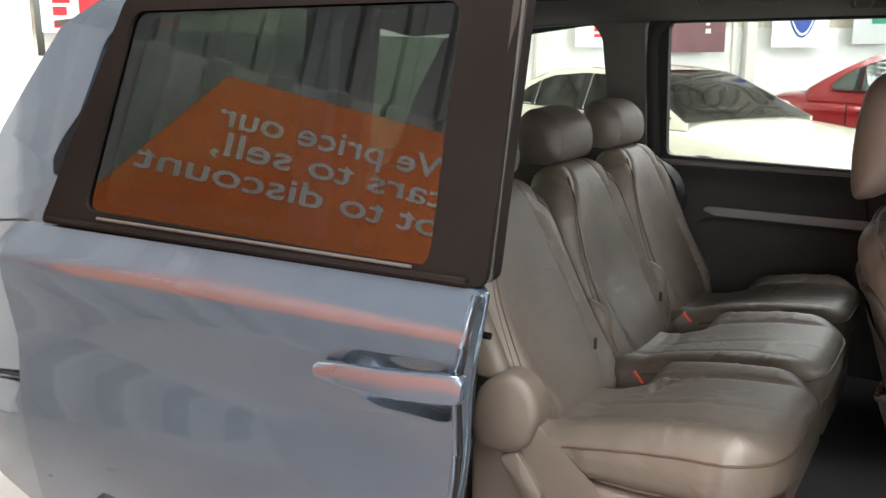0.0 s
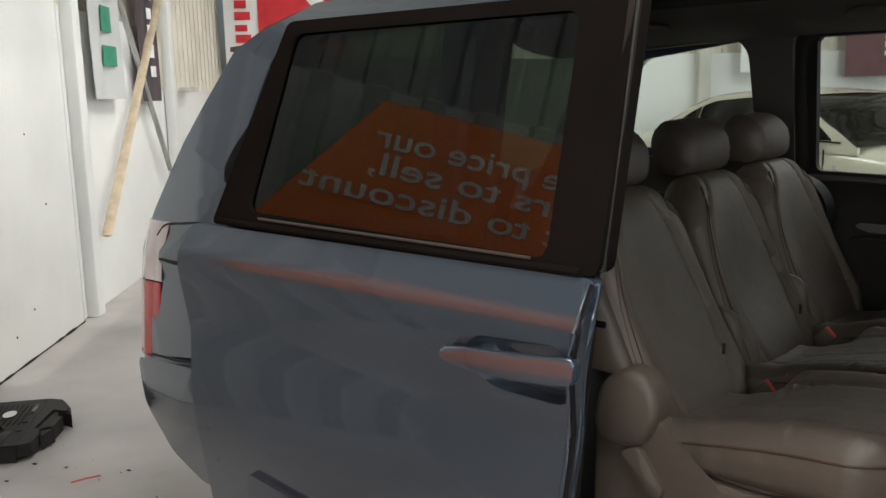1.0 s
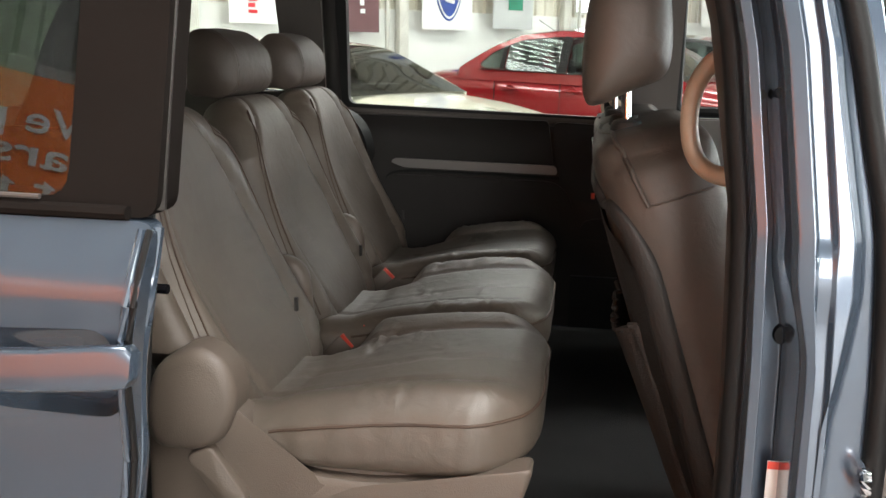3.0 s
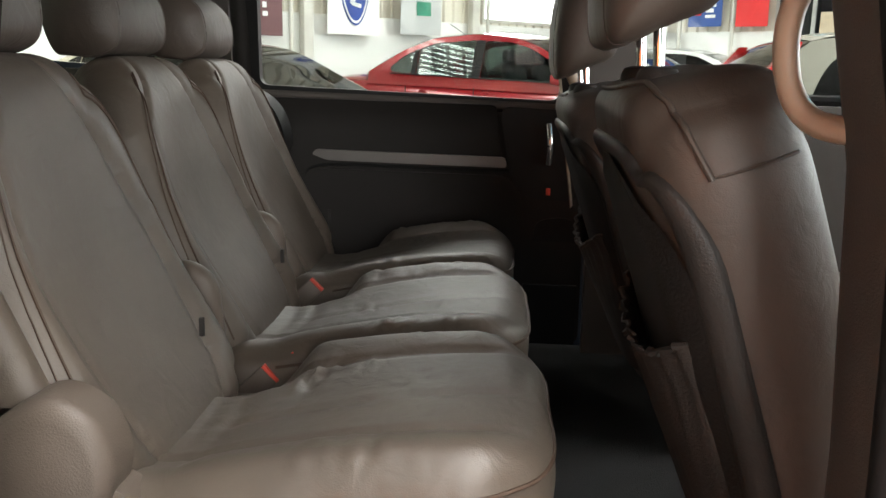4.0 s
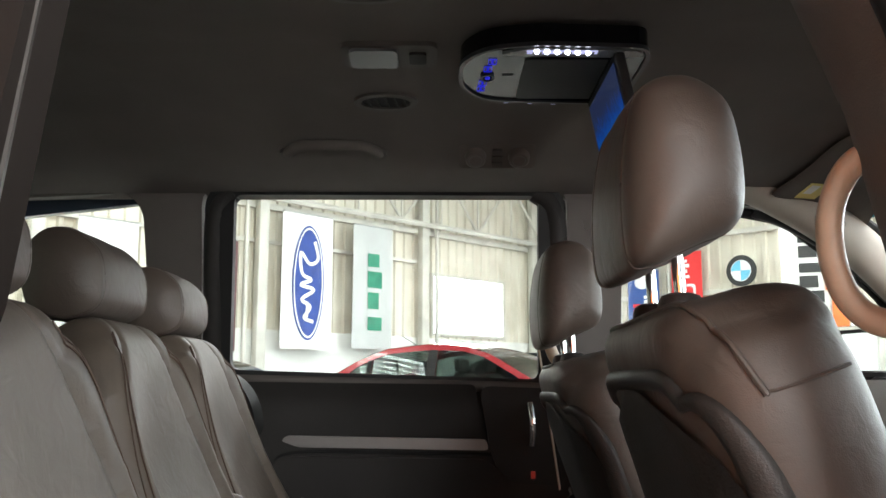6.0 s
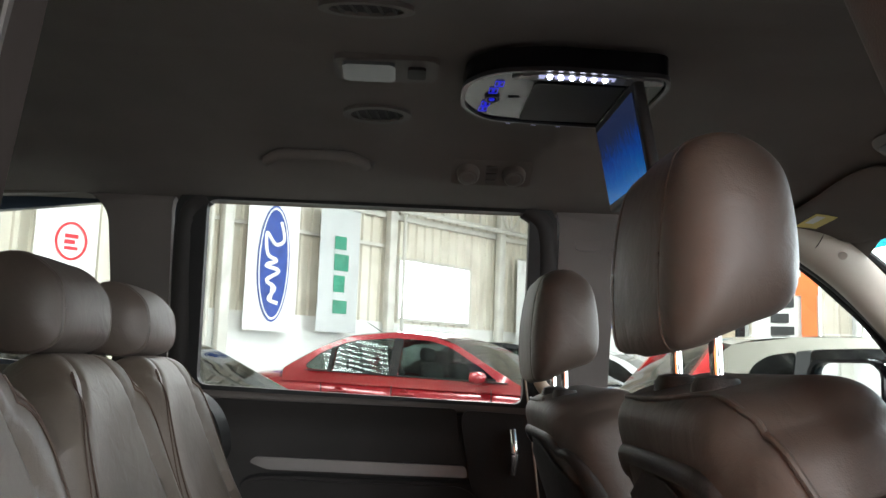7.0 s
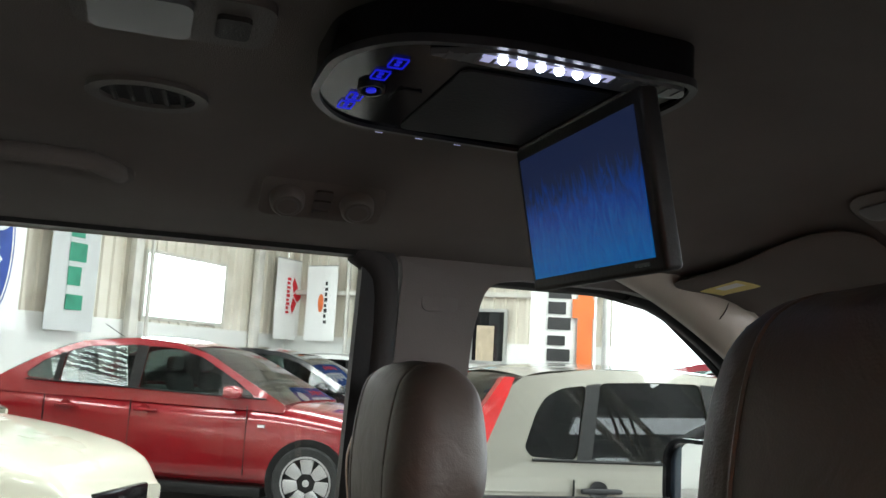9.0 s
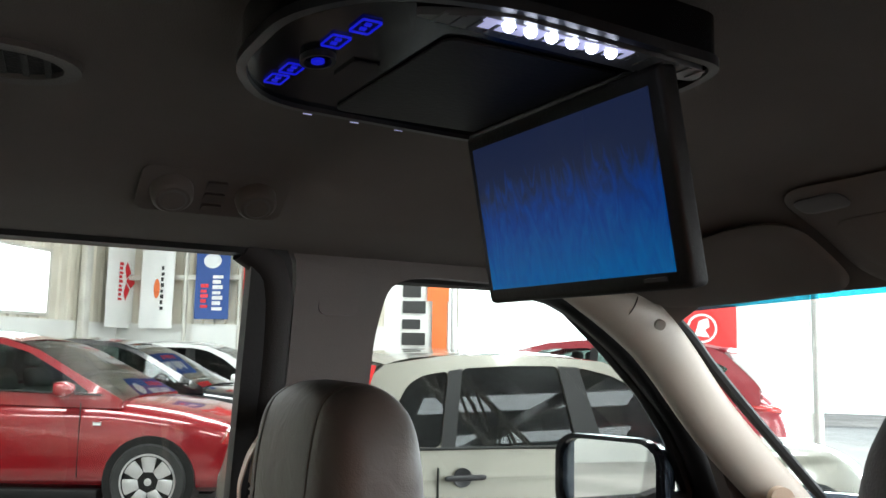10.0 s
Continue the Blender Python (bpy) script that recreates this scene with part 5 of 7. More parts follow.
for s, clear in ((1, False), (1, True), (-1, False), (-1, True)):
    bm = bmesh.new()
    rows = []
    for x, z in ((-2.20, 1.035), (-2.235, 0.95), (-2.265, 0.862)) if clear else ((-2.267, 0.858), (-2.285, 0.78), (-2.325, 0.625)):
        w = outer_y(x, z)
        rows.append([bm.verts.new(p) for p in ((x + 0.05, s * (w + 0.010), z), (x + 0.02, s * (w + 0.012), z), (x - 0.02, s * (w - 0.0), z), (x - 0.045, s * (w - 0.05), z), (x - 0.07, s * (w - 0.16), z))])
    for a, b in zip(rows, rows[1:]):
        for k in range(4):
            bm.faces.new((a[k], a[k + 1], b[k + 1], b[k]))
    made = bmesh.ops.extrude_face_region(bm, geom=list(bm.faces))
    for v in made["geom"]:
        if isinstance(v, bmesh.types.BMVert):
            v.co.x += 0.05
    if clear:
        part("clear_lens", bm, "tail_white", lamp, "clear upper lens", smooth=60)
    else:
        lamp = part("tail_lamp", bm, "tail_red", van, "tall red tail lamp with a clear upper lens", smooth=60)
for name, hole, mat in (("quarter_window", QUARTER, "light_privacy_glass"), ("front_window", FRONT_WINDOW, "window_glass")):
    for s in ((1, -1) if name == "quarter_window" else (1,)):
        part(name, plate(grow(hole, 0.01), [], lambda x, z, s=s: s * (outer_y(x, z) - 0.02), 0.004, LEVELS), mat if not (name == "quarter_window" and s == 1) else "window_glass", van).visible_shadow = False
part("quarter_glass_edge", plate(corners([(-1.665, 1.41), (-1.75, 1.315), (-1.822, 1.238), (-1.852, 1.192), (-1.847, 1.153), (-1.74, 1.15), (-1.63, 1.38)], 0.012), [], lambda x, z: -(outer_y(x, z) + 0.003), 0.004, LEVELS), "gloss_black", van, "black edge of the rear quarter window")
corner_line = smooth_path([(-2.165, 0, 0.994), (-2.12, 0, 1.026), (-2.04, 0, 1.037), (-1.92, 0, 1.045), (-1.955, 0, 1.007), (-2.0, 0, 0.95), (-2.03, 0, 0.929), (-2.15, 0, 0.93)], 4)
part("corner_panel_gap", tube([(p[0], -(outer_y(p[0], p[2]) + 0.001), p[2]) for p in corner_line], 0.003, 6), "rubber", van, "thin gap round the lamp access panel")
part("slider_window", plate(grow(SLIDER_WINDOW, 0.01), [], lambda x, z: outer_y(x, z) - 0.02, 0.004, LEVELS), "window_glass", van, "clear glass of the closed sliding door").visible_shadow = False
for name, hole in (("window_seal", FRONT_WINDOW), ("slider_seal", SLIDER_WINDOW)):
    ring = [Vector((x, outer_y(x, z) - 0.022, z)) for x, z in grow(hole, 0.006)]
    part(name, tube(ring + ring[:1], 0.017, 8, up=(0, 1, 0)), "rubber", van, "black rubber window seal")
for x, s in ((1.57, 1), (1.57, -1), (-1.45, 1), (-1.45, -1)):
    arch = bmesh.new()
    tube([(x, s * 0.68, 0.33), (x, s * 0.978, 0.33)], 0.39, 30, arch)
    part("wheel_arch", arch, "rubber", van)
    wheel(van, x, s * 0.985, 0.33, s)
for s in (1, -1):
    part("bumper_corner", plate(corners([(-2.335, 0.615), (-1.945, 0.66), (-1.895, 0.59), (-1.885, 0.31), (-2.05, 0.295), (-2.2, 0.36), (-2.31, 0.46)], 0.03), [], lambda x, z, s=s: s * (outer_y(x, z) + 0.016 + 0.012 * bump_line(z, 0.50, 0.09)), 0.02, (0.4, 0.45, 0.5, 0.55, 0.6)), "slate_paint", van, "slate blue bumper corner")
    part("panel_gap", tube([(-2.33, s * (outer_y(-2.33, 0.625) + 0.001), 0.626), (-2.1, s * (outer_y(-2.1, 0.65) + 0.001), 0.652), (-1.94, s * (outer_y(-1.94, 0.67) + 0.001), 0.672), (-1.905, s * (outer_y(-1.9, 0.7) + 0.001), 0.74)], 0.004, 6), "rubber", van)
part("underbody", box(-2.2, 2.1, -0.85, 0.85, 0.22, 0.36, 0.03), "rubber", van)

# the open sliding door, standing off the rear quarter
OFF = 0.085
SHOULDER = [(0.80, 0.0), (0.965, 0.019), (0.978, 0.022), (0.988, 0.0225), (1.0, 0.0215), (1.065, -0.002)]
door_y = lambda x, z: -(along(OUTER, z) + OFF + along(SHOULDER, z) - 0.008 * bump_line(z, 0.80, 0.10))
SCOOP = corners([(-0.965, 0.895), (-0.93, 0.944), (-0.738, 0.953), (-0.738, 0.845), (-0.90, 0.848)], 0.03)
door = part("sliding_door", plate(corners([(-1.865, 0.30), (-1.872, 0.7), (-1.865, 1.0), (-1.84, 1.065), (-0.698, 1.062), (-0.705, 0.98), (-0.722, 0.9), (-0.728, 0.80), (-0.745, 0.66), (-0.765, 0.30)], 0.02), [SCOOP], door_y, 0.024, (0.34, 0.5, 0.6, 0.7, 0.76, 0.8, 0.84, 0.88, 0.92, 0.95, 0.965, 0.978, 0.988, 1.0, 1.015, 1.03, 1.05)), "slate_paint", van, "slate blue sliding door standing open along the flank", smooth=30)
DOOR_GLASS = corners([(-0.805, 1.082), (-0.79, 1.49), (-1.535, 1.496), (-1.64, 1.105)], 0.03)
DOOR_FRAME = corners([(-0.702, 1.064), (-0.688, 1.515), (-1.56, 1.525), (-1.775, 1.068)], 0.02)
part("window_frame", plate(DOOR_FRAME, [DOOR_GLASS], lambda x, z: door_y(x, z) + 0.006, 0.05, LEVELS), "black_film", door, "black window frame")
part("glass", plate(grow(DOOR_GLASS, 0.008), [], lambda x, z: -(0.965 - (z - 1.07) * 0.2 + OFF - 0.016), 0.004), "privacy_glass", door, "tinted glass mirroring the orange board").visible_shadow = False
part("belt_strip", tube([(-1.74, door_y(0, 1.07) - 0.001, 1.078), (-0.73, door_y(0, 1.07) - 0.001, 1.070)], 0.008, 8), "black_film", door)
part("chrome_strip", tube([(-1.58, door_y(0, 1.085) - 0.004, 1.094), (-0.83, door_y(0, 1.08) - 0.004, 1.084)], 0.0028, 8), "brushed", door, "thin bright strip below the glass")
part("frame_edge", tube(smooth_path([(-0.712, -1.025, 1.07), (-0.706, -0.985, 1.28), (-0.696, -0.945, 1.51)], 5), 0.012, 8), "bronze_edge", door, "bronze grey edge strip of the frame")
part("edge_seal", tube(smooth_path([(-0.79, -1.0, 0.32), (-0.765, -1.025, 0.66), (-0.742, -1.025, 0.9), (-0.735, -1.01, 1.06), (-0.728, -0.955, 1.3), (-0.716, -0.91, 1.5)], 5), 0.014, 8), "rubber", door)
inner_edge = plate([(-1.84, 0.32), (-1.84, 1.05), (-0.725, 1.05), (-0.742, 0.9), (-0.765, 0.66), (-0.785, 0.32)], [], lambda x, z: -1.025, 0.03)
part("inner_panel", inner_edge, "dark_trim", door)
part("edge_fold", tube(smooth_path([(-0.772, -1.045, 0.32), (-0.75, -1.052, 0.66), (-0.733, -1.05, 0.8), (-0.727, -1.05, 0.9), (-0.712, -1.05, 0.98), (-0.704, -1.038, 1.055)], 5), 0.008, 8), "slate_paint", door, "bright folded door edge")
EDGE = [(0.31, -0.765), (0.66, -0.745), (0.8, -0.7285), (0.9, -0.722), (0.98, -0.705), (1.055, -0.699)]
for off, r, mat in ((0.013, 0.0045, "slate_paint"), (0.004, 0.004, "rubber")):
    part("hem", tube([(along(EDGE, 0.31 + 0.0372 * k) - off, door_y(0, 0.31 + 0.0372 * k) - 0.0005, 0.31 + 0.0372 * k) for k in range(21)], r, 8), mat, door)
bowl = bmesh.new()
mid = (-0.84, 0.898)
rings = []
for r, d in ((1.0, 0.0), (0.985, 0.006), (0.95, 0.020), (0.86, 0.036), (0.7, 0.044), (0.4, 0.047), (0.12, 0.048)):
    rings.append([bowl.verts.new((mid[0] + (x - mid[0]) * r, door_y(x, z) + d, mid[1] + (z - mid[1]) * r)) for x, z in SCOOP])
for a, b in zip(rings, rings[1:]):
    for k in range(len(a)):
        bowl.faces.new((a[k], a[(k + 1) % len(a)], b[(k + 1) % len(a)], b[k]))
bowl.faces.new(rings[-1])
part("handle_recess", bowl, "slate_paint", door, "scooped handle recess", smooth=60)
grip = loft([((x, -1.096 - 0.020 * math.sin(math.pi * min(max((x + 0.99) / 0.29, 0), 1)), 0.905 + 0.05 * (x + 0.985)), (0, 0.012, -0.002), (0, 0.004, h), 6.0) for x, h in ((-0.988, 0.005), (-0.978, 0.013), (-0.93, 0.018), (-0.85, 0.0215), (-0.803, 0.0225), (-0.800, 0.0212), (-0.797, 0.0225), (-0.74, 0.0235), (-0.712, 0.022), (-0.706, 0.014))], 24)
part("handle", grip, "slate_paint", door, "slate blue pull handle", smooth=50)
mould = plate(corners([(-1.66, 0.475), (-1.68, 0.40), (-1.60, 0.345), (-0.78, 0.315), (-0.776, 0.375), (-1.2, 0.425)], 0.02), [], lambda x, z: door_y(x, z) - 0.014, 0.014)
part("side_moulding", mould, "slate_paint", door, "raised moulding low on the door")
part("bolt", tube([(-0.74, -1.0, 0.975), (-0.715, -1.0, 0.975)], 0.006, 8), "gloss_black", door)

# B post of the open doorway
POST_X = [(0.30, 0.022), (0.6, 0.022), (0.9, 0.018), (1.06, 0.012), (1.25, -0.010), (1.42, -0.045), (1.52, -0.095)]
POST_Y = [(0.30, -0.012), (0.9, -0.008), (1.06, 0.0), (1.25, 0.03), (1.42, 0.06), (1.52, 0.075)]

POST_R = [(0.30, -0.010), (0.7, -0.010), (0.86, -0.006), (0.93, 0.006), (1.0, 0.016), (1.06, 0.015), (1.2, 0.007), (1.36, 0.002), (1.52, 0.0)]


def post_section(z):
    """The pressed steel section of the post: lip, channel, and a ridge with a groove that fades out below."""
    low, deep = step_up((1.03 - z) / 0.11), step_up((z - 1.03) / 0.035)
    e = -0.058 + 0.014 * low
    r = along(POST_R, z)
    valley = 0.007 * step_up((1.02 - z) / 0.06) * step_up((z - 0.72) / 0.2)
    line = [(-0.088, -0.84), (-0.087, -0.895), (-0.083, -0.912), (-0.072, -0.914), (-0.070, -0.905), (-0.069, -0.888), (e - 0.004, -0.886), (e, -0.90), (e + 0.003, -0.955), (e + 0.008, -0.964), (-0.034 + 0.006 * low, -0.967), (-0.030, -0.967 + 0.011 * deep + valley), (-0.017, -0.967 + 0.011 * deep + valley), (-0.013, -0.968), (r - 0.012, -0.968), (r - 0.004, -0.962), (r, -0.952), (r + 0.003, -0.938), (0.055, -0.934), (0.058, -0.86), (0.0, -0.83)]
    held = []
    for a, b in zip(line, line[1:] + line[:1]):
        held += [(a[0] + (b[0] - a[0]) * k, a[1] + (b[1] - a[1]) * k) for k in (0.05, 0.13, 0.87, 0.95)]
    return [Vector((x + along(POST_X, z), y + along(POST_Y, z), z)) for x, y in held]


bm = bmesh.new()
rings = [[bm.verts.new(p) for p in post_section(0.30 + 1.22 * k / 96)] for k in range(97)]
for a, b in zip(rings, rings[1:]):
    for k in range(len(a)):
        bm.faces.new((a[k], a[(k + 1) % len(a)], b[(k + 1) % len(a)], b[k]))
post = part("door_post", bm, "slate_paint", van, "bare painted door post in the open doorway", smooth=50)
levels = [0.32, 0.5, 0.7, 0.9, 1.06, 1.15, 1.25, 1.34, 1.42]
part("seal", tube(smooth_path([(-0.091 + along(POST_X, z), -0.868 + along(POST_Y, z), z) for z in levels] + [(-0.24, -0.80, 1.495), (-0.5, -0.80, 1.505), (-1.05, -0.80, 1.505)], 6), 0.014, 10), "rubber", post, "black rubber door seal")
part("front_seal", tube(smooth_path([(0.022 + max(0.0, min(0.024, (1.3 - z) * 0.08)) + along(POST_X, z), -0.94 + along(POST_Y, z), z) for z in levels], 4), 0.012, 10), "rubber", post, "black rubber seal of the front door")
part("plug", moved(lathe([(0.0, -0.010), (0.011, -0.009), (0.014, -0.003), (0.015, 0.004)], 18), Matrix.Translation((-0.028, -0.888, 0.935))), "gloss_black", post, "black rubber plug")
striker = part("striker", tube(smooth_path([(0.052, -0.94, 0.785), (0.052, -0.972, 0.788), (0.052, -0.972, 0.808), (0.052, -0.94, 0.811)], 4), 0.006, 8), "chrome", post, "steel striker loop")
part("striker_plate", box(0.041, 0.063, -0.943, -0.93, 0.735, 0.815, 0.003), "gloss_black", post)
for z in (1.345, 1.20):
    part("bolt", tube([(-0.069 + along(POST_X, z), -0.888 + along(POST_Y, z), z), (-0.069 + along(POST_X, z), -0.897 + along(POST_Y, z), z)], 0.006, 12), "rubber", post)
part("label", box(-0.036, -0.014, -0.915, -0.9125, 0.68, 0.79), "label_white", post, "small white label with a red band")
part("label_band", box(-0.036, -0.014, -0.9162, -0.9152, 0.781, 0.79), "red_plastic", post)
trim = part("post_trim", loft([((x - 0.008, y, z), (0.06, 0, 0), (0, 0.075, 0), 3.0) for x, y, z in ((0.0, -0.79, 0.42), (-0.005, -0.80, 0.8), (-0.015, -0.79, 1.06), (-0.05, -0.765, 1.28), (-0.10, -0.73, 1.46), (-0.13, -0.71, 1.53))], 24), "mid_trim", van, "taupe inner trim of the door post")


def grab_ring(parent, points, r, mat, label):
    return part("grab_handle", tube(smooth_path(points, 8), [r * (1.0 + 0.35 * abs(2 * k / (8 * (len(points) - 1)) - 1) ** 3) for k in range(8 * (len(points) - 1) + 1)], 12), mat, parent, label, smooth=60)


grab_ring(van, [(-0.05, -0.735, 1.248), (-0.078, -0.725, 1.246), (-0.108, -0.718, 1.232), (-0.126, -0.715, 1.20), (-0.131, -0.716, 1.16), (-0.124, -0.722, 1.12), (-0.104, -0.73, 1.096), (-0.07, -0.745, 1.09), (-0.04, -0.755, 1.094)], 0.0115, "tan_plastic", "tan curved pull grip on the door post")
grab_ring(van, [(-0.10, 0.70, 1.275), (-0.15, 0.68, 1.285), (-0.20, 0.66, 1.25), (-0.215, 0.655, 1.18), (-0.20, 0.66, 1.11), (-0.15, 0.69, 1.075), (-0.09, 0.73, 1.08)], 0.014, "tan_plastic", "tan curved pull grip on the door post")

# headliner
LINER = [(0.0, 1.630), (0.24, 1.610), (0.36, 1.592), (0.42, 1.573), (0.48, 1.549), (0.54, 1.534), (0.62, 1.523), (0.745, 1.508)]


def liner_z(x, y):
    level = 0.85 * step_up((x - 0.28) / 0.3) * step_up((0.74 - abs(y)) / 0.12)
    return along(LINER, abs(y)) * (1 - level) + 1.583 * level - 1.2 * max(0.0, x - 0.28) ** 2 - 0.05 * max(0.0, (-1.5 - x))


bm = bmesh.new()
ys = [-0.80, -0.745, -0.62, -0.54, -0.48, -0.42, -0.36, -0.24, -0.12, 0.0, 0.12, 0.24, 0.36, 0.42, 0.48, 0.54, 0.62, 0.745]
xs = [-2.0, -1.7, -1.4, -1.1, -0.8, -0.5, -0.2, 0.0, 0.2, 0.28, 0.34, 0.40, 0.46, 0.52, 0.58]
rows = [[bm.verts.new((x, y, liner_z(x, y))) for y in ys] for x in xs]
for a, b in zip(rows, rows[1:]):
    for k in range(len(ys) - 1):
        bm.faces.new((a[k], a[k + 1], b[k + 1], b[k]))
made = bmesh.ops.extrude_face_region(bm, geom=list(bm.faces))
for v in made["geom"]:
    if isinstance(v, bmesh.types.BMVert):
        v.co.z += 0.012
part("headliner", bm, "headliner", van, "dark warm grey cloth headliner", smooth=60)
part("rail_trim", tube(smooth_path([(-1.1, -0.79, 1.51), (-0.5, -0.79, 1.512), (-0.24, -0.785, 1.505), (-0.16, -0.76, 1.46)], 5), 0.018, 10), "mid_trim", van, "trim along the doorway head")

# left side lining, pillars and doors
lining_holes = [corners([(-1.93, 1.11), (-1.76, 1.49), (-1.25, 1.515), (-1.215, 1.47), (-1.20, 1.11)], 0.03), corners([(-1.075, 1.04), (-1.068, 1.532), (-0.155, 1.532), (-0.15, 1.03)], 0.05), corners([(-0.018, 1.06), (-0.016, 1.40), (0.0, 1.478), (0.06, 1.492), (0.29, 1.488), (0.43, 1.462), (0.55, 1.375), (0.67, 1.28), (0.76, 1.185), (0.84, 1.055)], 0.03)]
part("left_lining", plate([(-2.15, 0.98), (-2.0, 1.25), (-1.84, 1.47), (-1.7, 1.535), (0.36, 1.545), (0.555, 1.475), (0.805, 1.26), (0.99, 1.06), (0.99, 0.98)], lining_holes, inner_y, 0.03, (1.055, 1.09, 1.2, 1.35, 1.51)), "mid_trim", van, "warm grey pillar lining", smooth=50)
part("right_lining", plate([(-2.15, 0.98), (-2.0, 1.25), (-1.84, 1.47), (-1.7, 1.535), (-1.12, 1.535), (-1.12, 0.40), (-2.1, 0.40)], [lining_holes[0]], lambda x, z: -inner_y(x, z), 0.03, (1.055, 1.09, 1.2, 1.35, 1.51)), "mid_trim", van)
part("rear_lower_lining", plate([(-2.2, 0.40), (-2.2, 0.975), (-1.12, 0.975), (-1.12, 0.40)], [], inner_y, 0.03), "mid_trim", van)
a_post = part("windscreen_pillar", tube(smooth_path([(0.228, 0.67, 1.565), (0.368, 0.69, 1.511), (0.538, 0.70, 1.406), (0.728, 0.735, 1.241), (0.928, 0.765, 1.095), (1.05, 0.78, 1.005)], 6), 0.043, 14, flat=1.3), "pale_trim", van, "pale plastic windscreen pillar", smooth=60)
part("pillar_seal", tube(smooth_path([(0.44, 0.675, 1.528), (0.60, 0.692, 1.430), (0.698, 0.712, 1.355), (0.837, 0.737, 1.254), (1.013, 0.762, 1.125), (1.09, 0.775, 1.07)], 6), 0.0115, 8), "rubber", a_post, "black windscreen edge")
part("frame_seal", tube(smooth_path([(0.36, 0.842, 1.512), (0.455, 0.845, 1.478), (0.575, 0.855, 1.408), (0.70, 0.872, 1.308), (0.795, 0.885, 1.212), (0.875, 0.905, 1.085), (0.90, 0.91, 1.03)], 6), 0.030, 10), "rubber", van, "black rubber door frame seal")
part("pillar_joint", moved(lathe([(0.044, -0.0012), (0.0455, 0.0), (0.044, 0.0012)], 30), Matrix.Translation((0.45, 0.695, 1.463)) @ Vector((0.17, 0.01, -0.105)).to_track_quat("Y", "Z").to_matrix().to_4x4()), "dark_trim", a_post, "joint line in the pillar cover")
part("clip_cover", tube([(0.50, 0.642, 1.43), (0.498, 0.637, 1.428)], 0.010, 18), "pale_trim", a_post, "small round clip cover")
part("tweeter", tube([(0.86, 0.70, 1.10), (0.85, 0.68, 1.10)], 0.024, 18), "tan_plastic", a_post, "round tan tweeter cover")
part("belt_anchor", plate(rounded(-0.115, -0.05, 1.425, 1.465, 0.012), [], lambda x, z: 0.72, 0.008), "mid_trim", van)

slide = part("left_sliding_door", plate(corners([(-1.075, 0.42), (-1.075, 1.05), (-0.15, 1.035), (-0.15, 0.42)], 0.03), [], lambda x, z: inner_y(x, z) - 0.012, 0.02, (0.6, 0.9)), "dark_trim", van, "dark grey inner panel of the closed sliding door")
part("window_surround", plate(corners([(-1.062, 1.045), (-1.055, 1.528), (-0.165, 1.528), (-0.16, 1.035)], 0.05), [corners([(-1.0, 1.079), (-0.984, 1.509), (-0.228, 1.507), (-0.225, 1.056)], 0.025)], lambda x, z: inner_y(x, z) - 0.012, 0.03, (1.2, 1.35)), "rubber", slide, "black window surround")
part("surround_rib", tube(smooth_path([(-0.178, 0.792, 1.05), (-0.178, 0.766, 1.2), (-0.18, 0.735, 1.38), (-0.19, 0.712, 1.48), (-0.235, 0.706, 1.52)], 5), 0.027, 12), "dark_trim", slide)
part("surround_rib", tube(smooth_path([(-1.045, 0.792, 1.06), (-1.042, 0.766, 1.2), (-1.04, 0.735, 1.38), (-1.03, 0.714, 1.48), (-0.99, 0.706, 1.52)], 5), 0.027, 12), "dark_trim", slide)
part("upper_panel", plate(corners([(-1.06, 0.905), (-1.06, 1.05), (-0.385, 1.043), (-0.365, 0.905)], 0.012), [], lambda x, z: inner_y(x, z) - 0.02 - 0.03 * max(0.0, (z - 0.99) / 0.06), 0.02, (0.96, 0.99, 1.02)), "dark_trim", slide)
part("sill_cap", tube([(-1.05, 0.785, 1.058), (-0.17, 0.785, 1.036)], 0.017, 10), "mid_trim", slide, "rounded window sill")
part("silver_strip", plate(corners([(-0.862, 0.905), (-0.85, 0.918), (-0.358, 0.910), (-0.352, 0.883), (-0.82, 0.890)], 0.011), [], lambda x, z: 0.765, 0.012), "brushed", slide, "dull silver trim strip")
part("lower_panel", plate(corners([(-0.865, 0.868), (-0.868, 0.78), (-0.82, 0.67), (-0.75, 0.615), (-0.30, 0.60), (-0.30, 0.80), (-0.35, 0.862)], 0.05), [], lambda x, z: 0.772, 0.014), "dark_trim", slide, "padded lower door panel")
bezel = part("handle_bezel", plate(corners([(-0.375, 1.04), (-0.345, 0.86), (-0.30, 0.805), (-0.165, 0.80), (-0.165, 1.032)], 0.03), [], lambda x, z: 0.770, 0.012), "rubber", slide, "black handle bezel")
part("bezel_well", plate(corners([(-0.34, 0.99), (-0.31, 0.87), (-0.20, 0.87), (-0.20, 0.99)], 0.025), [], lambda x, z: 0.768, 0.002), "rubber", bezel)
part("panel_groove", tube(smooth_path([(-0.33, 0.7705, 0.872), (-0.60, 0.7705, 0.876), (-0.84, 0.7705, 0.875), (-0.885, 0.7705, 0.83), (-0.878, 0.7705, 0.75), (-0.84, 0.7705, 0.67), (-0.76, 0.7705, 0.61)], 5), 0.006, 8), "rubber", slide)
part("lever", tube(smooth_path([(-0.25, 0.752, 0.998), (-0.246, 0.742, 0.96), (-0.245, 0.742, 0.93), (-0.247, 0.752, 0.896)], 5), 0.009, 10), "chrome", bezel, "chrome release lever")
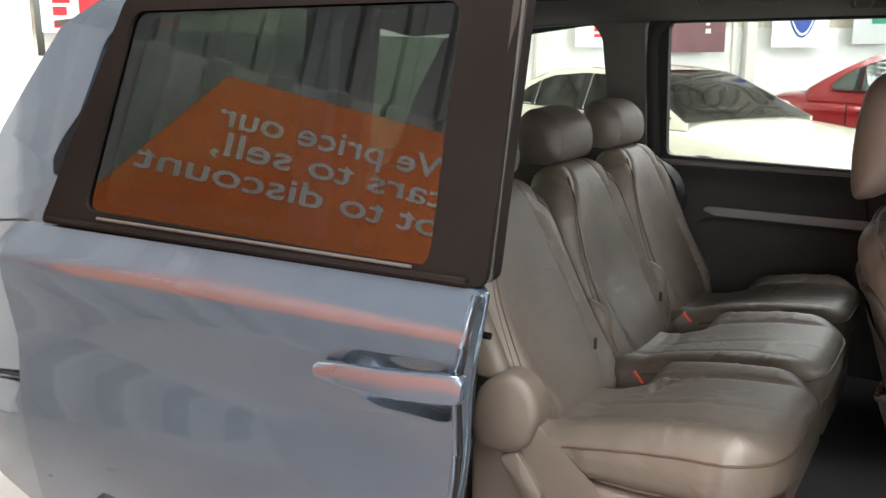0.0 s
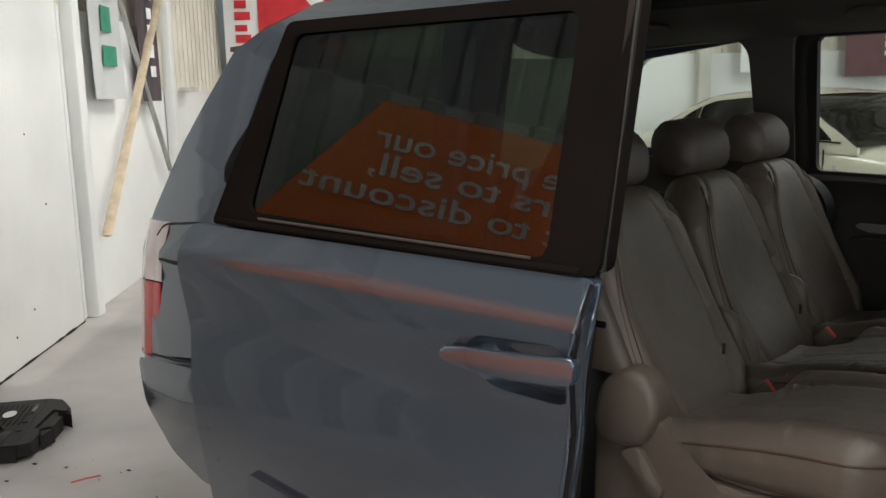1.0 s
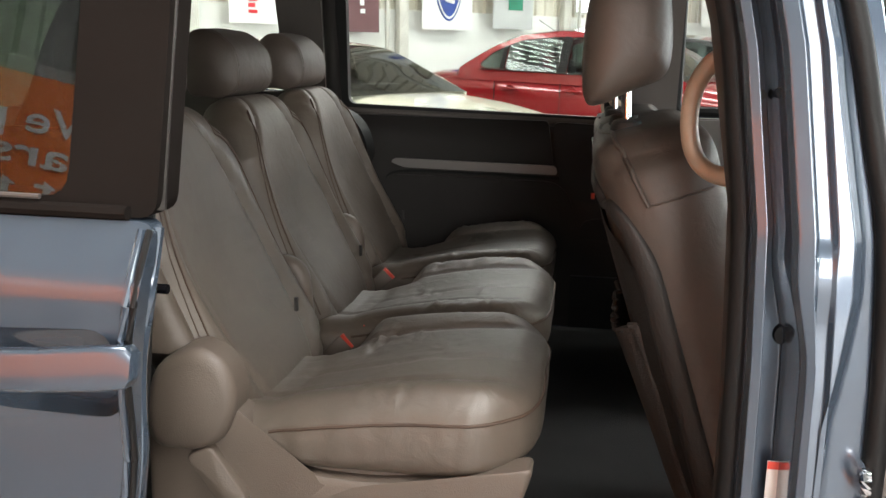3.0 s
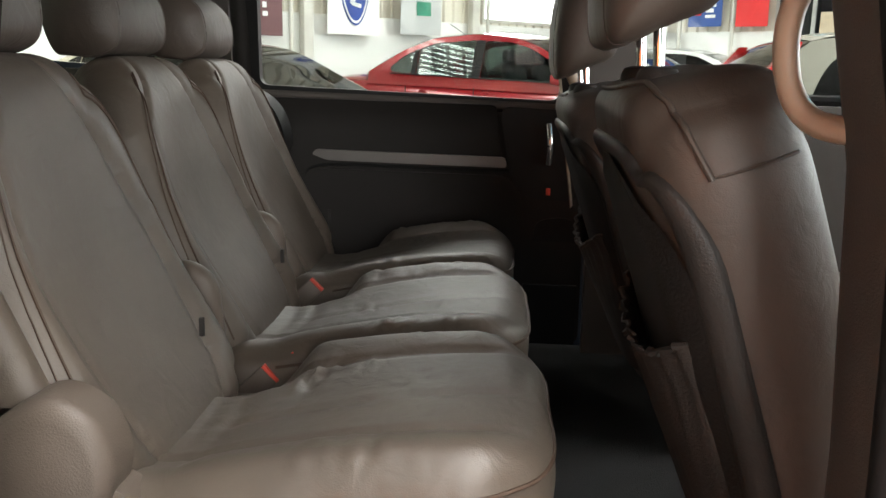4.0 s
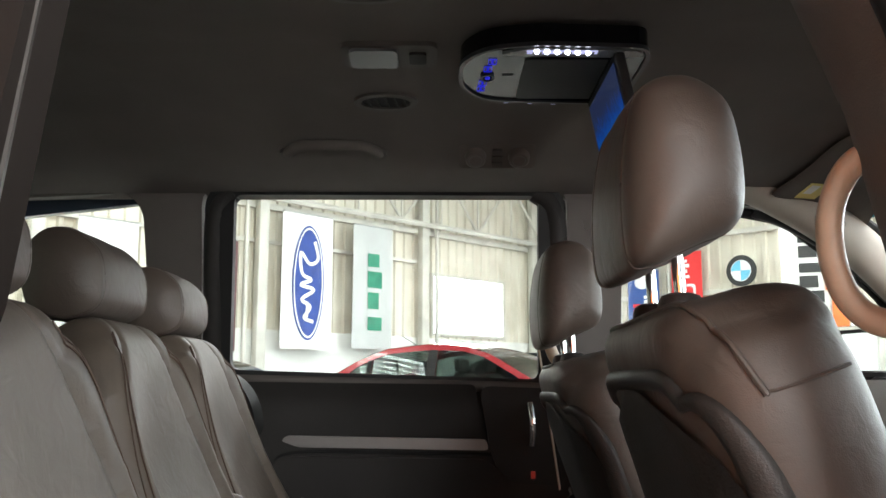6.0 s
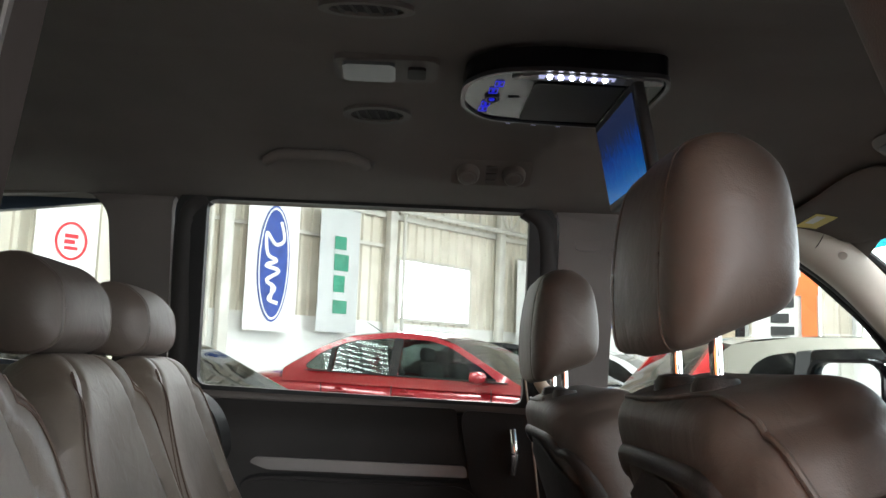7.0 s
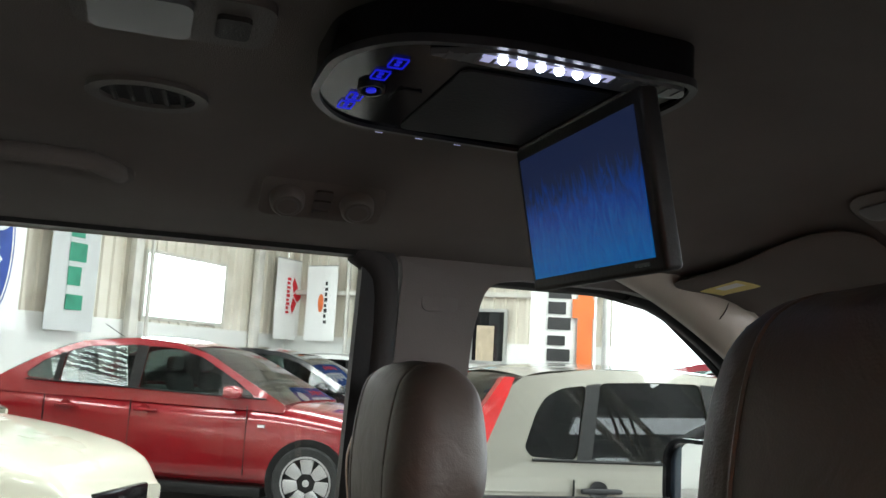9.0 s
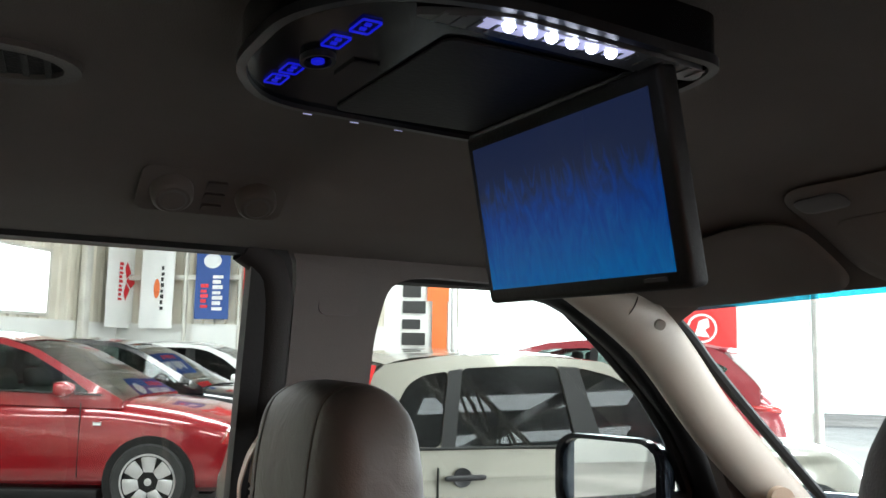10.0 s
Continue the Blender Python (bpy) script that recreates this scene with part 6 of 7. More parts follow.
part("lock_mark", box(-0.25, -0.239, 0.748, 0.752, 0.816, 0.834, 0.001), "red_plastic", bezel, "small red lock mark")
part("speaker", plate(corners([(-0.28, 0.75), (-0.27, 0.60), (-0.17, 0.59), (-0.17, 0.76)], 0.04), [], lambda x, z: 0.764, 0.008), "rubber", slide, "oval speaker cover")
part("kick_panel", plate([(-0.30, 0.58), (-0.30, 0.42), (-0.16, 0.42), (-0.16, 0.58)], [], lambda x, z: 0.755, 0.02), "rubber", slide)
part("left_front_door", plate([(-0.14, 0.40), (-0.14, 1.055), (1.08, 1.055), (1.08, 0.40)], [], lambda x, z: inner_y(x, z) - 0.01, 0.03, (0.9,)), "mid_trim", van, "warm grey inner panel of the passenger door")
front_door_outline = corners([(0.0, 0.34), (0.0, 1.06), (-0.01, 1.52), (0.22, 1.515), (0.40, 1.475), (0.80, 1.165), (0.98, 1.02), (1.0, 0.48), (0.88, 0.34)], 0.04)
swing = Matrix.Translation((1.0, -0.95, 0)) @ pose(0, 0, 0, 0, 0, 72) @ Matrix.Translation((-1.0, 0.95, 0))
open_front = part("front_door", moved(plate(front_door_outline, [FRONT_WINDOW], lambda x, z: -outer_y(x, z), 0.05, LEVELS), swing), "slate_paint", van, "slate blue front door swung open")
part("window_pane", moved(plate(grow(FRONT_WINDOW, 0.01), [], lambda x, z: -outer_y(x, z) + 0.02, 0.004, LEVELS), swing), "window_glass", open_front).visible_shadow = False
part("door_lining", moved(plate([(0.04, 0.38), (0.04, 1.055), (0.96, 1.03), (0.95, 0.48), (0.86, 0.38)], [], lambda x, z: -outer_y(x, z) + 0.054, 0.03, LEVELS), swing), "mid_trim", open_front, "warm grey door lining")
part("right_pillar", tube(smooth_path([(0.40, -0.69, 1.515), (0.55, -0.70, 1.43), (0.75, -0.735, 1.265), (0.95, -0.765, 1.10), (1.06, -0.78, 1.02)], 6), 0.05, 14), "pale_trim", van)
part("carpet", box(-2.2, 1.2, -0.86, 0.80, 0.362, 0.40, 0.004), "carpet", van, "black carpeted floor")
part("door_sill", box(-1.06, -0.07, -0.95, -0.80, 0.34, 0.405, 0.012), "dark_trim", van)

# dashboard
dash = part("dashboard", box(0.78, 1.1, -0.79, 0.79, 0.62, 1.01, 0.07, 4), "mid_trim", van, "warm grey dashboard")
part("dash_top", box(0.77, 1.2, -0.78, 0.78, 1.0, 1.035, 0.016, 3), "dark_trim", dash)
pod = part("vent_pod", rounded_block((0.738, 0.66, 0.93), (0.80, 0.80, 1.05), (0.012, 0.03, 0.03), (6, 10, 10), lambda p: Vector((p.x + 0.10 * (p.z - 0.93), p.y, p.z))), "mid_trim", dash, "rounded end of the dashboard", smooth=60)
vent = part("air_vent", rounded_block((0.730, 0.688, 0.957), (0.75, 0.786, 1.024), (0.004, 0.016, 0.016), (3, 10, 8), lambda p: Vector((p.x + 0.10 * (p.z - 0.93), p.y, p.z))), "rubber", pod, "black air vent", smooth=60)
part("vent_rim", tube([(0.731 + 0.10 * (z - 0.93), y, z) for y, z in rounded(0.683, 0.791, 0.952, 1.029, 0.02)] + [(0.731 + 0.10 * (0.972 - 0.93), 0.683, 0.972)], 0.0045, 8, up=(1, 0, 0)), "brushed", vent, "silver rim")
for k in range(4):
    part("slat", box(0.728 + 0.0013 * k, 0.735 + 0.0013 * k, 0.694, 0.780, 0.968 + 0.0135 * k, 0.9725 + 0.0135 * k, 0.001), "dark_trim", vent)
part("slider", box(0.722, 0.736, 0.728, 0.744, 0.984, 0.989, 0.001), "brushed", vent, "small silver vane lever")
part("steering_column", tube([(0.85, -0.40, 0.95), (0.62, -0.40, 1.02)], 0.04, 14), "dark_trim", van)
wheel_ring = bmesh.new()
lathe([(0.19 + 0.014 * math.cos(a), 0.014 * math.sin(a)) for a in (2 * math.pi * k / 10 for k in range(11))], 36, wheel_ring)
part("steering_wheel", moved(wheel_ring, Matrix.Translation((0.60, -0.40, 1.02)) @ pose(0, 0, 0, 0, 20, 90)), "dark_trim", van)

# sun visors, overhead console, roof lamps and vents
def hung(lo, hi, r, n, bend=lambda p: p):
    """A soft-edged block hanging under the headliner and following it, z measured down from the cloth."""
    def place(p):
        q = bend(p)
        return Vector((q.x, q.y, liner_z(q.x, q.y) + p.z))
    return rounded_block(lo, hi, r, n, place)


for s in (1, -1):
    visor = part("sun_visor", hung((0.37, min(s * 0.275, s * 0.665), -0.030), (0.555, max(s * 0.275, s * 0.665), -0.010), (0.05, 0.05, 0.009), (14, 22, 4), lambda p: Vector((p.x + 0.20 * (0.42 - abs(p.y)) * (0.555 - p.x) / 0.185, p.y, p.z))), "headliner", van, "cloth sun visor folded up", smooth=60)
    part("warning_label", hung((0.385, min(s * 0.53, s * 0.635), -0.0315), (0.435, max(s * 0.53, s * 0.635), -0.0298), (0.002, 0.002, 0.0004), (4, 8, 2)), "label_yellow", visor, "yellow warning label")
    part("label_text", hung((0.392, min(s * 0.54, s * 0.60), -0.0318), (0.412, max(s * 0.54, s * 0.60), -0.0314), (0.001, 0.001, 0.0001), (4, 6, 2)), "label_white", visor, "white text block on the label")
console = part("overhead_console", hung((0.345, -0.268, -0.014), (0.57, 0.268, -0.002), (0.06, 0.06, 0.006), (18, 34, 4), lambda p: Vector((p.x + 0.025 * (1 - (p.y / 0.268) ** 2) * (0.57 - p.x) / 0.225, p.y, p.z))), "console_plastic", van, "overhead console with map lamps", smooth=60)
for s in (1, -1):
    part("map_lamp", hung((0.372, min(s * 0.175, s * 0.25), -0.0165), (0.408, max(s * 0.175, s * 0.25), -0.012), (0.014, 0.016, 0.002), (8, 12, 3)), "lamp_clear", console, "small map lamp lens")
part("glasses_lid", hung((0.43, -0.235, -0.0175), (0.53, 0.235, -0.012), (0.03, 0.03, 0.002), (10, 26, 3)), "console_plastic", console, "lid of the glasses holder")
part("rear_mirror", loft([((0.56, y, 1.46), (0.02 * q, 0, 0), (0, 0, 0.035 * q), 3.0) for y, q in ((-0.12, 0.3), (-0.11, 0.9), (0.0, 1.0), (0.11, 0.9), (0.12, 0.3))], 16), "dark_trim", van)


def on_liner(x, y, drop=0.0, tip=0.0):
    """A pose on the headliner, z pointing down out of it."""
    slope = math.degrees(math.atan2(liner_z(x, y + 0.02) - liner_z(x, y - 0.02), 0.04))
    return Matrix.Translation((x, y, liner_z(x, y) - drop)) @ pose(0, 0, 0, slope + tip, 0, 0)


def flat_on(outline, depth, holes=()):
    """A flat block hanging below z = 0 from an outline in (x, y)."""
    bm = plate(outline, holes, lambda x, z: depth, depth)
    for v in bm.verts:
        v.co = Vector((v.co.x, v.co.z, -v.co.y))
    return bm


dome = part("dome_lamp", moved(flat_on(rounded(-0.085, 0.085, -0.045, 0.045, 0.02), 0.010), on_liner(-0.56, 0.035)), "mid_trim", van, "roof lamp with a clear lens and a switch")
part("lens", moved(flat_on(rounded(-0.07, 0.015, -0.035, 0.035, 0.012), 0.016), on_liner(-0.56, 0.035)), "lamp_clear", dome, "clear ribbed lens")
part("switch", moved(flat_on(rounded(0.035, 0.065, -0.02, 0.02, 0.006), 0.015), on_liner(-0.56, 0.035)), "dark_trim", dome)
for y in (0.25, -0.25):
    spot = on_liner(-0.58, y)
    v = part("roof_vent", moved(flat_on(oval(0, 0, 0.064, 0.040), 0.007, [oval(0, 0, 0.050, 0.028)]), spot), "mid_trim", van, "oval roof air vent with dark slats")
    part("well", moved(flat_on(oval(0, 0, 0.052, 0.030), 0.002), spot), "carpet", v)
    for k in range(5):
        part("slat", moved(flat_on([(-0.041 + 0.018 * k, -0.022), (-0.036 + 0.018 * k, -0.022), (-0.030 + 0.018 * k, 0.022), (-0.035 + 0.018 * k, 0.022)], 0.0055), spot), "dark_trim", v)
for x0, x1, y in ((-0.80, -0.62, 0.43), (-1.60, -1.40, 0.43)):
    bow = [(x0 - 0.012, y + 0.028, 0.004), (x0 - 0.004, y + 0.006, 0.014), (x0 + 0.018, y - 0.020, 0.020), (x0 + 0.05, y - 0.028, 0.022), (x1 - 0.05, y - 0.028, 0.022), (x1 - 0.018, y - 0.020, 0.020), (x1 + 0.004, y + 0.006, 0.014), (x1 + 0.012, y + 0.028, 0.004)]
    grip = part("ceiling_grip", tube(smooth_path([(gx, gy, liner_z(0, gy) - drop) for gx, gy, drop in bow], 6), 0.0125, 12), "headliner", van, "folding ceiling grip")
    for gx in (x0 - 0.012, x1 + 0.012):
        part("grip_foot", moved(flat_on(oval(0, 0, 0.018, 0.013), 0.010), on_liner(gx, y + 0.028)), "mid_trim", grip, "grip mounting foot")
panel = part("climate_panel", moved(flat_on(rounded(-0.085, 0.085, -0.034, 0.034, 0.012), 0.006), on_liner(-0.344, 0.462, 0.004, -16)), "headliner", van, "rear climate control panel")
for dx in (-0.049, 0.048):
    k = part("knob", moved(lathe([(0.0245, 0.0), (0.023, 0.014), (0.019, 0.018), (0.0, 0.018)], 24), on_liner(-0.344 + dx, 0.462, 0.004, -16) @ pose(0, 0, -0.005, -90, 0, 0)), "console_plastic", panel, "round grey control knob")
    part("knob_ring", moved(lathe([(0.016, 0.0185), (0.013, 0.0195)], 24), on_liner(-0.344 + dx, 0.462, 0.004, -16) @ pose(0, 0, -0.005, -90, 0, 0)), "brushed", k)
for k in range(3):
    part("button", moved(flat_on(rounded(-0.012, 0.012, -0.02 + 0.018 * k, -0.008 + 0.018 * k, 0.003), 0.010), on_liner(-0.344, 0.462, 0.004, -16)), "mid_trim", panel)

# left door mirror, its head turned in towards the cabin
head = Matrix.Translation((0.70, 1.025, 1.107)) @ pose(0, 0, 0, 0, 0, 20)
mirror = part("door_mirror", moved(loft([((x, 0, 0), (0, 0.13 * q, 0), (0, 0, 0.088 * q), 3.2) for x, q in ((0.0, 0.96), (0.02, 1.0), (0.07, 0.95), (0.12, 0.75), (0.15, 0.4))], 26), head), "slate_paint", van, "slate blue door mirror", smooth=60)
face = head @ pose(-0.004, 0, 0, 0, 0, -90)
part("mirror_rim", moved(plate(rounded(-0.132, 0.132, -0.09, 0.09, 0.05), [rounded(-0.122, 0.122, -0.080, 0.080, 0.045)], lambda x, z: -0.014, 0.024), face), "gloss_black", mirror)
part("mirror_glass", moved(plate(rounded(-0.124, 0.124, -0.082, 0.082, 0.045), [], lambda x, z: -0.004, 0.004), face @ pose(0, 0, 0, 0, 0, -5)), "mirror", mirror, "mirror glass")
part("mirror_arm", box(0.68, 0.76, 0.90, 0.95, 1.02, 1.065, 0.012), "rubber", mirror)


# ---- seats ----
def bump_at(u, centre, width):
    return math.exp(-((u - centre) / width) ** 2)


def shell(nu, nv, front, back, dense=False):
    """A closed cushion from two skins over (u, v) in -1..1, sharing their rim."""
    bm = bmesh.new()
    at = [2 * j / nv - 1 for j in range(nv + 1)]
    if dense:
        at = [math.sin(math.pi / 2 * math.sin(math.pi / 2 * v)) for v in at]
    f = [[bm.verts.new(front(2 * i / nu - 1, at[j])) for i in range(nu + 1)] for j in range(nv + 1)]
    b = [[f[j][i] if i in (0, nu) or j in (0, nv) else bm.verts.new(back(2 * i / nu - 1, at[j])) for i in range(nu + 1)] for j in range(nv + 1)]
    for g in (f, b):
        for j in range(nv):
            for i in range(nu):
                bm.faces.new((g[j][i], g[j][i + 1], g[j + 1][i + 1], g[j + 1][i]))
    return bm


def squared(u, v, p=6):
    """A rounded square: (u, v) in the square moved onto a superellipse of power p."""
    m = max(abs(u), abs(v))
    if m < 1e-6:
        return 0.0, 0.0
    k = m / (abs(u) ** p + abs(v) ** p) ** (1 / p)
    return u * k, v * k


def dome_fall(u, v, p=4):
    """1 in the middle falling to 0 at the rim."""
    return (1 - abs(u) ** p) ** 0.5 * (1 - abs(v) ** p) ** 0.5


def closed_path(points, steps=5):
    """A smooth closed line through (x, z) points."""
    n, out = len(points), []
    for i in range(n):
        a, b, c, d = (Vector(points[(i + k - 1) % n]) for k in range(4))
        for k in range(steps):
            t = k / steps
            out.append(0.5 * (2 * b + (c - a) * t + (2 * a - 5 * b + 4 * c - d) * t * t + (3 * b - a - 3 * c + d) * t ** 3))
    return out


TALL_REST = [(0.64 * x, z) for x, z in ((-0.090, -0.102), (-0.104, -0.03), (-0.096, 0.05), (-0.072, 0.092), (-0.005, 0.108), (0.062, 0.084), (0.086, 0.035), (0.096, -0.03), (0.078, -0.062), (0.0, -0.088), (-0.05, -0.105))]
LOW_REST = [(-0.050, -0.060), (-0.066, -0.01), (-0.062, 0.038), (-0.036, 0.068), (0.0, 0.068), (0.032, 0.050), (0.054, 0.022), (0.060, -0.018), (0.052, -0.052), (0.022, -0.068), (-0.02, -0.066)]


def headrest(parent, c, w, profile, lean, posts=(), base_z=0.0, grow_by=1.0, hide="leather", seam=0.846):
    """A padded block: c its middle, w its half width, its side outline in (x, z), and post places in y."""
    loop = [p * grow_by for p in closed_path(profile)]
    place = Matrix.Translation(c) @ pose(0, 0, 0, 0, lean, 0)
    half = [(-0.84 - 0.16 * (1 - q ** 2.6), q) for q in (0.03, 0.2, 0.35, 0.5, 0.63, 0.75, 0.85, 0.92)] + [(-0.862, 0.955), (-0.85, 0.978), (-0.845, 0.978), (-0.83, 0.988), (-0.78, 0.998), (-0.4, 1.02)]
    if seam < 0.7:
        half = [(-seam - (1 - seam) * (1 - q ** 2.6) ** (1 / 2.6), q) for q in (0.03, 0.2, 0.35, 0.5, 0.63, 0.75, 0.85, 0.92, 0.965)] + [(-seam - 0.10, 0.992), (-seam - 0.015, 0.998), (-seam, 0.985), (-seam + 0.015, 0.998), (-seam + 0.06, 1.008), (-seam * 0.5, 1.02)]
    rows = half + [(0.0, 1.025)] + [(-y, q) for y, q in half[::-1]]
    bm = bmesh.new()
    top = max(p[1] for p in loop)
    shaped = lambda y, q, p: Vector((p[0] * q, y * w * (1 - 0.09 * max(p[1] * q / top, 0) ** 2), p[1] * q + 0.003 * q * noise.noise(Vector((p[0] * 25, y * 3 + c[1] * 9, p[1] * 25)))))
    rings = [[bm.verts.new(shaped(y, q, p)) for p in loop] for y, q in rows]
    for a, b in zip(rings, rings[1:]):
        for k in range(len(a)):
            bm.faces.new((a[k], a[(k + 1) % len(a)], b[(k + 1) % len(a)], b[k]))
    bm.faces.new(rings[0][::-1])
    bm.faces.new(rings[-1])
    hr = part("headrest", moved(bm, place), hide, parent, "padded leather headrest", smooth=70)
    for s in (1, -1):
        line = [shaped(s * seam, 0.988 if seam > 0.7 else 0.992, p) for p in loop]
        part("piping", moved(tube(line + line[:1], 0.0018, 6), place), hide, hr)
    for y in posts:
        x = c[0] + 0.0
        part("headrest_post", tube([(x, c[1] + y, c[2] - 0.06), (x + 0.004, c[1] + y, base_z)], 0.0065, 14), "chrome", hr, "chrome headrest post")
        part("post_collar", lathe_z((x + 0.004, c[1] + y, base_z + 0.002), [(0.026, -0.016), (0.025, -0.006), (0.021, 0.001), (0.012, 0.004), (0.0066, 0.004)]), "rim_vinyl", hr)
    return hr


def lathe_z(p, profile, n=18):
    return moved(lathe(profile, n), Matrix.Translation(p) @ pose(0, 0, 0, 90, 0, 0))


def wrinkle(along_fold, across_fold, seed):
    """Short fine folds in loose patches."""
    patch = max(0.0, noise.noise(Vector((along_fold * 9 + seed, across_fold * 11, seed * 1.7))) + 0.05)
    return patch * (noise.noise(Vector((along_fold * 16 + across_fold * 20, across_fold * 75, seed))) + 0.7 * noise.noise(Vector((along_fold * 60, across_fold * 120 + along_fold * 50, seed + 3))))


def crease(x, y, z, size=0.004):
    fold = noise.noise(Vector((x * 5 + 1.5, y * 6, z * 7)))
    return size * (0.35 * fold + 0.5 * max(0.0, fold) * noise.noise(Vector((x * 16, y * 12 + 4, z * 30))))


def rear_seat(yc, label, outer=False, seed=0, back_by=0.0):
    s = thing("rear_seat", label, "seat", Matrix.Translation((0, yc, 0)), group="second row seats")
    hw = 0.228

    x0, x1, z0, z1 = -0.80, -0.312 + back_by, 0.630, 0.760

    def cushion(p):
        """The block bent into a seat: lower at its back, tucked up under its nose, with bolsters, seams and folds on top."""
        f, up = min(max((p.x + 0.73) / 0.36, 0.0), 1.0), (p.z - z0) / (z1 - z0)
        a, b = p.y / hw, (p.x + 0.566) / 0.24
        nose = max(0.0, (p.x - x1 + 0.12) / 0.12)
        z = p.z - 0.055 * (1 - f * (2 - f)) * up - 0.055 * up * step_up((a - 0.3) / 0.4) * step_up((-0.22 - b) / 0.3) + 0.01 * nose ** 1.6 * (1 - up)
        lift = min(max((up - 0.86) / 0.14, 0.0), 1.0) * min(1.0, (1 - min(abs(a), 1.0)) * 9) * min(1.0, max(0.0, (x1 - p.x) * 14))
        z += lift * (0.011 * bump_at(abs(a), 0.80, 0.15) - 0.011 * bump_at(a, 0.0, 0.5) * bump_at(b, -0.3, 0.6))
        z -= lift * 0.007 * (bump_at(a, 0.56 + 0.05 * b, 0.028) + bump_at(a, -0.56 - 0.05 * b, 0.028))
        z -= lift * 0.004 * bump_at(a, -0.10, 0.035) * (1 if -0.6 < b < 0.9 else 0.3)
        z -= lift * 0.003 * bump_at(b, -0.52 - 0.1 * abs(a), 0.05)
        z += lift * (crease(p.x, p.y + yc + seed, z, 0.005) + 0.013 * wrinkle(p.y, p.x, seed + 2) * bump_at(b, 0.1, 0.6))
        wall = min(max((0.98 - up) * 8, 0.0), 1.0) * min(max((up - 0.05) * 8, 0.0), 1.0)
        out = 0.004 * wall * (noise.noise(Vector((p.x * 11 + seed, p.z * 15, a * 2))) + 0.6 * noise.noise(Vector((p.x * 30, p.z * 9 + p.x * 14, seed)))) + 0.008 * math.sin(math.pi * min(max(up, 0), 1))
        side = min(max((abs(a) - 0.9) * 10, 0.0), 1.0)
        x = p.x + out * 0.8 * min(1.0, nose) - 0.055 * min(nose, 1.0) * abs(a) ** 5
        return Vector((x, p.y * (1 - 0.05 * nose ** 2) + math.copysign(out, a) * side, z))

    seat = part("cushion", rounded_block((x0, -hw, z0), (x1, hw, z1), (0.055, 0.034, 0.034), (60, 50, 16), cushion), "leather", s, "creased taupe leather cushion", smooth=75)
    # the sewn edge between top and wall, round three sides
    rim = [(x0 + 0.10 + 0.0125 * k, hw) for k in range(int((x1 - x0 - 0.155) / 0.0125))]
    rim += [(x1 - 0.055 + 0.055 * math.sin(a), hw - 0.034 + 0.034 * math.cos(a)) for a in (math.pi / 2 * k / 8 for k in range(9))]
    rim += [(x1, (hw - 0.034) * (1 - k / 12)) for k in range(1, 12)]
    rim += [(x1, 0.0)] + [(x, -y) for x, y in reversed(rim)]
    part("side_seam", tube([cushion(Vector((x, y, z0 + (z1 - z0) * 0.74))) + Vector((0.0006, 0, 0)) for x, y in rim], 0.0026, 6), "stitch", seat)
    part("seat_base", box(-0.80, -0.365, -hw + 0.012, hw - 0.012, 0.41, 0.645, 0.03, 3), "hard_taupe", s, "taupe plastic seat base")

    def axis(v):
        t = (v + 1) / 2
        return Vector((-0.765 + back_by - 0.235 * t - 0.03 * math.sin(math.pi * t), 0, 0.64 + 0.50 * t))

    def half(t):
        return along([(0, 0.20), (0.15, 0.212), (0.55, 0.212), (0.74, 0.195), (0.88, 0.165), (1.0, 0.125)], t)

    def back_front(u, v):
        a, b = squared(u, v, 9)
        t = (b + 1) / 2
        p = axis(b)
        lift = dome_fall(u, v, 8)
        d = 0.072 * dome_fall(u, v, 6)
        d += 0.020 * bump_at(abs(a), 0.84, 0.14) * lift - 0.022 * (1 - a * a) * bump_at(t, 0.45, 0.4) * dome_fall(u, v)
        d -= 0.013 * bump_at(abs(a), 0.50 + 0.22 * math.sin(math.pi * min(t * 1.1, 1)), 0.035) * dome_fall(u, v, 10)
        d += 0.0035 * wrinkle(half(t) * a, p.z, seed + 5) * bump_at(t, 0.3, 0.3) * lift
        q = Vector((p.x + d * 0.94, half(t) * a, p.z + d * 0.3))
        q.x += crease(q.x + seed, q.y + yc, q.z, 0.002) * lift
        return q

    def back_back(u, v):
        a, b = squared(u, v, 9)
        p = axis(b)
        d = -0.06 * dome_fall(u, v, 10)
        return Vector((p.x + d * 0.94, half((b + 1) / 2) * a, p.z + d * 0.3))

    back = part("backrest", shell(44, 100, back_front, back_back), "leather", s, "creased taupe leather backrest", smooth=70)
    for side in (1, -1):
        for off, r in ((0.0, 0.0016), (0.035, 0.0011)):
            part("stitched_seam", tube([back_front(side * (0.93 + off - 0.16 * k / 36), -0.75 + 1.62 * k / 36) + Vector((0.001, 0, 0)) for k in range(37)], r, 5), "stitch", back)
    # headrest in the darker leather copy: shade held in the colour
    headrest(s, (-1.018 + back_by, 0, 1.209), 0.116, LOW_REST, -4, hide="shaded_leather", seam=0.80)
    part("tag", box(-0.772, -0.766, 0.100, 0.106, 0.775, 0.80), "seat_panel", s, "small side tag")
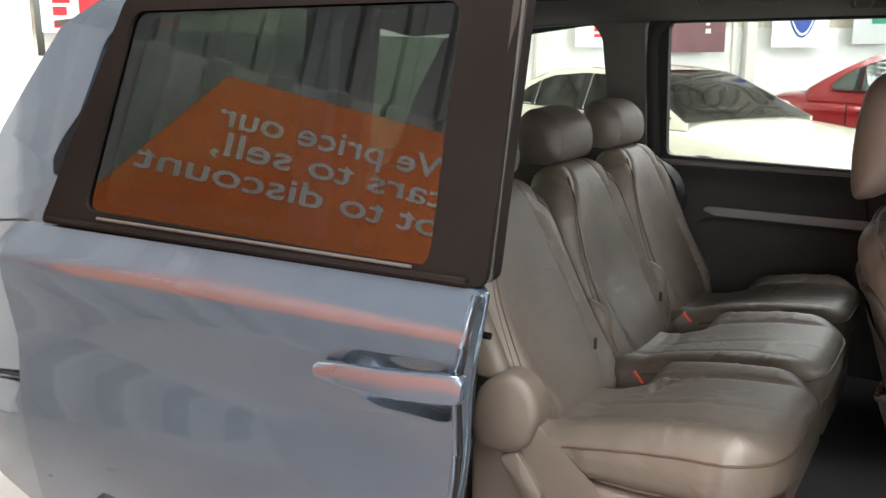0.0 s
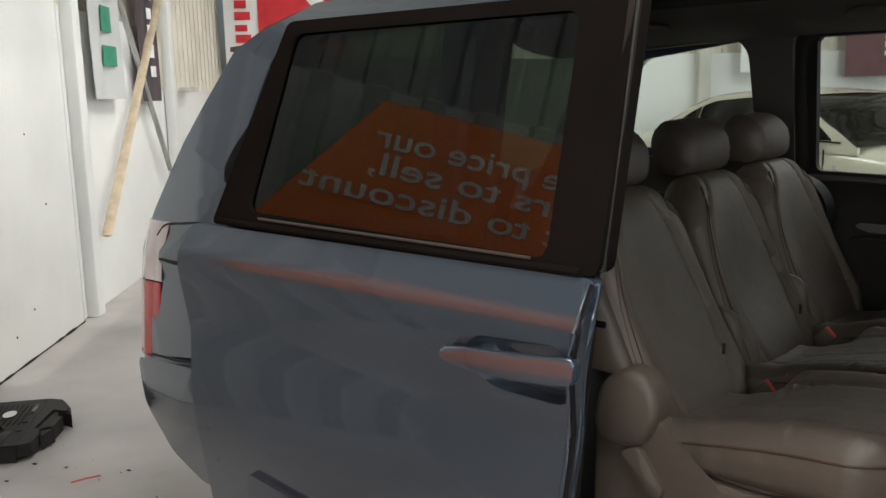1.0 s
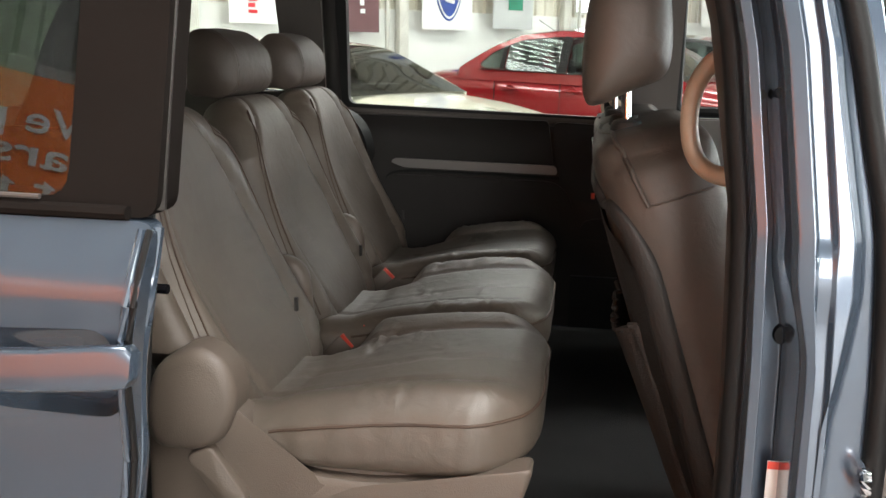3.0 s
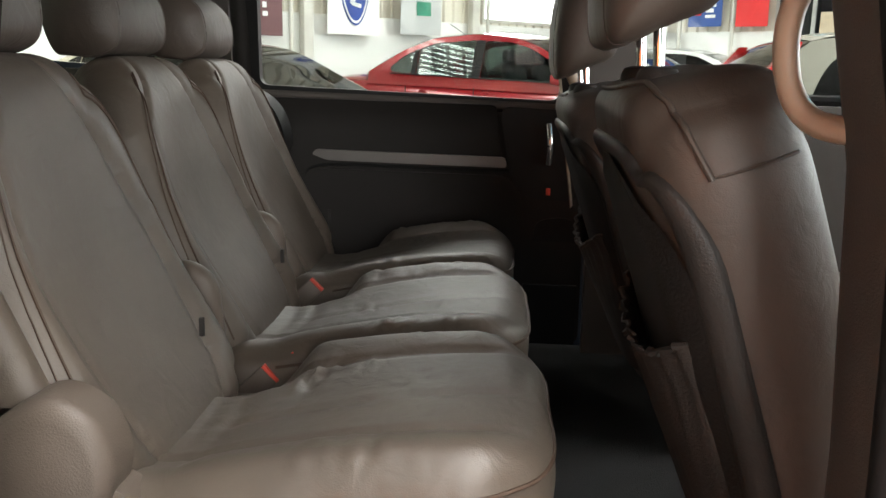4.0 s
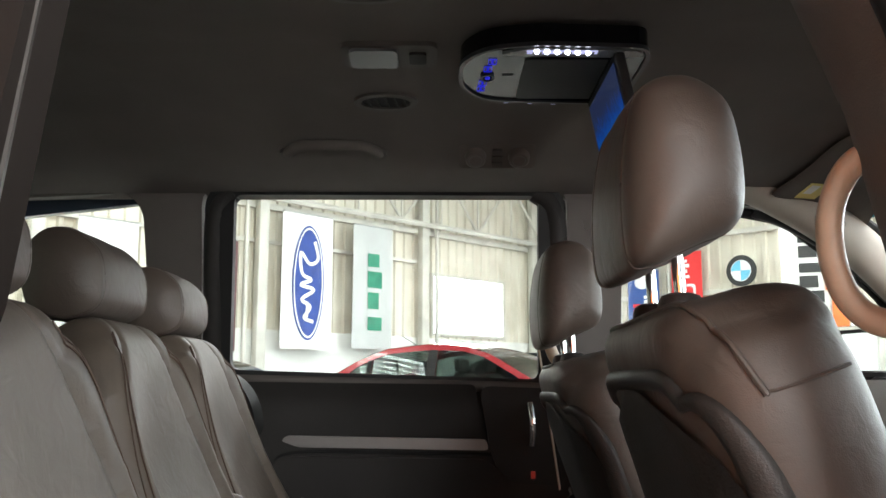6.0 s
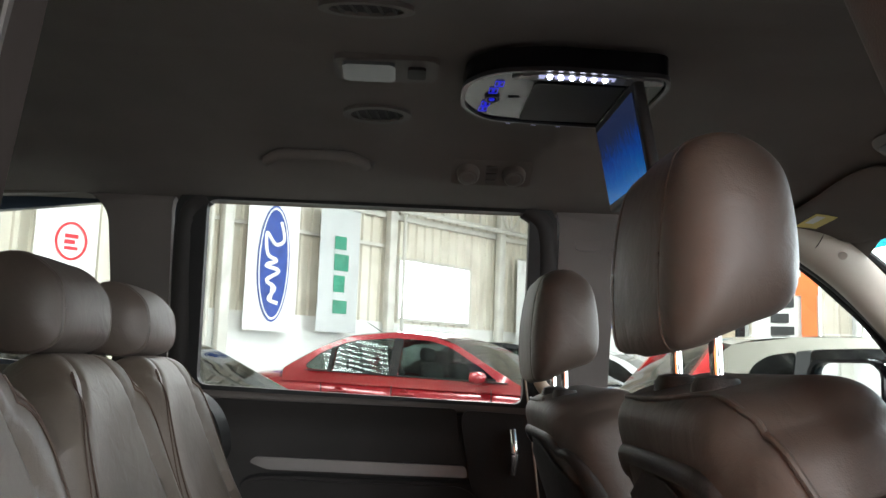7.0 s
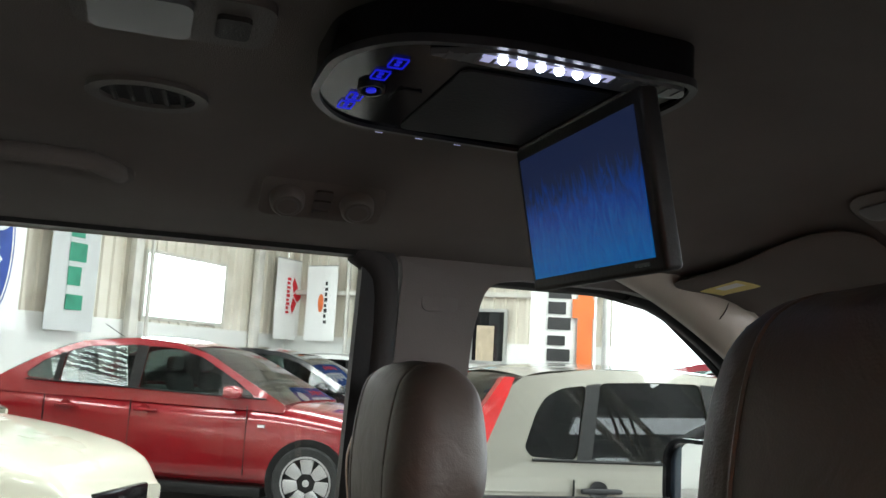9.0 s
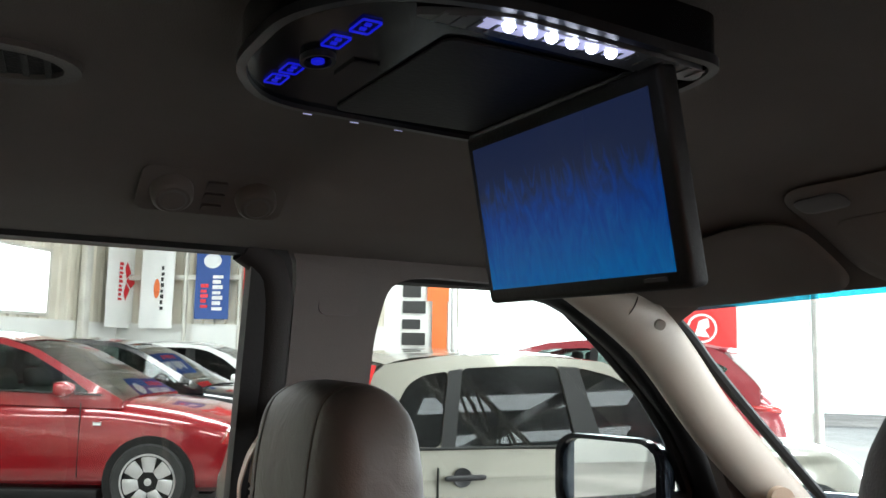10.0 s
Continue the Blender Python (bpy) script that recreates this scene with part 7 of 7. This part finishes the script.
    # recliner shield standing between neighbouring seats
    if outer != "last":
        part("side_bolster_cover", rounded_block((-0.83, 0.206, 0.58), (-0.762, 0.246, 0.850), (0.032, 0.018, 0.034), (8, 6, 24), lambda p: Vector((p.x - 0.10 * (p.z - 0.6) + back_by - 0.05 * max(0.0, (p.z - 0.80) / 0.05) ** 2 * 0.3, p.y, p.z))), "hard_taupe", s, "taupe plastic recliner cover", smooth=75)
    spots = [] if outer == "last" else [(-0.708, 0.222, 0.682)] if outer is True else [(-0.732, 0.230, 0.703)]
    if outer is True:
        spots.append((-0.668, 0.238, 0.699))
    for x, y, z in spots:
        at = Matrix.Translation((x, y, z)) @ pose(0, 0, 0, 0, 45, 0)
        bk = part("buckle", moved(box(-0.018, 0.018, -0.008, 0.008, -0.075, 0.0, 0.004), at), "hard_taupe", s, "seat belt buckle")
        part("red_button", moved(box(-0.0165, 0.0165, -0.0062, 0.0062, -0.004, 0.0045, 0.0015), at), "red_plastic", bk, "red release button")
    if outer is True:
        shield = part("side_shield", pad(corners([(-0.895, 0.42), (-0.89, 0.70), (-0.742, 0.728), (-0.722, 0.69), (-0.702, 0.652), (-0.652, 0.631), (-0.55, 0.628), (-0.45, 0.636), (-0.308, 0.672), (-0.33, 0.60), (-0.36, 0.42)], 0.02), -0.19, -0.236, 0.014), "hard_taupe", s, "taupe plastic side shield", smooth=60)
        part("recliner_cover", pad(corners([(-0.885, 0.70), (-0.868, 0.79), (-0.80, 0.828), (-0.75, 0.80), (-0.736, 0.745), (-0.762, 0.680), (-0.80, 0.660), (-0.87, 0.66)], 0.035), -0.20, -0.262, 0.03), "hard_taupe", shield, "rounded recliner cover", smooth=70)
        part("recliner_lever", pad(corners([(-0.822, 0.652), (-0.782, 0.672), (-0.726, 0.592), (-0.734, 0.570), (-0.762, 0.572)], 0.012), -0.22, -0.256, 0.007), "hard_taupe", shield, "seat lever", smooth=60)
        part("side_bolster", loft([((-0.875 - 0.12 * k, -0.205, 0.80 + 0.32 * k), (0.06 - 0.03 * k, 0, 0), (0, 0.024, 0), 2.6) for k in (0, 0.03, 0.1, 0.4, 0.7, 1.0)], 24), "leather", s)
    return s


rear_seat(-0.515, "taupe leather second row seat by the open door", True, 0)
rear_seat(-0.06, "taupe leather second row middle seat", False, 3, -0.012)
rear_seat(0.405, "taupe leather second row seat by the closed door", "last", 7, -0.03)


def strap(points, width, thick, face):
    """A flat woven strap along the points, its width lying along face."""
    bm = bmesh.new()
    across_by, rows = Vector(face).normalized() * width / 2, []
    pts = smooth_path([Vector(p) for p in points], 6)
    for k, p in enumerate(pts):
        run = (pts[min(k + 1, len(pts) - 1)] - pts[max(k - 1, 0)]).normalized()
        out = run.cross(across_by).normalized() * thick / 2
        rows.append([bm.verts.new(q) for q in (p - across_by - out, p + across_by - out, p + across_by + out, p - across_by + out)])
    for a, b in zip(rows, rows[1:]):
        for k in range(4):
            bm.faces.new((a[k], a[(k + 1) % 4], b[(k + 1) % 4], b[k]))
    bm.faces.new(rows[0][::-1])
    bm.faces.new(rows[-1])
    return bm


def front_seat(yc, label, rise, seed=0):
    s = thing("front_seat", label, "seat", Matrix.Translation((0, yc, 0)), group="front seats")
    top = 1.135 + rise

    def axis(b):
        t = (b + 1) / 2
        return Vector((0.02 - 0.205 * t, 0, 0.50 + (top - 0.50) * t))

    def half(t):
        return along([(0, 0.225), (0.6, 0.238), (0.84, 0.240), (0.92, 0.232), (1.0, 0.20)], t)

    def fall(u, v, p):
        return (1 - abs(u) ** p) ** 0.5 * (1 - abs(v) ** 22) ** 0.5

    def rear_skin(u, v):
        a, b = squared(u, v, 9)
        t = (b + 1) / 2
        p = axis(b)
        d = 0.085 * fall(u, v, 6) + crease(u + seed, a, t, 0.002) * fall(u, v, 6)
        return Vector((p.x - d * 0.95, half(t) * a, p.z - d * 0.16))

    def front_skin(u, v):
        a, b = squared(u, v, 9)
        p = axis(b)
        d = 0.085 * fall(u, v, 8) + 0.02 * bump_at(abs(a), 0.8, 0.2) * fall(u, v, 4)
        return Vector((p.x + d * 0.95, half((b + 1) / 2) * a, p.z + d * 0.34))

    bm = shell(48, 70, rear_skin, front_skin, True)
    tree = BVHTree.FromBMesh(bm)

    def on_rear(y, z, lift):
        hit = tree.ray_cast(Vector((-0.8, y, z)), Vector((1, 0, 0)))[0]
        return (hit if hit else Vector((-0.05, y, z))) - Vector((lift, 0, 0))

    back = part("backrest", bm, "shaded_leather", s, "taupe leather backrest", smooth=70)
    def skin_line(points, skin, lift):
        out = []
        for p in smooth_path([(u, v, 0) for u, v in points], 8):
            q = skin(p.x, p.y)
            out.append(q + Vector((-lift if skin is rear_skin else lift, 0, lift * 0.6)))
        return out

    flank = [(0.967, 0.94), (0.978, 0.891), (0.983, 0.83), (0.988, 0.76), (0.993, 0.69)]
    across_top = [(0.945, 0.965), (0.5, 0.966), (0.177, 0.966), (-0.167, 0.973), (-0.40, 0.982), (-0.60, 0.988), (-0.765, 0.985), (-0.865, 0.98), (-0.938, 0.972)]
    edge = flank[::-1] + across_top + [(-u, v) for u, v in flank]
    part("piping", tube(skin_line(edge if rise == 0 else flank[::-1] + across_top[:4], rear_skin, 0.001), 0.0036, 8), "shaded_leather", back, "raised piping round the shoulders")
    for e in (1, -1) if rise == 0 else (1,):
        part("side_seam", tube(skin_line([(e * 0.992, 0.69), (e * 0.995, 0.70), (e * 0.998, 0.70)], rear_skin, 0.0005) + skin_line([(e * 0.985, 0.70), (e * 0.96, 0.70), (e * 0.9, 0.70)], front_skin, 0.0005), 0.002, 6), "shaded_leather", back)

    # moulded back panel: a padded arch round a plain inset
    def on_skin(u, v, lift):
        u, v = min(max(u, -0.985), 0.985), min(max(v, -0.985), 0.985)
        e = 0.01
        n = (rear_skin(u + e, v) - rear_skin(u - e, v)).cross(rear_skin(u, v + e) - rear_skin(u, v - e)).normalized()
        return rear_skin(u, v) + (n if n.x < 0 else -n) * lift

    arch = []
    for k in range(81):
        f = k / 80
        if f < 0.25 or f > 0.75:
            u, v = math.copysign(0.985, f - 0.5), -0.92 + 0.97 * min(f, 1 - f) / 0.25
        else:
            an = math.pi * (1 - (f - 0.25) / 0.5)
            u, v = 0.985 * math.copysign(abs(math.cos(an)) ** 0.3, math.cos(an)), 0.05 + 0.755 * max(math.sin(an), 0.0) ** 0.4
        arch.append(Vector((u * 0.24, v * 0.32)))
    rim = bmesh.new()
    rows = []
    for k, p in enumerate(arch):
        t = arch[min(k + 1, 80)] - arch[max(k - 1, 0)]
        n = Vector((t.y, -t.x)).normalized()
        rows.append([rim.verts.new(on_skin((p.x + n.x * o) / 0.24, (p.y + n.y * o) / 0.32, lift)) for o, lift in ((-0.001, -0.004), (0.0, 0.003), (0.002, 0.006), (0.007, 0.009), (0.014, 0.009), (0.020, 0.006), (0.025, -0.003))])
    for a, b in zip(rows, rows[1:]):
        for k in range(6):
            rim.faces.new((a[k], a[k + 1], b[k + 1], b[k]))
    part("panel_rim", rim, "rim_vinyl", s, "padded arch of the seat back", smooth=80)
    inset = bmesh.new()
    rows = []
    for j in range(17):
        v = -0.92 + 1.655 * j / 16
        w = 0.92 * (1 - min(1.0, max(0.0, v - 0.05) / 0.69) ** 5) ** 0.5 if v > 0.05 else 0.92
        rows.append([inset.verts.new(on_skin(w * (2 * k / 14 - 1), v, 0.0075)) for k in range(15)])
    for a, b in zip(rows, rows[1:]):
        for k in range(14):
            inset.faces.new((a[k], a[k + 1], b[k + 1], b[k]))
    part("inset_panel", inset, "seat_panel", s, "vinyl inset panel, darkened for shade", smooth=80)
    # map pocket, slack and torn along its gathered top
    def pocket(i, j):
        u, f = 2 * i / 36 - 1, j / 16
        z_top = 0.852 + rise - 0.055 * (1 - u * u) + 0.004 * math.sin(i * 2.3 + seed) * (1 - u * u)
        z = 0.53 + (z_top - 0.53) * f
        lift = 0.008 + 0.030 * (1 - u * u) * (0.35 + 0.65 * f) + 0.005 * math.sin(i * 1.9 + seed + 1.2 * math.sin(j * 0.6)) * f * f
        return on_rear(0.195 * u, z, lift)
    cloth = bmesh.new()
    g = [[cloth.verts.new(pocket(i, j)) for i in range(37)] for j in range(17)]
    for j in range(16):
        for i in range(36):
            cloth.faces.new((g[j][i], g[j][i + 1], g[j + 1][i + 1], g[j + 1][i]))
    made = bmesh.ops.extrude_face_region(cloth, geom=list(cloth.faces))
    for v in made["geom"]:
        if isinstance(v, bmesh.types.BMVert):
            v.co.x += 0.002
    bag = part("map_pocket", cloth, "slack_cloth", s, "slack torn map pocket", smooth=70)
    part("gathered_hem", tube([pocket(i, 16) for i in range(37)], [0.0035 + 0.0015 * (i % 2) for i in range(37)], 6), "slack_cloth", bag, "gathered elastic hem")
    headrest(s, (-0.205, -0.02 if rise == 0 else 0.0, 1.271 + rise * 1.3), 0.153 if rise == 0 else 0.140, TALL_REST, 2, (-0.05, 0.08) if rise == 0 else (-0.065, 0.065), top + 0.002, hide="shaded_leather", seam=0.60)
    part("cushion", shell(20, 20, lambda u, v: Vector((0.28 + 0.27 * squared(u, v)[1], 0.245 * squared(u, v)[0], 0.62 + 0.06 * dome_fall(u, v, 8))), lambda u, v: Vector((0.28 + 0.26 * squared(u, v)[1], 0.24 * squared(u, v)[0], 0.62 - 0.10 * dome_fall(u, v, 10)))), "shaded_leather", s, smooth=70)
    part("seat_base", box(0.02, 0.50, -0.21, 0.21, 0.40, 0.54, 0.03), "dark_trim", s)
    inner = 1 if rise == 0 else -1
    hinge = part("hinge_cover", loft([((-0.03, inner * y, 0.668), (0.036 * q, 0, -0.012 * q), (0.012 * q, 0, 0.052 * q), 2.6) for y, q in ((0.20, 1.0), (0.242, 1.0), (0.256, 0.85), (0.261, 0.5))], 22), "pale_trim", s, "pale hinge cover")
    part("hinge_bolt", tube([(-0.03, inner * 0.258, 0.66), (-0.03, inner * 0.264, 0.66)], 0.012, 12), "dark_trim", hinge, "dark hinge bolt")
    return s


front_seat(-0.42, "taupe leather driver's seat with a torn map pocket", 0.0, 0)
front_seat(0.405, "taupe leather passenger seat with a map pocket", -0.035, 5)

# ---- overhead screen ----
player = thing("overhead_screen", "glossy black drop-down screen unit with white LEDs on", "screen", Matrix.Translation((-0.27, 0.015, 1.608)))
body = corners([(-0.168, -0.075), (-0.168, 0.045), (-0.12, 0.125), (0.09, 0.142), (0.135, 0.13), (0.145, 0.05), (0.145, -0.10), (0.13, -0.145), (-0.05, -0.158), (-0.13, -0.135)], 0.045, 5)
part("housing", flat_on(grow(body, -0.003), 0.034), "gloss_black", player, "glossy black housing")
part("rim", moved(flat_on(body, 0.007, [grow(body, -0.007)]), Matrix.Translation((0, 0, -0.031))), "gunmetal", player, "thin dark metal rim")
part("recess", moved(flat_on(rounded(-0.06, 0.085, -0.088, 0.112, 0.01), 0.002), Matrix.Translation((0, 0, -0.0345))), "rubber", player, "dark recess for the screen")
part("sensor", moved(flat_on(rounded(-0.094, -0.072, -0.012, 0.03, 0.004), 0.0015), Matrix.Translation((0, 0, -0.0345))), "gloss_black", player)
lamp_bar = part("lamp_lens", moved(flat_on(corners([(-0.105, -0.118), (-0.03, -0.112), (0.09, -0.106), (0.132, -0.112), (0.12, -0.134), (-0.05, -0.147)], 0.012), 0.005), Matrix.Translation((0, 0, -0.0345))), "lamp_clear", player, "clear ribbed lamp lens")
for k in range(18):
    part("rib", box(-0.088 + 0.012 * k, -0.085 + 0.012 * k, -0.134, -0.117, -0.0405, -0.0393), "lamp_clear", lamp_bar)
part("lit_strip", box(-0.062, 0.052, -0.1385, -0.124, -0.0403, -0.0394, 0.0), "lit_lens", lamp_bar, "glowing middle of the lens")
for k in range(6):
    led = bmesh.new()
    bmesh.ops.create_uvsphere(led, u_segments=12, v_segments=8, radius=0.0042)
    part("led", moved(led, Matrix.Translation((-0.046 + 0.0165 * k, -0.138 + 0.001 * k, -0.0415))), "led", lamp_bar, "lit white LED")
for k in range(3):
    part("edge_led", box(-0.080 + 0.045 * k, -0.072 + 0.045 * k, 0.131 + 0.004 * k, 0.1318 + 0.004 * k, -0.0385, -0.0378), "lit_lens", player, "thin lit LED strip")
for x, y in ((-0.113, -0.075), (-0.119, -0.04), (-0.125, 0.03), (-0.127, 0.06)):
    key = part("key", moved(flat_on(rounded(-0.007, 0.007, -0.012, 0.012, 0.002), 0.0015, [rounded(-0.0062, 0.0062, -0.0112, 0.0112, 0.0015)]), Matrix.Translation((x, y, -0.0345))), "blue_glow", player, "blue lit key")
    for d in (-0.004, 0.004):
        part("key_mark", box(x - 0.002, x + 0.002, y + d - 0.002, y + d + 0.002, -0.0358, -0.0345), "blue_glow", key)
part("knob_mark", moved(flat_on(oval(0, 0, 0.0045, 0.006), 0.002), Matrix.Translation((-0.118, -0.004, -0.0372))), "blue_glow", player)
part("knob_ring", moved(flat_on(oval(0, 0, 0.012, 0.017), 0.0045, [oval(0, 0, 0.0095, 0.0145)]), Matrix.Translation((-0.118, -0.004, -0.0345))), "gunmetal", player)
flap = Matrix.Translation((0.085, -0.001, -0.038)) @ pose(0, 0, 0, 0, -11, 0)
panel_bm = box(-0.008, 0.010, -0.132, 0.128, -0.156, 0.0, 0.005, 3)
scr = part("display", moved(panel_bm, flap), "rubber", player, "drop-down display panel")
part("screen", moved(box(-0.0095, -0.0082, -0.119, 0.116, -0.143, -0.014), flap), "screen", scr, "lit blue screen picture")
part("maker_mark", moved(box(-0.0092, -0.0082, -0.110, -0.086, -0.149, -0.146), flap), "gunmetal", scr)
part("hinge", tube([(0.085, -0.11, -0.036), (0.085, 0.12, -0.036)], 0.008, 12), "gloss_black", scr)

# ---- seat belts ----
belt_thing = thing("seat_belt", "black woven seat belt hanging beside the far second row seat", "seat belt", group="seat belts")
part("webbing", strap([(-1.02, 0.63, 1.085), (-0.956, 0.62, 1.062), (-0.92, 0.62, 1.032), (-0.898, 0.62, 0.989), (-0.891, 0.62, 0.946), (-0.90, 0.62, 0.914), (-0.93, 0.62, 0.80), (-0.95, 0.62, 0.66)], 0.046, 0.002, (0.25, 1, 0.1)), "rubber", belt_thing)
pale_belt = thing("seat_belt", "pale tan seat belt running from the pillar behind the passenger seat", "seat belt", group="seat belts")
part("webbing", strap([(-0.11, 0.73, 1.25), (-0.15, 0.70, 1.272), (-0.192, 0.67, 1.268), (-0.222, 0.66, 1.238), (-0.235, 0.66, 1.207), (-0.240, 0.66, 1.165), (-0.225, 0.66, 1.05), (-0.19, 0.67, 0.80)], 0.040, 0.002, (0.2, 1, 0)), "tan_plastic", pale_belt)
